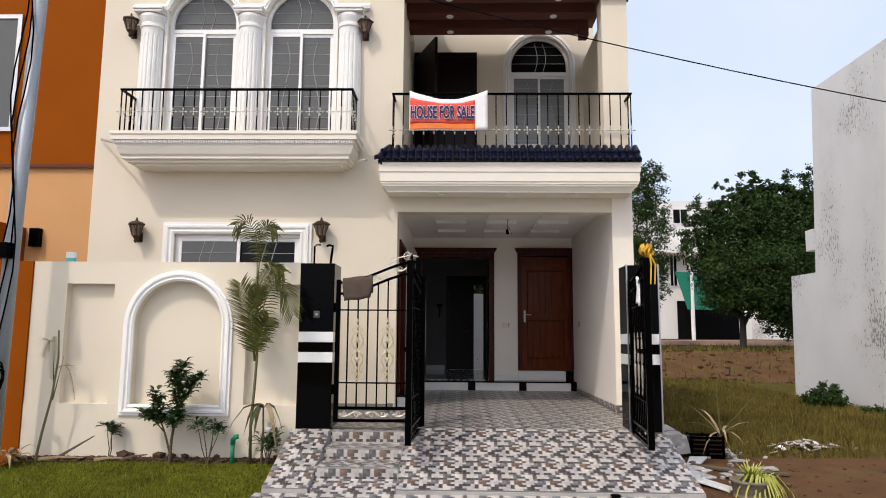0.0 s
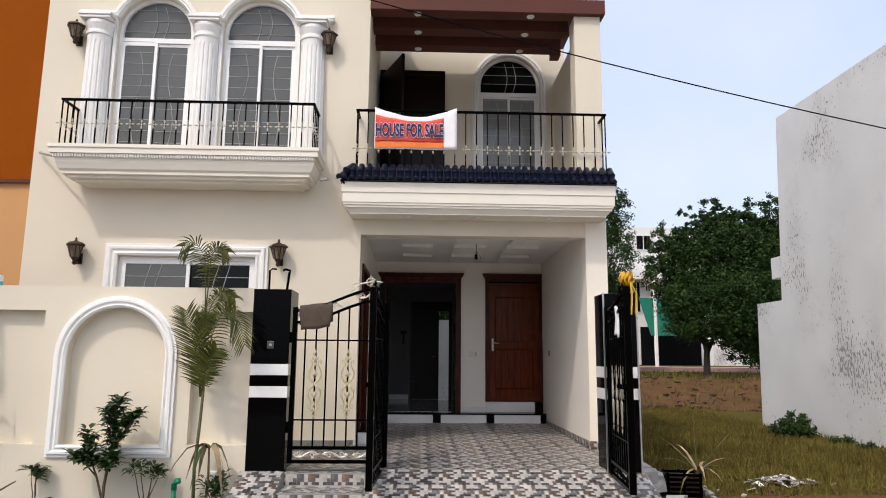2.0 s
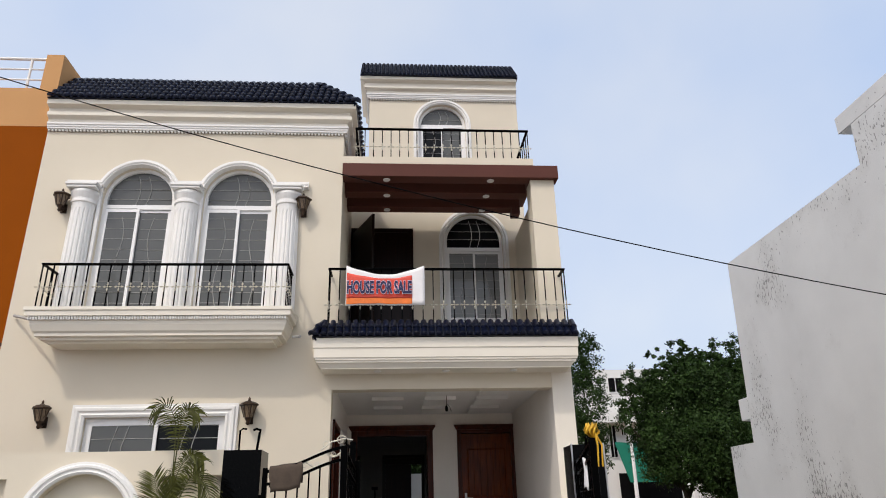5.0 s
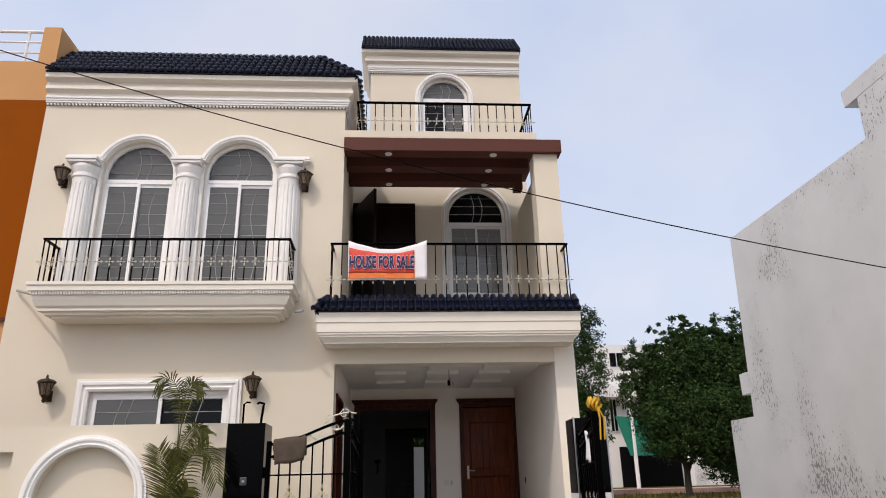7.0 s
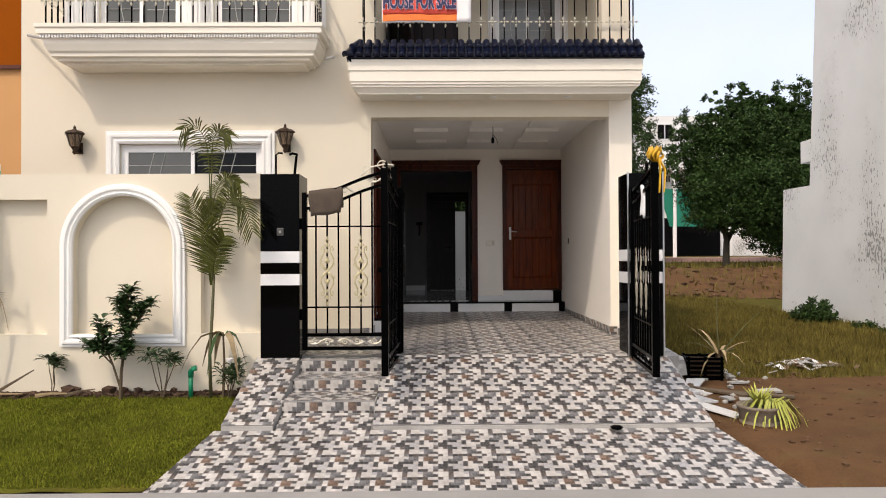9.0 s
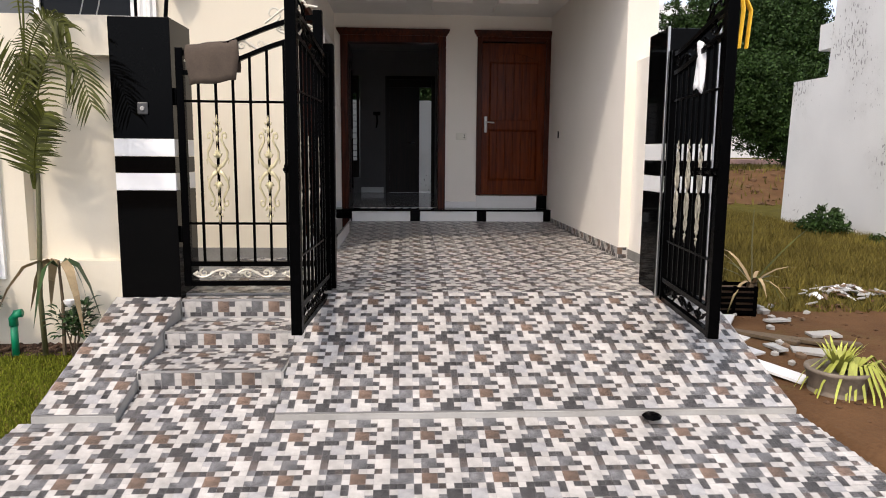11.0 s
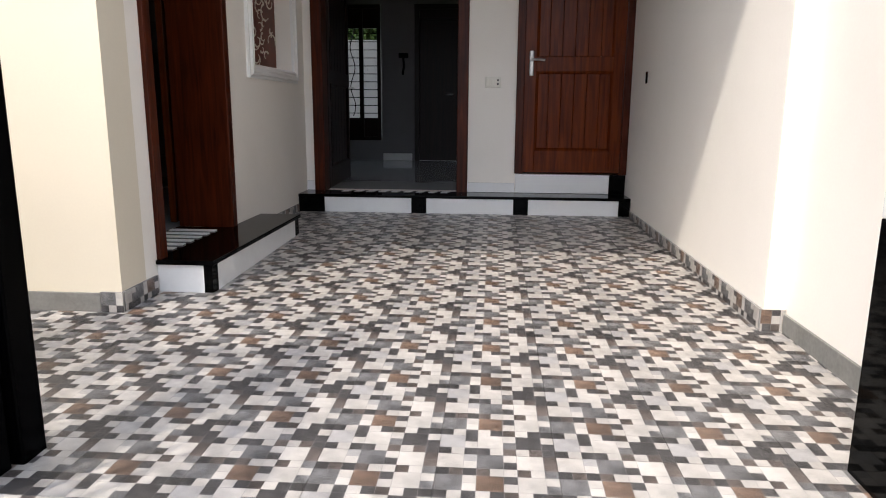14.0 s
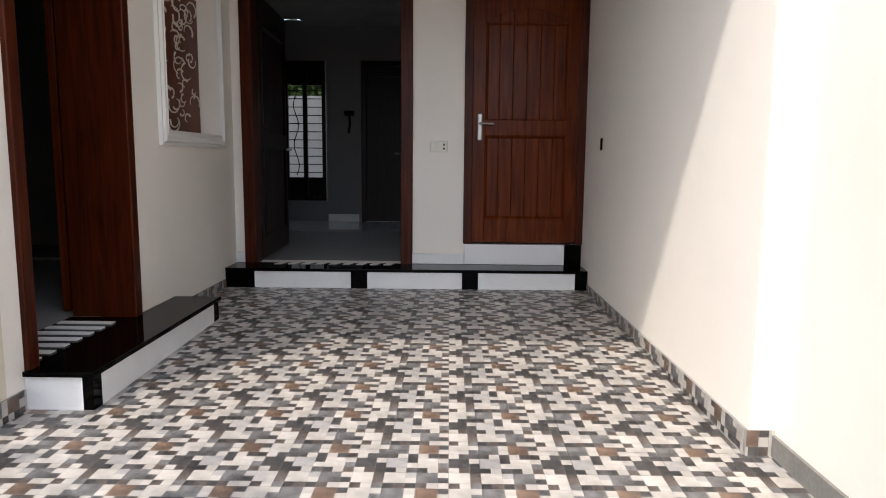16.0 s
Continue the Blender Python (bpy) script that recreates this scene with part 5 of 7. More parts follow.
# far house
FWHITE = material("far_white_paint", (0.72, 0.72, 0.70), 0.7, vary=0.06, scale=0.6)
GREENCLOTH = material("green_shade_cloth", (0.0, 0.16, 0.10), 0.8, vary=0.1)
DARK = material("dark_pane_and_porch_shade", (0.004, 0.004, 0.0045), 0.7, vary=0.1, spec=0.05)
fh = thing("far_house", (15, 44, 1.1), "white two-storey house beyond the empty plot with green cloth", "house")
part("wall", box(B(), -2.6, 3.3, 0, 8, 0, 8.9), FWHITE, fh)
part("balcony", box(B(), -2.6, 2.6, -1.4, -0.01, 5.4, 6.1), FWHITE, fh)
for i in range(12):
    part("baluster", box(B(), -2.5 + i * 0.44, -2.46 + i * 0.44, -1.38, -1.34, 6.105, 6.95), FWHITE, fh)
part("balcony_rail", box(B(), -2.6, 2.6, -1.4, -1.32, 6.955, 7.05), FWHITE, fh)
part("pipe", tube(B(), [(-0.9, -1.7, 0), (-0.9, -1.7, 8.4)], 0.12, 8), FWHITE, fh)
for x, w, z, h in ((-1.4, 1.0, 7.4, 1.0), (0.5, 1.2, 7.4, 1.0), (-1.7, 0.5, 3.4, 2.0), (-0.9, 0.35, 4.7, 0.5), (2.4, 1.0, 3.4, 1.5)):
    wi = part("window", box(B(), x, x + w, -0.06, 0, z, z + h), FWHITE, fh)
    for s in (0.06, w / 2 + 0.03):
        part("pane", box(B(), x + s, x + s + w / 2 - 0.09, -0.075, -0.061, z + 0.06, z + h - 0.06), DARK, wi)
part("shade_cloth", prism(B(), [(-1.9, -1.75, 4.2), (1.4, -1.75, 4.0), (1.6, -1.75, 1.9), (-1.2, -1.75, 1.9)], (0, 0.05, 0)), GREENCLOTH, fh)
# Near-black box on the solid wall paints the shade inside the far porch.
part("porch_shade_box", box(B(), -1.3, 2.5, -0.09, -0.03, 0.05, 2.5), DARK, fh)
part("side_wall", box(B(), 3.3, 16, 0, 0.3, 0, 2.6), PLASTER, fh)
PINK = material("pink_paving", (0.45, 0.28, 0.24), 0.8, vary=0.2, scale=1)
structure("pavement", box(B(), 9, 24, 36, 43.9, 0.6, 1.16), PINK, "pinkish paving before the far house", "paving")

# ---- utility pole and wire ----
POLE = material("galvanised_pole", (0.30, 0.33, 0.36), 0.5, 0.4, vary=0.2, scale=4, streak=True)
up = thing("utility_pole", (-5.02, 8.0, -0.36), "leaning grey steel utility pole with loose cables", "pole")
part("shaft", tube(B(), [(0, 0, 0), (0.05, 0, 3.0), (0.125, 0, 5.7)], 0.085, 12, 0.85), POLE, up, smooth=True)
for k in range(3):
    part("cable", tube(B(), [(0.04 * k + 0.06 * math.sin(q * 0.9 + k), -0.10, 0.3 + q * 0.33 * (1 + k * 0.01)) for q in range(17)], 0.009, 5), IRON, up)
part("cable_coil", tube(B(), [(0.02 + 0.13 * math.cos(q * 0.7), -0.12, 1.15 + 0.17 * math.sin(q * 0.7) + 0.004 * q) for q in range(28)], 0.010, 5), IRON, up)
part("junction_box", box(B(), -0.08, 0.12, -0.2, -0.08, 2.45, 2.62, 0.01), IRON, up)
wire = thing("overhead_wire", (0, 7, 3.5), "thin black overhead service wire", "wire")
part("strand", tube(B(), [(x, 0, 0.94 - 0.268 * x + 0.008 * x * x) for x in np.linspace(-7, 9, 33)], 0.006, 5), IRON, wire)

# ---- paving base, ramp, steps ----
bm = B()
box(bm, -5.05, 2.1, 8.64, 10.0, -0.4, 0.262)
box(bm, -1.51, 2.1, 8.5, 8.64, -0.4, 0.262)
prism(bm, [(-0.95, 10.0, -0.4), (-0.95, 10.0, 0.285), (-0.95, 13.31, 0.335), (-0.95, 13.31, -0.4)], (2.95, 0, 0))
structure("floor", bm, CONCRETE, "porch floor bed under patterned tiles", "floor")
bm = B()
prism(bm, [(-0.68, 8.4, 0.245), (-0.68, 7.28, -0.135), (-0.68, 7.28, -0.5), (-0.68, 8.4, -0.5)], (2.86, 0, 0))
structure("ramp", bm, CONCRETE, "sloping car ramp up to the porch", "ramp")
bm = B()
prism(bm, [(-1.94, 8.4, 0.262), (-1.94, 7.28, -0.13), (-1.94, 7.28, -0.5), (-1.94, 8.4, -0.5)], (0.43, 0, 0))
structure("ramp_side", bm, CONCRETE, "narrow sloping cheek beside the steps", "ramp")
bm = B()
for z, y0, y1 in ((0.247, 8.38, 8.5), (0.117, 8.03, 8.38), (0.007, 7.58, 8.03)):
    box(bm, -1.505, -0.685, y0, y1, -0.5, z)
structure("steps", bm, CONCRETE, "three low steps up to the wicket gate", "steps")
bm = B()
prism(bm, [(-2.0, 7.28, -0.178), (2.2, 7.28, -0.178), (2.46, 6.34, -0.372), (-2.2, 6.40, -0.372)], (0, 0, -0.15))
prism(bm, [(-1.5, 7.28, -0.178), (-0.69, 7.28, -0.178), (-0.69, 7.58, -0.103), (-1.5, 7.58, -0.103)], (0, 0, -0.15))
structure("apron", bm, CONCRETE, "sloping entrance apron down to the street", "apron")

# ---- patterned floor tiles ----
TW = material("tile_white", (0.44, 0.415, 0.385), 0.30, island=0.10, vary=0.30, scale=14, fine=380, bump=0.6, dist=0.002, rand=0.05, grain=0.9)
TL = material("tile_pale_grey", (0.335, 0.325, 0.32), 0.30, island=0.12, vary=0.40, scale=14, fine=380, bump=0.6, dist=0.002, rand=0.08, grain=1.0)
TG = material("tile_grey", (0.145, 0.142, 0.143), 0.30, island=0.25, vary=0.85, scale=14, fine=380, bump=0.9, dist=0.003, rand=0.12, grain=1.6)
TD = material("tile_dark_grey", (0.064, 0.060, 0.060), 0.30, island=0.40, vary=0.95, scale=14, fine=380, bump=0.9, dist=0.003, rand=0.15, grain=1.6)
TB = material("tile_brown", (0.185, 0.122, 0.088), 0.30, island=0.25, vary=0.85, scale=14, fine=380, bump=0.9, dist=0.003, rand=0.25, grain=1.6)
TN = material("tile_umber", (0.105, 0.085, 0.075), 0.30, island=0.35, vary=0.85, scale=14, fine=380, bump=0.9, dist=0.003, rand=0.15, grain=1.6)
GROUT = material("grout", (0.30, 0.29, 0.28), 0.9, vary=0.1)
TILE_MATS = [TW, TL, TG, TD, TB, GROUT, TN]
PATTERN = ["WWLGGWWWN", "WWWGGDWWN", "DNDNWWNWG", "GGWBBDWWW", "GGWBBWWWG", "DWDWDNWDD", "LLDWWWDDW", "LLWWWGDDD", "DWDDWNWND"]
UNIT = 0.0375
SIDE = 9 * UNIT
tile_cache = {}


def tile_mesh(x0, x1, y0, y1):
    """One tile cut to x0..x1, y0..y1 of its own square; the printed cells are faces of their own."""
    key = tuple(round(v, 3) for v in (x0, x1, y0, y1))
    if key in tile_cache:
        return tile_cache[key]
    bm = B()
    spans = [(0, 2), (2, 3), (3, 5), (5, 6), (6, 8), (8, 9)]
    cells = []
    for ra, rb in spans:
        for ca, cb in spans:
            if rb - ra == 2 and cb - ca == 2:
                cells.append((ca, cb, ra, rb))
            else:
                cells += [(c, c + 1, r, r + 1) for r in range(ra, rb) for c in range(ca, cb)]
    for ca, cb, ra, rb in cells:
        a, b = max(x0, ca * UNIT), min(x1, cb * UNIT)
        c, d = max(y0, (9 - rb) * UNIT), min(y1, (9 - ra) * UNIT)
        if b - a < 0.002 or d - c < 0.002:
            continue
        e = 0.0006
        f = bm.faces.new([bm.verts.new(p) for p in ((a + e, c + e, 0), (b - e, c + e, 0), (b - e, d - e, 0), (a + e, d - e, 0))])
        f.material_index = "WLGDB-N".index(PATTERN[ra][ca])
    g = 0.0012
    x0, x1, y0, y1 = x0 + g, x1 - g, y0 + g, y1 - g
    box(bm, x0, x1, y0, y1, -0.012, -0.0006, 0, 5)
    me = bpy.data.meshes.new("tile")
    bm.to_mesh(me)
    bm.free()
    for mm in TILE_MATS:
        me.materials.append(mm)
    tile_cache[key] = me
    return me


def lay(parent, x0, x1, v0, v1, m, px=0.652, pv=0.0, inside=None, turn=False):
    """Tiles over x0..x1, v0..v1 of the plane m; px, pv: where a joint runs."""
    i0, i1 = math.floor((x0 - px) / SIDE), math.ceil((x1 - px) / SIDE)
    j0, j1 = math.floor((v0 - pv) / SIDE), math.ceil((v1 - pv) / SIDE)
    for i in range(i0, i1):
        for j in range(j0, j1):
            ox, ov = px + i * SIDE, pv + j * SIDE
            a, b, c, d = max(0, x0 - ox), min(SIDE, x1 - ox), max(0, v0 - ov), min(SIDE, v1 - ov)
            if b - a < 0.01 or d - c < 0.01:
                continue
            bands = [(c, d)]
            if inside and any(inside(ox, ov, a, b, v, v) != (a, b) for v in (c, d)):
                bands = [(c + (d - c) * k / 8, c + (d - c) * (k + 1) / 8) for k in range(8)]
            for c2, d2 in bands:
                a2, b2 = inside(ox, ov, a, b, c2, d2) if len(bands) > 1 else (a, b)
                if b2 - a2 < 0.01:
                    continue
                o = new("tile", tile_mesh(a2, b2, c2, d2))
                o.parent = parent
                o.matrix_basis = m @ Matrix.Translation((ox, ov, 0))


fl = bpy.data.objects["floor"]
lay(fl, -1.51, 2.1, 8.5, 10.0, pose(0, 0, 0.28 - 8.5 * 0.016 + 0.0, math.degrees(math.atan(0.016))), pv=8.4655)
lay(fl, -0.95, 2.0, 10.0, 13.0, pose(0, 0, 0.28 - 8.5 * 0.016, math.degrees(math.atan(0.016))), pv=8.4655)
sl = math.atan2(0.40, 1.22)
rl = math.hypot(0.40, 1.22)
lay(bpy.data.objects["ramp"], -0.68, 2.17, 0, rl, pose(0, 7.28, -0.12, math.degrees(sl)), pv=0.295)
lay(bpy.data.objects["ramp_side"], -1.94, -1.51, 0, 1.19, pose(0, 7.28, -0.118, math.degrees(math.atan2(0.392, 1.12))), pv=0.05)
ap = bpy.data.objects["apron"]
al = math.hypot(0.20, 0.92)
lay(ap, -2.2, 2.46, 0, al, pose(0, 6.36, -0.362, math.degrees(math.atan2(0.197, 0.92))), pv=al - SIDE * 3,
    inside=lambda ox, ov, a, b, c, d: (max(a, -2.2 + 0.20 * (ov + (c + d) / 2) / al - ox), min(b, 2.46 - 0.26 * (ov + (c + d) / 2) / al - ox)))
sp = bpy.data.objects["steps"]
for z, y0, y1 in ((0.262, 8.38, 8.5), (0.13, 8.03, 8.38), (0.02, 7.58, 8.03)):
    lay(sp, -1.5, -0.69, y0, y1, pose(0, 0, z), pv=y1)
    lay(sp, -1.5, -0.69, 0, 0.108, pose(0, y0 - 0.001, z - 0.12, 90), pv=-0.12)
lay(ap, -1.5, -0.69, 0, math.hypot(0.30, 0.075), pose(0, 7.28, -0.165, math.degrees(math.atan2(0.075, 0.30))), pv=0)
# skirting of tile strips
sk = structure("baseboard", box(B(), 1.986, 2.0, 10.0, 12.98, 0.30, 0.31), CONCRETE, "skirting of patterned tile strips along the porch walls", "skirting")
lay(sk, 10.0, 12.98, 0, 0.10, Matrix(((0, 0, -1, 1.988), (1, 0, 0, 0), (0, 1, 0, 0.303), (0, 0, 0, 1))) @ pose(0, 0, 0), px=10.1, pv=-0.115)
lay(sk, 11.97, 12.98, 0, 0.10, Matrix(((0, 0, 1, -0.938), (1, 0, 0, 0), (0, 1, 0, 0.32), (0, 0, 0, 1))), px=10.1, pv=-0.115)
lay(sk, 10.0, 10.34, 0, 0.10, Matrix(((0, 0, 1, -0.938), (1, 0, 0, 0), (0, 1, 0, 0.303), (0, 0, 0, 1))), px=10.1, pv=-0.115)
CEMENT = material("dark_cement", (0.20, 0.195, 0.18), 0.8, vary=0.25, scale=6, fine=60, bump=0.4, dirt=(0.12, 0.11, 0.10), dirt_amount=0.6)
structure("baseboard", box(B(), -4.9, -1.052, 9.985, 10.0, 0.27, 0.395, 0.003), CEMENT, "grey cement skirting below the front wall", "skirting")
lay(sk, -1.05, -0.94, 0, 0.10, pose(0, 9.984, 0.303, 90), px=-1.05, pv=-0.115)
lay(sk, 1.99, 2.086, 0, 0.10, pose(0, 9.984, 0.303, 90), px=1.85, pv=-0.115)
structure("baseboard", box(B(), 2.086, 2.1, 8.81, 9.984, 0.27, 0.385, 0.003), CEMENT, "grey cement skirting of the boundary wall", "skirting")

deb = thing("dark_stone", (1.34, 7.22, -0.155), "dark wet stone lying at the ramp's lip", "stone")
part("stone", lathe(B(), [(0.04, 0.0), (0.055, 0.012), (0.04, 0.026), (0.015, 0.03)], 7), IRON, deb)
for x0, y0, z0, x1, y1, z1 in ((-5.15, 9.97, 4.02, -4.72, 9.6, 3.86), (-1.44, 9.62, 3.62, -1.33, 9.5, 3.60)):
    dp = thing("drain_pipe", (x0, y0, z0), "thin grey drain spout of the balcony", "pipe")
    part("spout", tube(B(), [(0, 0, 0), (x1 - x0, y1 - y0, z1 - z0)], 0.018, 8), CONCRETE, dp)

# ---- lawn, plants ----
SOIL = material("bed_soil", (0.065, 0.034, 0.018), 0.95, vary=0.35, scale=10, fine=80, bump=0.9, dist=0.02)
TURF = material("turf", (0.140, 0.155, 0.012), 0.85, vary=0.35, scale=2.5, fine=30, bump=0.3, island=0.35, spec=0.2)
DRYGRASS = material("wild_grass", (0.125, 0.100, 0.022), 0.9, vary=0.4, scale=0.8, fine=10, bump=0, island=0.4, spec=0.2)
LEAF = material("dark_glossy_leaf", (0.025, 0.055, 0.015), 0.4, vary=0.3, scale=20, bump=0, island=0.4, spec=0.4)
PALM = material("palm_leaf", (0.055, 0.060, 0.009), 0.5, vary=0.3, scale=10, bump=0, island=0.45, spec=0.15)
DRYLEAF = material("dry_leaf", (0.30, 0.22, 0.12), 0.8, vary=0.3, scale=10, bump=0, island=0.35)
YLEAF = material("yellow_green_leaf", (0.34, 0.36, 0.06), 0.6, vary=0.3, scale=10, bump=0, island=0.4)
STEM = material("woody_stem", (0.10, 0.07, 0.04), 0.85, vary=0.3, scale=30)
GSTEM = material("green_stem", (0.10, 0.095, 0.04), 0.6, vary=0.25, scale=30)
PINKFLOWER = material("white_flower", (0.8, 0.76, 0.74), 0.6, vary=0.05)


def lawn_z(y):
    return -0.06 - (8.42 - y) * 0.142


bm = B()
g = []
nx, ny = 40, 26
for j in range(ny + 1):
    for i in range(nx + 1):
        y = 6.375 + 1.905 * j / ny
        xr = -1.93 - 0.27 * (1 - j / ny) ** 2
        x = -4.97 + (xr + 4.97) * i / nx
        g.append(bm.verts.new((x, y, lawn_z(y) + 0.012 * noise.noise(Vector((x * 2, y * 2, 0))) + 0.008 * noise.noise(Vector((x * 6, y * 6, 4))))))
for j in range(ny):
    for i in range(nx):
        a = j * (nx + 1) + i
        bm.faces.new((g[a], g[a + 1], g[a + nx + 2], g[a + nx + 1]))
TURFBED = material("turf_bed", (0.080, 0.078, 0.010), 0.95, vary=0.45, scale=3, fine=60, bump=0.9, dist=0.02, dirt=(0.13, 0.085, 0.02), dirt_amount=0.6, spec=0.1)
structure("lawn", bm, TURFBED, "strip of green turf before the compound wall", "lawn", True)
bm = B()
prism(bm, [(-4.97, 8.418, -0.05), (-1.95, 8.418, -0.05), (-1.96, 8.24, -0.075), (-4.97, 8.24, -0.075)], (0, 0, -0.2))
structure("flower_bed", bm, SOIL, "narrow bare soil bed along the compound wall", "soil bed")


def blades(name, n, place, h0, h1, w, mat, label, seed, lean=0.5):
    rng = np.random.default_rng(seed)
    vs, fs = [], []
    k = 0
    while k < n:
        p = place(rng)
        if p is None:
            continue
        a, h, ln = rng.uniform(0, 2 * math.pi), rng.uniform(h0, h1), rng.uniform(0, lean)
        b = rng.uniform(0, 2 * math.pi)
        dx, dy = w * math.cos(a), w * math.sin(a)
        vs += [(p[0] - dx, p[1] - dy, p[2] - 0.004), (p[0] + dx, p[1] + dy, p[2] - 0.004), (p[0] + h * ln * math.cos(b), p[1] + h * ln * math.sin(b), p[2] + h)]
        fs.append((3 * k, 3 * k + 1, 3 * k + 2))
        k += 1
    me = bpy.data.meshes.new(name)
    me.from_pydata(vs, [], fs)
    me.materials.append(mat)
    return tagged(new(name, me), label, "grass", "", "stuff")


def lawn_spot(r):
    y = r.uniform(6.43, 8.27)
    xr = -1.94 - 0.26 * ((8.28 - y) / 1.9) ** 2
    x = r.uniform(-4.96, xr)
    seam = abs((0.81 * y - 0.59 * x + 0.03 * math.sin(3 * x)) % 0.30 - 0.15)
    if seam < 0.010 and noise.noise(Vector((x * 1.8, y * 1.8, 12))) > 0.05:
        return None
    return x, y, lawn_z(y) + 0.012 * noise.noise(Vector((x * 2, y * 2, 0)))


blades("lawn_grass", 60000, lawn_spot, 0.012, 0.028, 0.006, TURF, "short green lawn grass", 1)


def lot_spot(r):
    x, y = r.uniform(2.4, 9.0), 10.3 + 14.5 * r.random() ** 1.4
    d = noise.noise(Vector((x * 0.7, y * 0.7, 7)))
    if y < 11.5 + d and r.random() < 0.85 or d < -0.25 and r.random() < 0.6:
        return None
    return x, y, height(x, y)


blades("lot_grass", 60000, lot_spot, 0.04, 0.16, 0.010, DRYGRASS, "yellow-green wild grass on the empty plot", 2, 0.8)
blades("far_grass", 2500, lambda r: (lambda x, y: (x, y, height(x, y)))(r.uniform(5, 24), r.uniform(28, 35)), 0.06, 0.25, 0.03, DRYGRASS, "rough grass on the earth bank", 3, 0.8)


def leaf(bm, base, d, L, w, droop=0.2):
    """One folded leaf of six faces."""
    d = Vector(d).normalized()
    side = d.cross(Vector((0, 0, 1)))
    side = side.normalized() if side.length > 0.01 else Vector((1, 0, 0))
    up = side.cross(d)
    rows = [(0.0, 0.0, 0.0), (0.35, 1.0, 0.05), (0.7, 0.75, 0.0), (1.0, 0.0, -droop)]
    prev = None
    for u, ww, lift in rows:
        c = Vector(base) + d * L * u + up * L * lift
        cur = [bm.verts.new(c)] if ww == 0 else [bm.verts.new(c - side * w * ww / 2 + up * w * 0.15), bm.verts.new(c), bm.verts.new(c + side * w * ww / 2 + up * w * 0.15)]
        if prev:
            if len(prev) == 1:
                bm.faces.new((prev[0], cur[0], cur[1]))
                bm.faces.new((prev[0], cur[1], cur[2]))
            elif len(cur) == 1:
                bm.faces.new((prev[0], cur[0], prev[1]))
                bm.faces.new((prev[1], cur[0], prev[2]))
            else:
                bm.faces.new((prev[0], prev[1], cur[1], cur[0]))
                bm.faces.new((prev[1], prev[2], cur[2], cur[1]))
        prev = cur


def shrub(at, h, spread, stems, leaves, L, w, label, seed, mat=None, lo=0.35):
    r = random.Random(seed)
    p = thing("shrub", at, label, "plant")
    lb = B()
    for s in range(stems):
        a = r.uniform(0, 6.28)
        top = Vector((spread * r.uniform(0.2, 1) * math.cos(a), 0.6 * spread * r.uniform(0.2, 1) * math.sin(a), h * r.uniform(0.7, 1)))
        pts = [Vector((0, 0, -0.02)), top * 0.35 + Vector((0.02 * math.sin(a), 0, 0)), top * 0.7, top]
        part("stem", tube(B(), pts, 0.0045 + 0.006 * h, 5, 0.4), STEM, p)
        for k in range(leaves // stems):
            f = r.uniform(lo, 1.0) ** 0.8
            i = min(2, int(f * 3))
            q = pts[i].lerp(pts[i + 1], f * 3 - i) if i < 3 else top
            b = r.uniform(0, 6.28)
            d = Vector((math.cos(b), math.sin(b), r.uniform(-0.2, 0.9)))
            q = q + d * r.uniform(0, 0.06) * (1.2 - f) * 2
            leaf(lb, q, d, L * r.uniform(0.7, 1.2), w * r.uniform(0.8, 1.2))
    part("foliage", lb, mat or LEAF, p)
    return p


def frond(bm, base, a, L, rise, droop, width, n=20, face=(0, 0, 1), thin=0.0055):
    """A feather frond: a rib with paired leaflets."""
    pts = []
    for q in range(n + 1):
        f = q / n
        r_ = L * f * (1 - 0.25 * f)
        pts.append(Vector((base[0] + math.cos(a) * r_ * math.cos(rise), base[1] + math.sin(a) * r_ * math.cos(rise), base[2] + L * f * math.sin(rise) - droop * L * f * f)))
    tube(bm, pts, 0.007, 4, 0.25)
    for q in range(3, n):
        t = (pts[q + 1] - pts[q - 1]).normalized()
        s = t.cross(Vector(face))
        s = s.normalized() if s.length > 0.01 else Vector((1, 0, 0))
        for k in (-1, 1):
            ll = width * math.sin(math.pi * (0.12 + 0.83 * q / n)) ** 0.7
            tip = pts[q] + s * k * ll * 0.66 + t * ll * 0.75 - Vector((0, 0, 0.15 * ll))
            e = t * thin
            bm.faces.new([bm.verts.new(v) for v in (pts[q] - e, pts[q] + e, (pts[q] * 0.45 + tip * 0.55) + e * 0.9 + Vector((0, 0, 0.02 * ll)), tip)])


palm = thing("palm", (-2.335, 8.22, -0.07), "slender young palm with feathery green fronds by the wall", "palm")
part("trunk", tube(B(), [(0, 0, 0), (-0.01, 0, 0.4), (0.015, 0, 0.8), (0.03, 0, 1.15), (0.02, 0, 1.3)], 0.018, 8, 0.7), GSTEM, palm, smooth=True)


def curve(pts, n):
    """Points along a smooth line through pts."""
    P = [Vector(p) for p in pts]
    P = [P[0] * 2 - P[1]] + P + [P[-1] * 2 - P[-2]]
    out = []
    for k in range(n + 1):
        u = k / n * (len(P) - 3)
        i = min(len(P) - 4, int(u))
        f = u - i
        a, b, c, d = P[i:i + 4]
        out.append(0.5 * (2 * b + (c - a) * f + (2 * a - 5 * b + 4 * c - d) * f * f + (3 * b - a - 3 * c + d) * f ** 3))
    return out


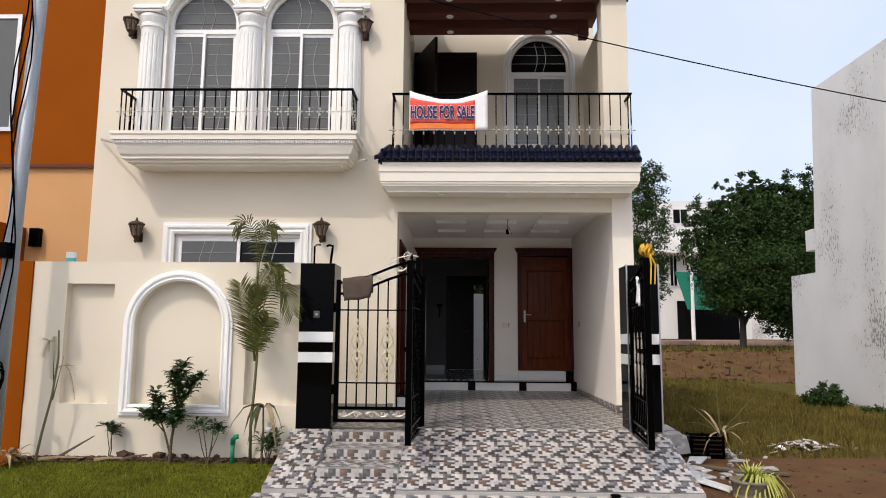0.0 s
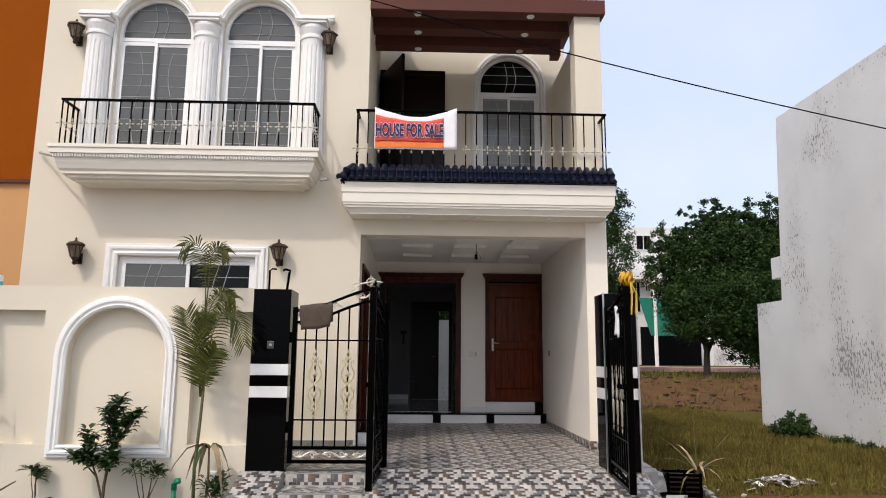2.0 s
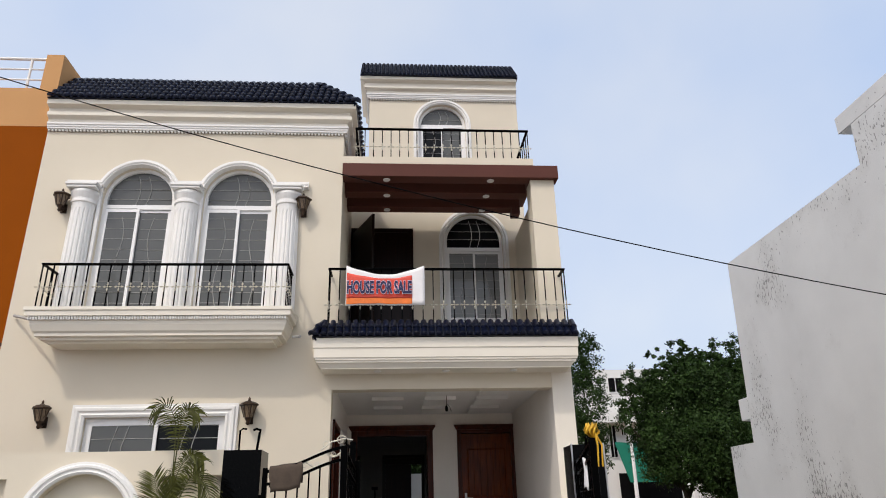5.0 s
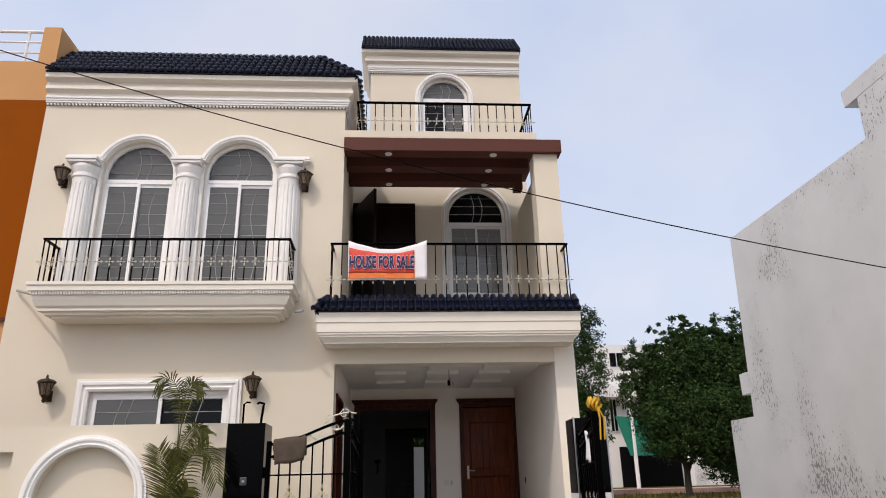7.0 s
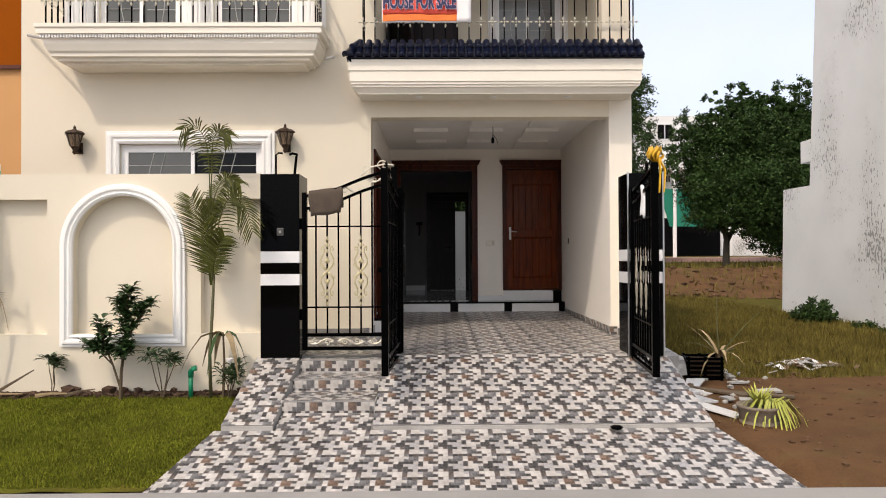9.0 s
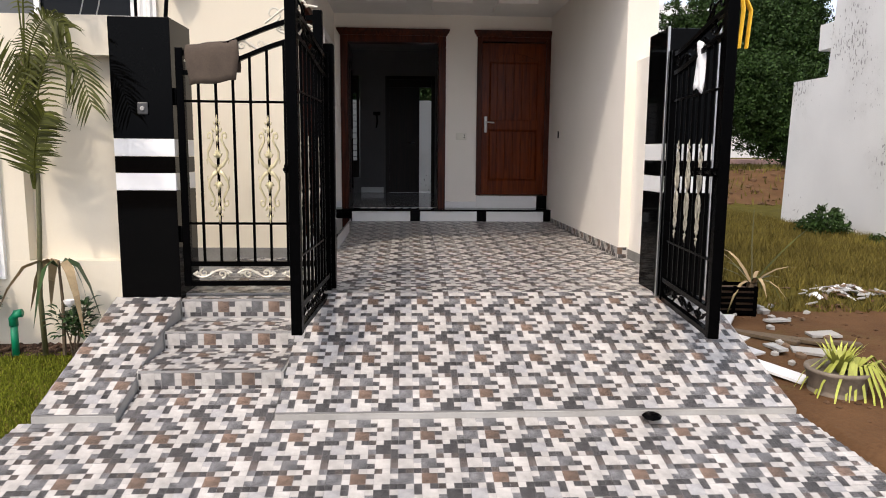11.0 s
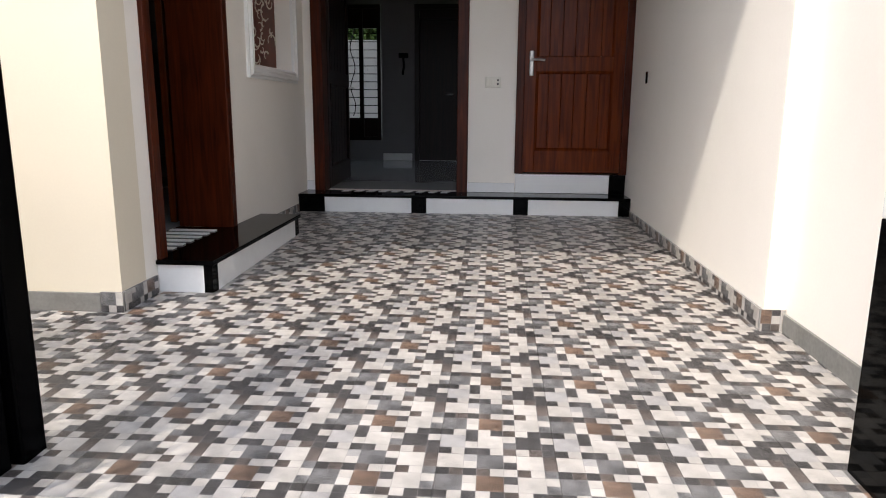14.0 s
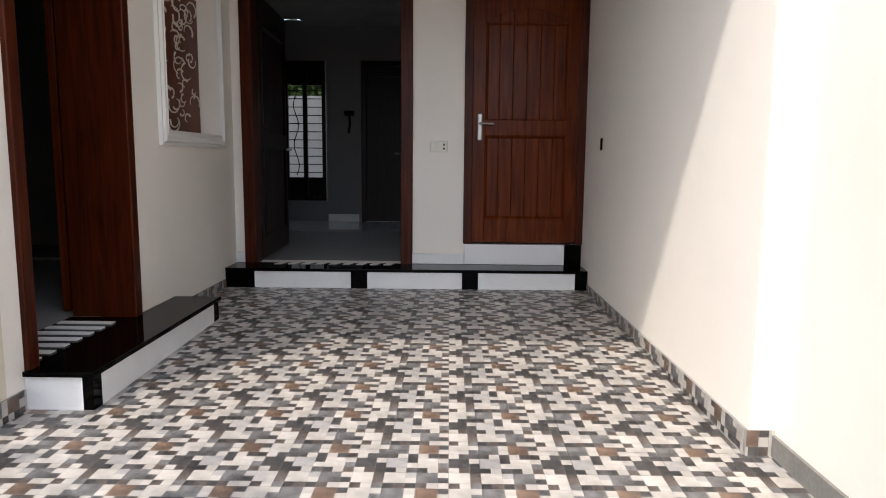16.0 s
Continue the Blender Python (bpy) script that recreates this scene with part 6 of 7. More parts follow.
def feather(pts, length, start, ahead, droop, seed, n=42, w=0.0075):
    """A palm frond: a tapering rib with narrow drooping leaflets on both sides."""
    r = random.Random(seed)
    bm = B()
    P = curve(pts, n)
    tube(bm, P, 0.0075, 5, 0.25)
    for q in range(int(start * n), n + 1):
        f = (q / n - start) / (1 - start)
        t = (P[min(q + 1, n)] - P[max(q - 1, 0)]).normalized()
        side = Vector((t.z, 0, -t.x)).normalized()
        for sg in (-1, 1):
            L = length * (0.45 + 0.55 * math.sin(math.pi * (0.12 + 0.80 * f))) * r.uniform(0.85, 1.12)
            d = (side * sg + t * (ahead + 0.5 * f) + Vector((0, r.uniform(-0.45, 0.25), 0))).normalized()
            wide = d.cross(Vector((0.1, -1, 0.2))).normalized() * w
            row = []
            for u, k in ((0, 0.5), (0.35, 1.0), (0.7, 0.75), (1.0, 0.08)):
                c = P[q] + d * L * u - Vector((0, 0, droop * L * u * u * r.uniform(0.8, 1.2)))
                row.append((bm.verts.new(c - wide * k), bm.verts.new(c + wide * k)))
            for a, b in zip(row, row[1:]):
                bm.faces.new((a[0], a[1], b[1], b[0]))
    return bm


for k, (pts, L, start, ahead, dr) in enumerate((
        ([(0.0, 0, 1.08), (-0.03, -0.02, 1.35), (-0.09, -0.05, 1.65), (-0.16, -0.08, 1.92)], 0.27, 0.14, 0.65, 0.10),
        ([(0.01, 0, 1.08), (0.05, -0.03, 1.4), (0.11, -0.06, 1.72), (0.22, -0.08, 1.93), (0.36, -0.10, 1.83), (0.44, -0.12, 1.60)], 0.21, 0.15, 0.5, 0.45),
        ([(0.0, 0, 1.10), (0.0, 0.02, 1.5), (-0.01, 0.02, 1.9), (-0.02, 0.0, 2.3), (-0.05, -0.02, 2.5), (-0.14, -0.04, 2.62), (-0.25, -0.06, 2.58)], 0.20, 0.52, 0.45, 0.55),
        ([(0.0, 0, 1.9), (0.01, 0.01, 2.2), (0.03, -0.02, 2.46), (0.10, -0.03, 2.58), (0.20, -0.04, 2.53)], 0.18, 0.25, 0.45, 0.60),
        ([(0.01, 0, 1.10), (0.06, -0.08, 1.3), (0.13, -0.14, 1.47), (0.19, -0.18, 1.55)], 0.20, 0.15, 0.5, 0.25),
        ([(0.0, 0.02, 1.10), (-0.05, 0.06, 1.4), (-0.06, 0.09, 1.7), (0.0, 0.10, 1.88)], 0.20, 0.2, 0.7, 0.15),
        ([(0.0, 0, 1.75), (0.06, -0.02, 1.98), (0.17, -0.04, 2.12), (0.30, -0.06, 2.06)], 0.18, 0.2, 0.3, 0.7))):
    part("frond", feather(pts, L, start, ahead, dr, 40 + k), PALM, palm)

palm2 = thing("palm", (-4.66, 8.2, -0.07), "thin half-dry young palm leaning by the wall", "palm")
part("trunk", tube(B(), [(0, 0, 0), (0.05, 0, 0.3), (0.13, 0, 0.7), (0.17, 0, 1.1), (0.15, 0, 1.4)], 0.016, 7, 0.5), GSTEM, palm2)
for a, L, rise, dr, z, wd in ((2.9, 0.5, 1.1, 1.1, 1.2, 0.16), (0.2, 0.55, 1.0, 1.4, 0.95, 0.15), (2.6, 0.7, 1.45, 0.15, 0.75, 0.10), (0.5, 0.6, 1.4, 0.2, 0.65, 0.10)):
    bm = B()
    frond(bm, (0.14, 0, z), a, L, rise, dr, wd, 18)
    part("frond", bm, DRYLEAF if dr > 1 else PALM, palm2, "dry frond" if dr > 1 else "")


def branched_shrub(at, stems, label, seed):
    """A shrub of given branches, leafy along their outer ends."""
    r = random.Random(seed)
    p = thing("shrub", at, label, "plant")
    lb = B()
    for pts, rad, leaves, lo in stems:
        pts = [Vector(q) for q in pts]
        part("stem", tube(B(), pts, rad, 6, 0.45), STEM, p)
        for k in range(int(leaves * 2.1)):
            f = r.uniform(lo, 1.0) * (len(pts) - 1)
            i = min(len(pts) - 2, int(f))
            b = r.uniform(0, 6.28)
            d = Vector((math.cos(b), math.sin(b), r.uniform(-0.1, 1.0)))
            leaf(lb, pts[i].lerp(pts[i + 1], f - i) + d * r.uniform(0.0, 0.05), d, 0.085 * r.uniform(0.7, 1.2), 0.056 * r.uniform(0.8, 1.2))
    part("foliage", lb, LEAF, p)
    return p


branched_shrub((-3.20, 8.2, -0.07), [
    ([(0, 0, -0.03), (0.01, 0, 0.25), (0.05, 0, 0.55), (0.06, 0, 0.82), (0.09, 0, 1.06)], 0.018, 110, 0.42),
    ([(0.05, 0, 0.52), (0.14, -0.03, 0.68), (0.24, -0.04, 0.84), (0.31, -0.03, 0.92)], 0.009, 65, 0.25),
    ([(0.0, 0, 0.10), (-0.06, -0.02, 0.32), (-0.14, -0.03, 0.52), (-0.19, 0, 0.74)], 0.013, 70, 0.45),
    ([(-0.06, -0.02, 0.32), (-0.18, -0.05, 0.46), (-0.30, -0.05, 0.52)], 0.008, 45, 0.4),
    ([(0.01, 0, 0.22), (0.05, -0.06, 0.40), (0.12, -0.08, 0.52)], 0.008, 45, 0.4),
    ([(0.05, 0, 0.6), (0.0, 0.05, 0.78), (-0.02, 0.03, 0.95)], 0.007, 40, 0.4)], "dark green leafy shrub in the soil bed", 13)
shrub((-3.89, 8.25, -0.07), 0.42, 0.12, 3, 60, 0.11, 0.035, "small leafy sapling in the soil bed", 4, lo=0.78)
shrub((-2.80, 8.22, -0.07), 0.45, 0.20, 5, 110, 0.11, 0.034, "small spreading green plant in the soil bed", 5, lo=0.72)
fl_ = shrub((-2.15, 8.2, -0.07), 0.34, 0.14, 5, 130, 0.08, 0.04, "low green plant with a white flower", 6)
part("flower", lathe(B(), [(0.004, 0.33), (0.03, 0.36), (0.035, 0.38), (0.01, 0.37)], 7, (0.02, -0.05, 0)), PINKFLOWER, fl_)
wilt = thing("wilted_plant", (-2.215, 8.22, -0.07), "wilted plant with drooping dry leaves", "plant")
part("stem", tube(B(), [(0, 0, 0), (0.01, 0, 0.35), (0.0, 0, 0.62)], 0.014, 6, 0.6), STEM, wilt)
for k, (a, L, dr) in enumerate(((0.2, 0.24, 1.5), (2.9, 0.22, 1.4), (3.4, 0.42, 0.9), (0.5, 0.18, 1.8), (2.2, 0.2, 1.6), (5.5, 0.26, 1.7), (4.2, 0.24, 1.6))):
    bm = B()
    pts = [Vector((math.cos(a) * L * f, math.sin(a) * L * f * 0.6, 0.58 + 0.10 * math.sin(f * 3) - dr * L * f * f)) for f in (0, 0.25, 0.5, 0.75, 1.0)]
    for p0, p1, w0, w1 in zip(pts, pts[1:], (0.01, 0.05, 0.06, 0.04), (0.05, 0.06, 0.04, 0.004)):
        s = Vector((-math.sin(a), math.cos(a), 0.4)).normalized()
        bm.faces.new([bm.verts.new(v) for v in (p0 - s * w0 / 2, p0 + s * w0 / 2, p1 + s * w1 / 2, p1 - s * w1 / 2)])
    part("leaf", bm, DRYLEAF if k % 3 else LEAF, wilt)
dry = thing("dry_leaf_clump", (-4.86, 8.1, -0.09), "heap of dry brown leaves by the wall", "plant debris")
r = random.Random(8)
for k in range(22):
    bm = B()
    a = r.uniform(0, 6.28)
    leaf(bm, (r.uniform(-0.12, 0.12), r.uniform(-0.08, 0.08), r.uniform(0.02, 0.12)), (math.cos(a), math.sin(a), r.uniform(-0.2, 0.9)), r.uniform(0.12, 0.26), 0.05, 0.5)
    part("leaf", bm, DRYLEAF, dry)
for k, (x, L, up_) in enumerate(((-4.4, 0.5, 0.02), (-4.25, 0.42, 0.25), (-3.85, 0.35, 0.02), (-3.6, 0.3, 0.06))):
    dl = thing("dry_frond", (x, 8.22, -0.06), "fallen dry strip of leaf on the soil", "plant debris")
    part("strip", tube(B(), [(-L / 2, 0, 0.01), (0, -0.03, 0.03 + up_ * 0.4), (L / 2, 0, 0.01 + up_)], 0.02, 5, 0.3, 0.35), STEM if k % 2 else DRYLEAF, dl)
GREENPIPE = material("green_plastic_pipe", (0.0, 0.22, 0.10), 0.35, vary=0.1, bump=0)
gp = thing("water_pipe", (-2.535, 8.24, -0.08), "short green plastic water pipe with an elbow", "pipe")
part("riser", lathe(B(), [(0.022, 0), (0.022, 0.22)], 12), GREENPIPE, gp, smooth=True)
part("elbow", tube(B(), [(0, 0, 0.20), (0.0, 0, 0.25), (0.02, 0, 0.28), (0.055, 0, 0.285)], 0.028, 10), GREENPIPE, gp, smooth=True)

# ---- clutter on the plot ----
cr = thing("plastic_crate", (3.25, 10.3, height(3.25, 10.3)), "black slatted plastic crate full of rubbish", "crate", rz=-8)
for s in (-1, 1):
    for i in range(5):
        part("slat", box(B(), -0.22, 0.22, s * 0.15 - 0.008, s * 0.15 + 0.008, 0.02 + i * 0.058, 0.055 + i * 0.058, 0.003), IRON, cr)
        part("slat", box(B(), s * 0.22 - 0.008, s * 0.22 + 0.008, -0.14, 0.14, 0.02 + i * 0.058, 0.055 + i * 0.058, 0.003), IRON, cr)
    for t2 in (-1, 0, 1):
        part("upright", box(B(), t2 * 0.20 - 0.015, t2 * 0.20 + 0.015, s * 0.15 - 0.014, s * 0.15 + 0.014, 0, 0.30, 0.003), IRON, cr)
part("bottom", box(B(), -0.21, 0.21, -0.14, 0.14, 0.0, 0.02), IRON, cr)
part("rubbish", box(B(), -0.20, 0.20, -0.13, 0.13, 0.022, 0.26, 0.04), SOIL, cr)


def rock(bm, c, s, r):
    vs = [bm.verts.new(Vector(c) + Vector((math.cos(a) * math.cos(b), math.sin(a) * math.cos(b), 0.6 * math.sin(b))) * s * r.uniform(0.7, 1.2)) for b in (-0.7, 0.5) for a in [k * 1.257 + b for k in range(5)]]
    top = bm.verts.new(Vector(c) + Vector((0, 0, 0.6 * s)))
    for k in range(5):
        j = (k + 1) % 5
        bm.faces.new((vs[k], vs[j], vs[5 + j], vs[5 + k]))
        bm.faces.new((vs[5 + k], vs[5 + j], top))
    bm.faces.new(vs[4::-1])


CLOD_STONE = material("brown_rubble", (0.16, 0.11, 0.075), 0.95, vary=0.3, scale=20, spec=0.1)
SACK = material("grey_sack", (0.36, 0.36, 0.35), 0.9, vary=0.3, scale=8, bump=0.8, dist=0.02)
r = random.Random(21)
sk_ = thing("cement_bag", (2.85, 10.35, height(2.85, 10.35)), "crumpled grey cement bag", "bag")
bm = B()
for k in range(5):
    rock(bm, (r.uniform(-0.15, 0.15), r.uniform(-0.1, 0.1), 0.10 + 0.05 * k), 0.20, r)
part("bag", bm, SACK, sk_)
for k in range(14):
    x, y = r.uniform(2.5, 3.9), r.uniform(9.2, 10.9)
    rk = thing("rubble_stone", (x, y, height(x, y)), "small broken rubble stone on the earth", "stone", "rubble stones")
    bm = B()
    rock(bm, (0, 0, 0.02), r.uniform(0.03, 0.08), r)
    part("stone", bm, CONCRETE, rk)
ag = thing("dried_agave", (3.45, 10.25, height(3.45, 10.25)), "drying agave with long drooping pale leaves", "plant")
for k in range(15):
    a = k * 0.9
    L, dr = r.uniform(0.35, 0.7), r.uniform(0.2, 1.5)
    bm = B()
    pts = [Vector((math.cos(a) * L * 0.8 * f, math.sin(a) * L * 0.8 * f, 0.30 + 0.75 * L * f * (1 if k % 3 else 1.4) - dr * L * f * f)) for f in (0, 0.25, 0.5, 0.75, 1.0)]
    s = Vector((-math.sin(a), math.cos(a), 0))
    for p0, p1, w0, w1 in zip(pts, pts[1:], (0.03, 0.04, 0.035, 0.025), (0.04, 0.035, 0.025, 0.002)):
        bm.faces.new([bm.verts.new(v) for v in (p0 - s * w0 / 2, p0 + s * w0 / 2, p1 + s * w1 / 2, p1 - s * w1 / 2)])
    part("leaf", bm, DRYLEAF if k % 2 else PALM, ag)
part("stem", tube(B(), [(0, 0, 0), (0, 0, 0.32)], 0.05, 8), STEM, ag)
part("stalk", tube(B(), [(0, 0, 0.3), (-0.03, 0, 0.7), (-0.02, 0.02, 1.05)], 0.010, 5, 0.4), GSTEM, ag)
for i, (x, y, w, l, rz, tilt) in enumerate(((2.62, 8.45, 0.20, 0.62, 38, 6), (2.62, 9.0, 0.26, 0.5, 30, 4), (2.72, 9.5, 0.18, 0.6, 45, 5))):
    sl_ = thing("marble_offcut", (x, y, height(x, y) + 0.02), "white marble offcut lying beside the ramp", "slab", "marble offcuts", rz=rz)
    part("slab", box(B(), -w / 2, w / 2, -l / 2, l / 2, 0, 0.022, 0.003), MARBLE, sl_).rotation_euler = (radians(tilt), radians(3), 0)
for k in range(6):
    x, y = r.uniform(2.75, 3.7), r.uniform(8.7, 10.1)
    sl_ = thing("marble_offcut", (x, y, height(x, y) + 0.015), "broken pale slab offcut lying on the earth", "slab", "marble offcuts", rz=r.uniform(0, 180))
    w, l = r.uniform(0.10, 0.22), r.uniform(0.18, 0.42)
    part("slab", prism(B(), [(-w / 2, -l / 2, 0), (w / 2, -l * 0.4, 0), (w * 0.42, l / 2, 0), (-w * 0.3, l * 0.42, 0)], (0, 0, 0.02)), (CONCRETE, SACK, MARBLE)[k % 3], sl_).rotation_euler = (radians(r.uniform(-8, 8)), radians(r.uniform(-8, 8)), 0)
for k in range(22):
    x, y = r.uniform(2.55, 4.2), r.uniform(8.3, 10.8)
    rk = thing("rubble_stone", (x, y, height(x, y)), "small broken rubble stone on the earth", "stone", "rubble stones")
    bm = B()
    rock(bm, (0, 0, 0.015), r.uniform(0.02, 0.06), r)
    part("stone", bm, (CONCRETE, CLOD_STONE)[k % 2], rk)
for i in range(3):
    pk = thing("timber_plank", (3.05 + 0.2 * i, 9.35 - 0.1 * i, height(3.05 + 0.2 * i, 9.35) + 0.01), "weathered timber plank on the earth", "plank", "timber planks", rz=40 + 14 * i)
    part("board", box(B(), -0.045, 0.045, -0.34, 0.34, 0, 0.03, 0.005), STEM, pk)
POTCLAY = material("weathered_clay", (0.19, 0.155, 0.12), 0.9, vary=0.3, scale=12, fine=60, bump=0.5, dirt=(0.09, 0.065, 0.04), dirt_amount=0.7)
pot = thing("clay_pot", (2.9, 8.02, height(2.9, 8.02) - 0.13), "low grey clay pot sunk in the earth", "pot")
part("pot", lathe(B(), [(0.15, 0.0), (0.17, 0.10), (0.178, 0.15), (0.17, 0.155), (0.175, 0.17), (0.195, 0.27), (0.205, 0.28), (0.205, 0.30), (0.18, 0.30), (0.165, 0.26), (0.02, 0.26)], 24), POTCLAY, pot, smooth=True)
pp = thing("potted_palm", (2.9, 8.02, height(2.9, 8.02) + 0.13), "yellow-green drooping fan plant in the clay pot", "plant")
for k in range(80):
    a = k * 2.4
    up_ = k < 34
    L = r.uniform(0.2, 0.3) if up_ else r.uniform(0.3, 0.5)
    bm = B()
    dr = r.uniform(0.2, 0.6) if up_ else r.uniform(1.1, 1.7)
    pts = [Vector((math.cos(a) * L * f * (0.55 if up_ else 0.9) + (0 if up_ else 0.1), math.sin(a) * L * f * (0.55 if up_ else 0.8), (0.95 if up_ else 0.55) * L * f + (0 if up_ else 0.1 * math.sin(3 * f)) - dr * L * f * f * (0.6 if up_ else 1))) for f in (0, 0.4, 0.75, 1.0)]
    s = Vector((-math.sin(a), math.cos(a), 0))
    for p0, p1, w0, w1 in zip(pts, pts[1:], (0.008, 0.022, 0.016), (0.022, 0.016, 0.001)):
        bm.faces.new([bm.verts.new(v) for v in (p0 - s * w0 / 2, p0 + s * w0 / 2, p1 + s * w1 / 2, p1 - s * w1 / 2)])
    part("leaf", bm, YLEAF, pp)
pile = thing("rubble_heap", (5.0, 11.1, height(5.0, 11.1)), "low heap of broken tiles and plaster", "rubble")
for k in range(64):
    bm = B()
    a, d = r.uniform(0, 6.28), abs(r.gauss(0, 0.26))
    box(bm, -0.055, 0.055, -0.03, 0.03, -0.006, 0.006)
    o = part("fragment", bm, (MARBLE, CONCRETE, CLOD_STONE, SACK, CONCRETE, CLOD_STONE)[k % 6], pile)
    o.matrix_basis = pose(1.5 * d * math.cos(a), d * math.sin(a), max(0.012, 0.09 - 0.2 * d + r.uniform(-0.02, 0.02)), r.uniform(-25, 25), r.uniform(-25, 25), r.uniform(0, 180))
CLOD = material("earth_clod", (0.10, 0.058, 0.034), 0.95, spec=0.08, vary=0.3, scale=20, island=0.35)
bm = B()
for k in range(700):
    x, y = r.uniform(2.5, 9.0), 6.7 + 7 * r.random() ** 1.5
    if x < 2.6 + 0.2 * (8 - y) and y < 8:
        continue
    rock(bm, (x, y, height(x, y)), r.uniform(0.01, 0.035), r)
tagged(part("earth_clods", bm, CLOD), "scattered clods and chips on the bare earth", "clods", "", "stuff")


# ---- trees and bushes ----
BARK = material("bark", (0.035, 0.028, 0.02), 0.9, vary=0.3, scale=6, bump=0.6, dist=0.02)
TREELEAF = material("tree_leaf", (0.026, 0.052, 0.012), 0.6, vary=0.45, scale=0.8, fine=6, bump=0, island=0.5, spec=0.15)


def tree(name, at, blobs, trunks, n, size, label, seed, category="tree"):
    r = np.random.default_rng(seed)
    t = thing(name, at, label, category)
    for pts, rad in trunks:
        part("trunk", tube(B(), pts, rad, 8, 0.35), BARK, t)
    vs, fs = [], []
    tot = sum(b[3] * b[3] * b[4] for b in blobs)
    for cx, cy, cz, rx, rz in blobs:
        m = int(n * rx * rx * rz / tot)
        k = max(6, m // 45)
        cents = []
        for _ in range(k):
            v = r.normal(size=3)
            v /= np.linalg.norm(v)
            cents.append(np.array((cx, cy, cz)) + v * np.array((rx, rx, rz)) * r.uniform(0.55, 1.05))
        for _ in range(m):
            c = cents[r.integers(k)] + r.normal(size=3) * np.array((0.16, 0.16, 0.14)) * rx
            a, b = r.normal(size=3), r.normal(size=3)
            a /= np.linalg.norm(a)
            b -= a * a.dot(b)
            b /= np.linalg.norm(b)
            s = size * r.uniform(0.6, 1.3)
            i = len(vs)
            vs += [tuple(c - a * s), tuple(c + b * s * 0.42), tuple(c + a * s), tuple(c - b * s * 0.42)]
            fs.append((i, i + 1, i + 2, i + 3))
    me = bpy.data.meshes.new("crown")
    me.from_pydata(vs, [], fs)
    me.materials.append(TREELEAF)
    o = new("crown", me)
    o.parent = t
    return t


tree("tree", (0.2, 22.5, -0.3), [(0, 0, 3.0, 1.5, 1.0), (1.6, 0.2, 3.3, 1.3, 1.1), (-1.8, 0, 3.2, 1.4, 1.0), (-3.2, 0.2, 2.9, 1.2, 0.9), (0.4, 0.4, 4.2, 1.3, 0.9), (-1.6, 0.5, 4.1, 1.2, 0.8)], [([(0, 0, 0), (0.1, 0, 1.6), (0.3, 0.1, 3.4)], 0.11), ([(0.05, 0, 1.2), (-1.0, 0, 2.3), (-1.9, 0, 3.2)], 0.06)], 60000, 0.085, "green tree behind the back yard wall", 12)
rr = random.Random(4)
bl = [(-2.4, 0, 3.4, 1.3, 1.5), (-1.4, 0.3, 5.0, 1.4, 1.5), (0.2, 0, 5.6, 1.5, 1.4), (1.6, 0, 5.3, 1.5, 1.6), (2.9, 0.3, 5.2, 1.4, 1.7), (3.9, 0, 4.4, 1.4, 1.8), (-0.8, -0.5, 3.2, 1.6, 1.6), (0.9, -0.6, 3.3, 1.7, 1.7), (2.6, -0.5, 3.0, 1.6, 1.6), (-1.9, 0.2, 6.0, 0.8, 0.9), (1.0, 0.2, 6.6, 0.9, 0.8), (2.6, 0.2, 6.5, 0.8, 0.9), (-0.4, 0, 6.7, 0.6, 0.8), (3.9, 0.2, 6.2, 0.8, 0.9), (0.2, -0.8, 2.0, 1.2, 0.8), (2.2, -0.8, 1.9, 1.2, 0.8), (3.9, -0.4, 2.6, 1.3, 1.4)]
for k in range(16):
    a = math.pi * (0.05 + 0.9 * k / 15)
    bl.append((0.8 + 3.6 * math.cos(a) * rr.uniform(0.9, 1.15), 0, 4.2 + 3.1 * math.sin(a) * rr.uniform(0.9, 1.15), rr.uniform(0.35, 0.6), rr.uniform(0.5, 0.9)))
bl = [(0.72 * x + 0.75, y, z, 0.80 * rx, rz * 0.9) for x, y, z, rx, rz in bl]
bl += [(-1.75, 0, 6.2, 0.5, 0.7), (-2.0, 0, 5.4, 0.6, 0.7), (-2.0, 0, 4.4, 0.6, 0.8), (2.8, -0.3, 1.6, 0.9, 0.9), (3.7, -0.3, 1.5, 0.8, 0.9), (1.7, -0.5, 1.5, 0.7, 0.6), (-0.6, 0, 7.1, 0.32, 0.7), (0.9, 0, 7.4, 0.38, 0.8), (2.3, 0, 7.3, 0.4, 0.8), (3.4, 0, 7.4, 0.5, 0.9), (3.7, 0, 6.4, 0.7, 1.0), (3.9, 0, 5.0, 0.8, 1.2)]
bl += [(1.5, -0.4, 1.15, 0.7, 0.5), (2.5, -0.4, 0.95, 0.8, 0.6), (3.5, -0.4, 0.9, 0.8, 0.6), (-1.0, -0.2, 2.2, 0.8, 0.6)]
tree("tree", (12.35, 31, 0.75), bl, [([(0, 0, -0.1), (0.05, 0, 1.2), (-0.2, 0, 2.6), (-0.8, 0, 4.4)], 0.17), ([(0.02, 0, 1.0), (0.8, 0, 2.6), (1.6, 0, 4.6)], 0.11), ([(0.0, 0, 1.4), (-1.2, 0, 3.0), (-2.1, 0, 4.2)], 0.08), ([(3.2, 0.2, -0.1), (3.3, 0.2, 1.8), (3.5, 0.2, 4.2)], 0.12)], 150000, 0.074, "tall dense dark green tree on the earth bank", 5)
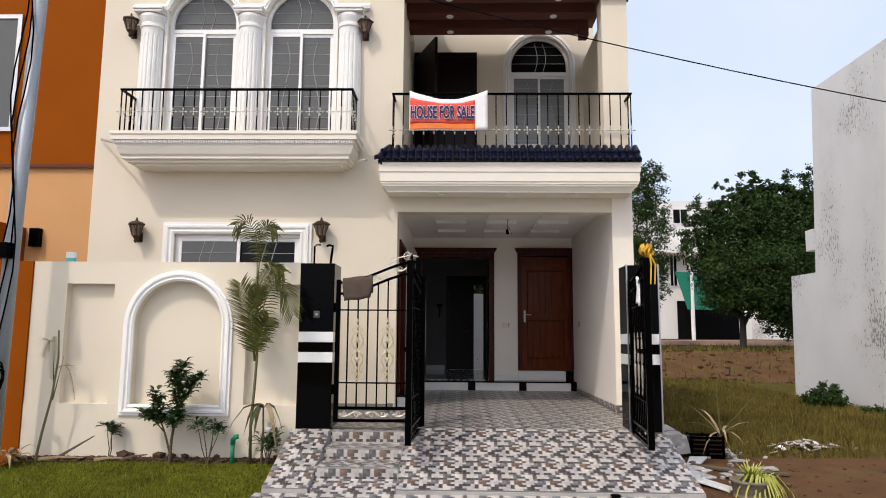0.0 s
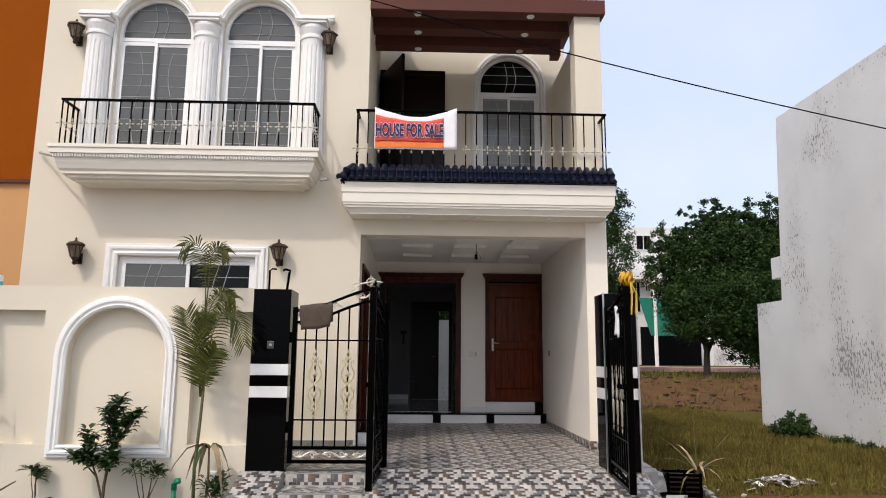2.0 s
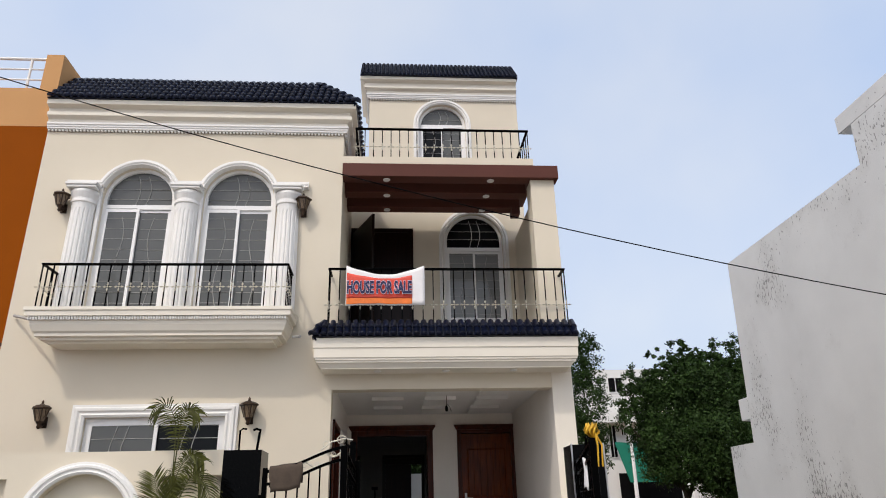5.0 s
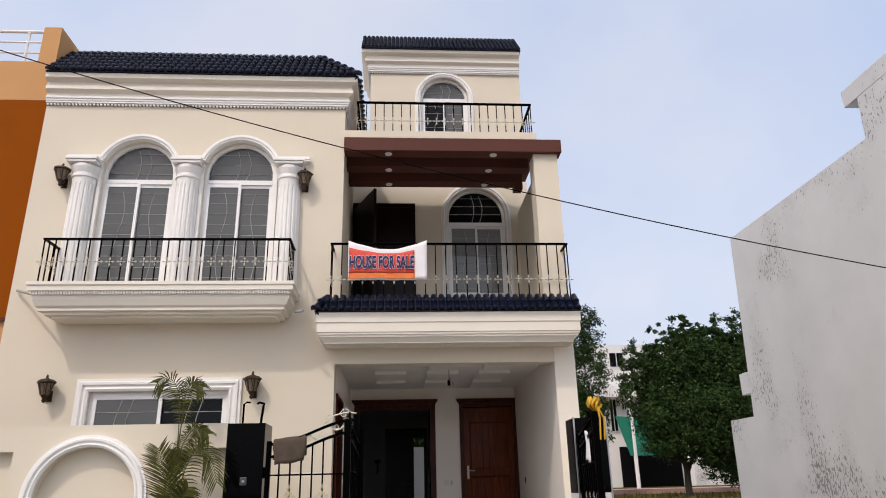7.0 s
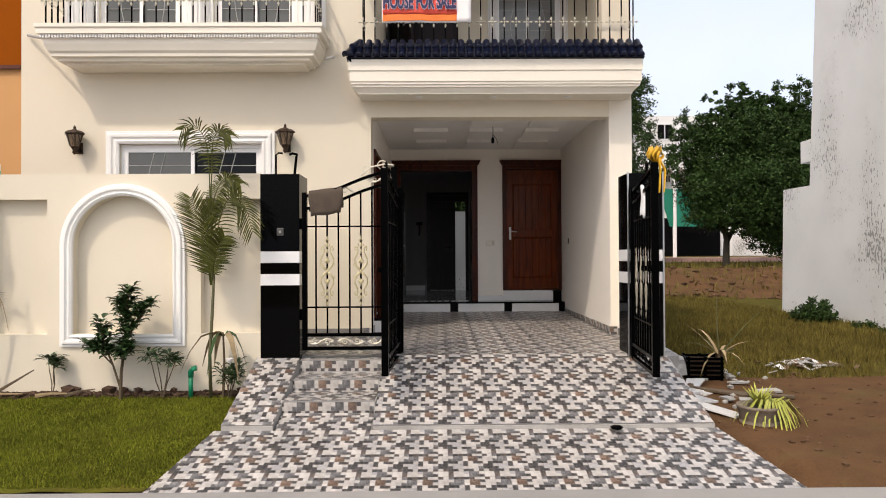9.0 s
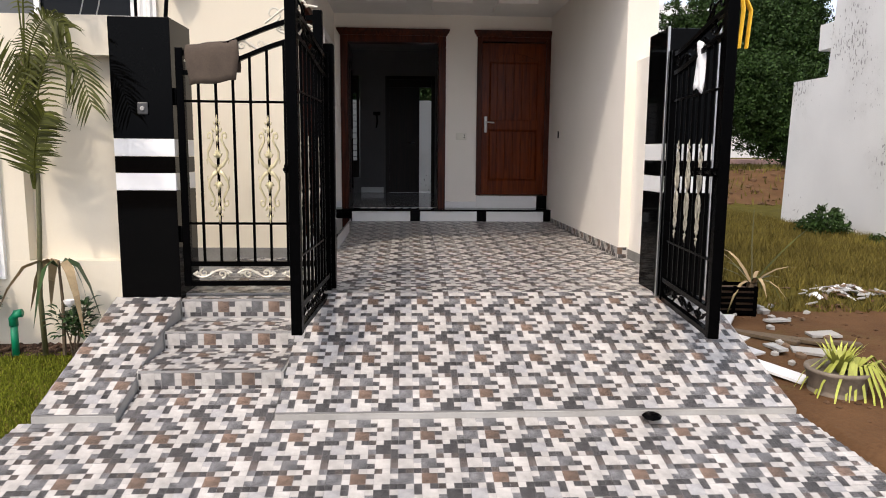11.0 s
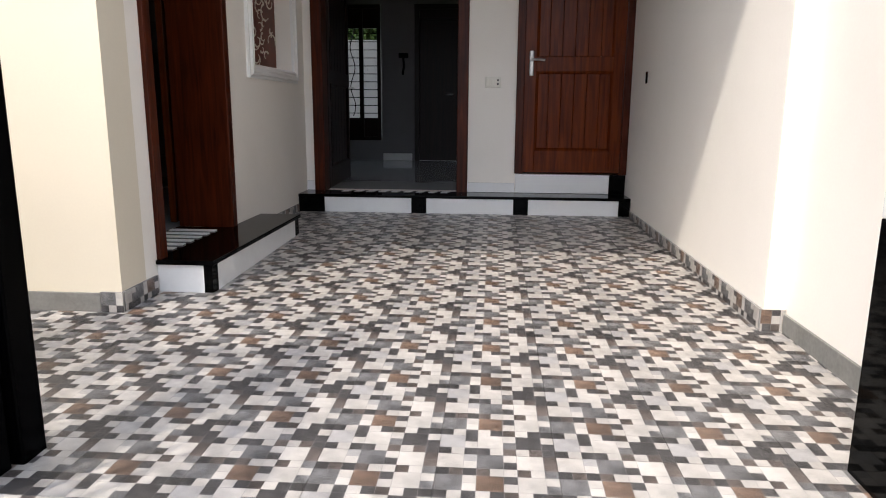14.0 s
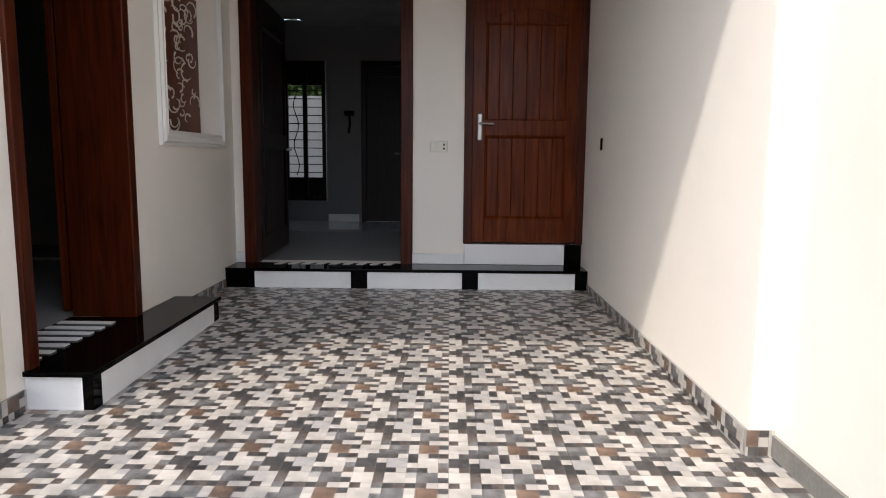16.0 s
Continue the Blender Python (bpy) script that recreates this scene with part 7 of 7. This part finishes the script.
bl = [(0, 0, 4.6, 1.3, 2.2), (-0.6, 0, 6.4, 1.0, 1.3), (0.4, 0, 6.8, 0.8, 1.0), (-1.2, 0.2, 3.4, 1.3, 1.6), (0.3, -0.2, 2.4, 0.8, 1.0)]
bl = [(0.6 * x, y, 1.12 * z, 0.75 * rx, rz) for x, y, z, rx, rz in bl]
tree("tree", (8.6, 31.5, 0.75), bl, [([(-0.4, 0, -0.1), (-0.3, 0, 2.5), (0, 0, 5.0)], 0.13)], 20000, 0.066, "slender green tree beyond the house", 6)
tree("bush", (8.35, 16.8, height(8.35, 16.8)), [(0, 0, 0.22, 0.38, 0.24), (0.22, 0.3, 0.30, 0.26, 0.30), (-0.32, 0.1, 0.16, 0.26, 0.18)], [([(0, 0, -0.02), (0.05, 0, 0.4)], 0.02), ([(0, 0, 0), (0.3, 0.3, 0.5)], 0.015)], 2600, 0.045, "low green bush at the foot of the plaster wall", 7, "bush")
tree("bush", (8.6, 14.6, height(8.6, 14.6)), [(0, 0, 0.06, 0.25, 0.08), (0.0, 0.9, 0.07, 0.25, 0.08), (0.1, -0.7, 0.05, 0.2, 0.07)], [([(0, 0, -0.02), (0.0, 0, 0.2)], 0.015)], 1400, 0.04, "low weeds at the foot of the plaster wall", 8, "weeds")

bm = B()
r = random.Random(31)
for k in range(260):
    x, y = r.uniform(6.5, 22), r.uniform(24.3, 28.2)
    rock(bm, (x, y, height(x, y)), r.uniform(0.04, 0.16), r)
tagged(part("bank_clods", bm, CLOD), "lumps of brown earth on the bank", "clods", "", "stuff")
blades("bank_weeds", 900, lambda q: (lambda x, y: (x, y, height(x, y)))(q.uniform(6, 22), q.uniform(24.2, 28.5)), 0.08, 0.3, 0.03, DRYGRASS, "sparse weeds on the earth bank", 9, 0.8)

# soil lumps at the wall's foot
bm = B()
r = random.Random(77)
for k in range(420):
    x, y = r.uniform(-4.95, -1.97), 8.41 - 0.17 * r.random() ** 1.5
    rock(bm, (x, y, -0.055), r.uniform(0.008, 0.035), r)
for x, sz in ((-3.78, 0.10), (-3.72, 0.07), (-3.40, 0.08), (-3.25, 0.06), (-3.1, 0.05), (-2.75, 0.045), (-2.05, 0.06), (-2.1, 0.04)):
    rock(bm, (x, 8.37, -0.03), sz, r)
tagged(part("bed_clods", bm, SOIL), "lumps of dark soil along the wall's foot", "clods", "", "stuff")
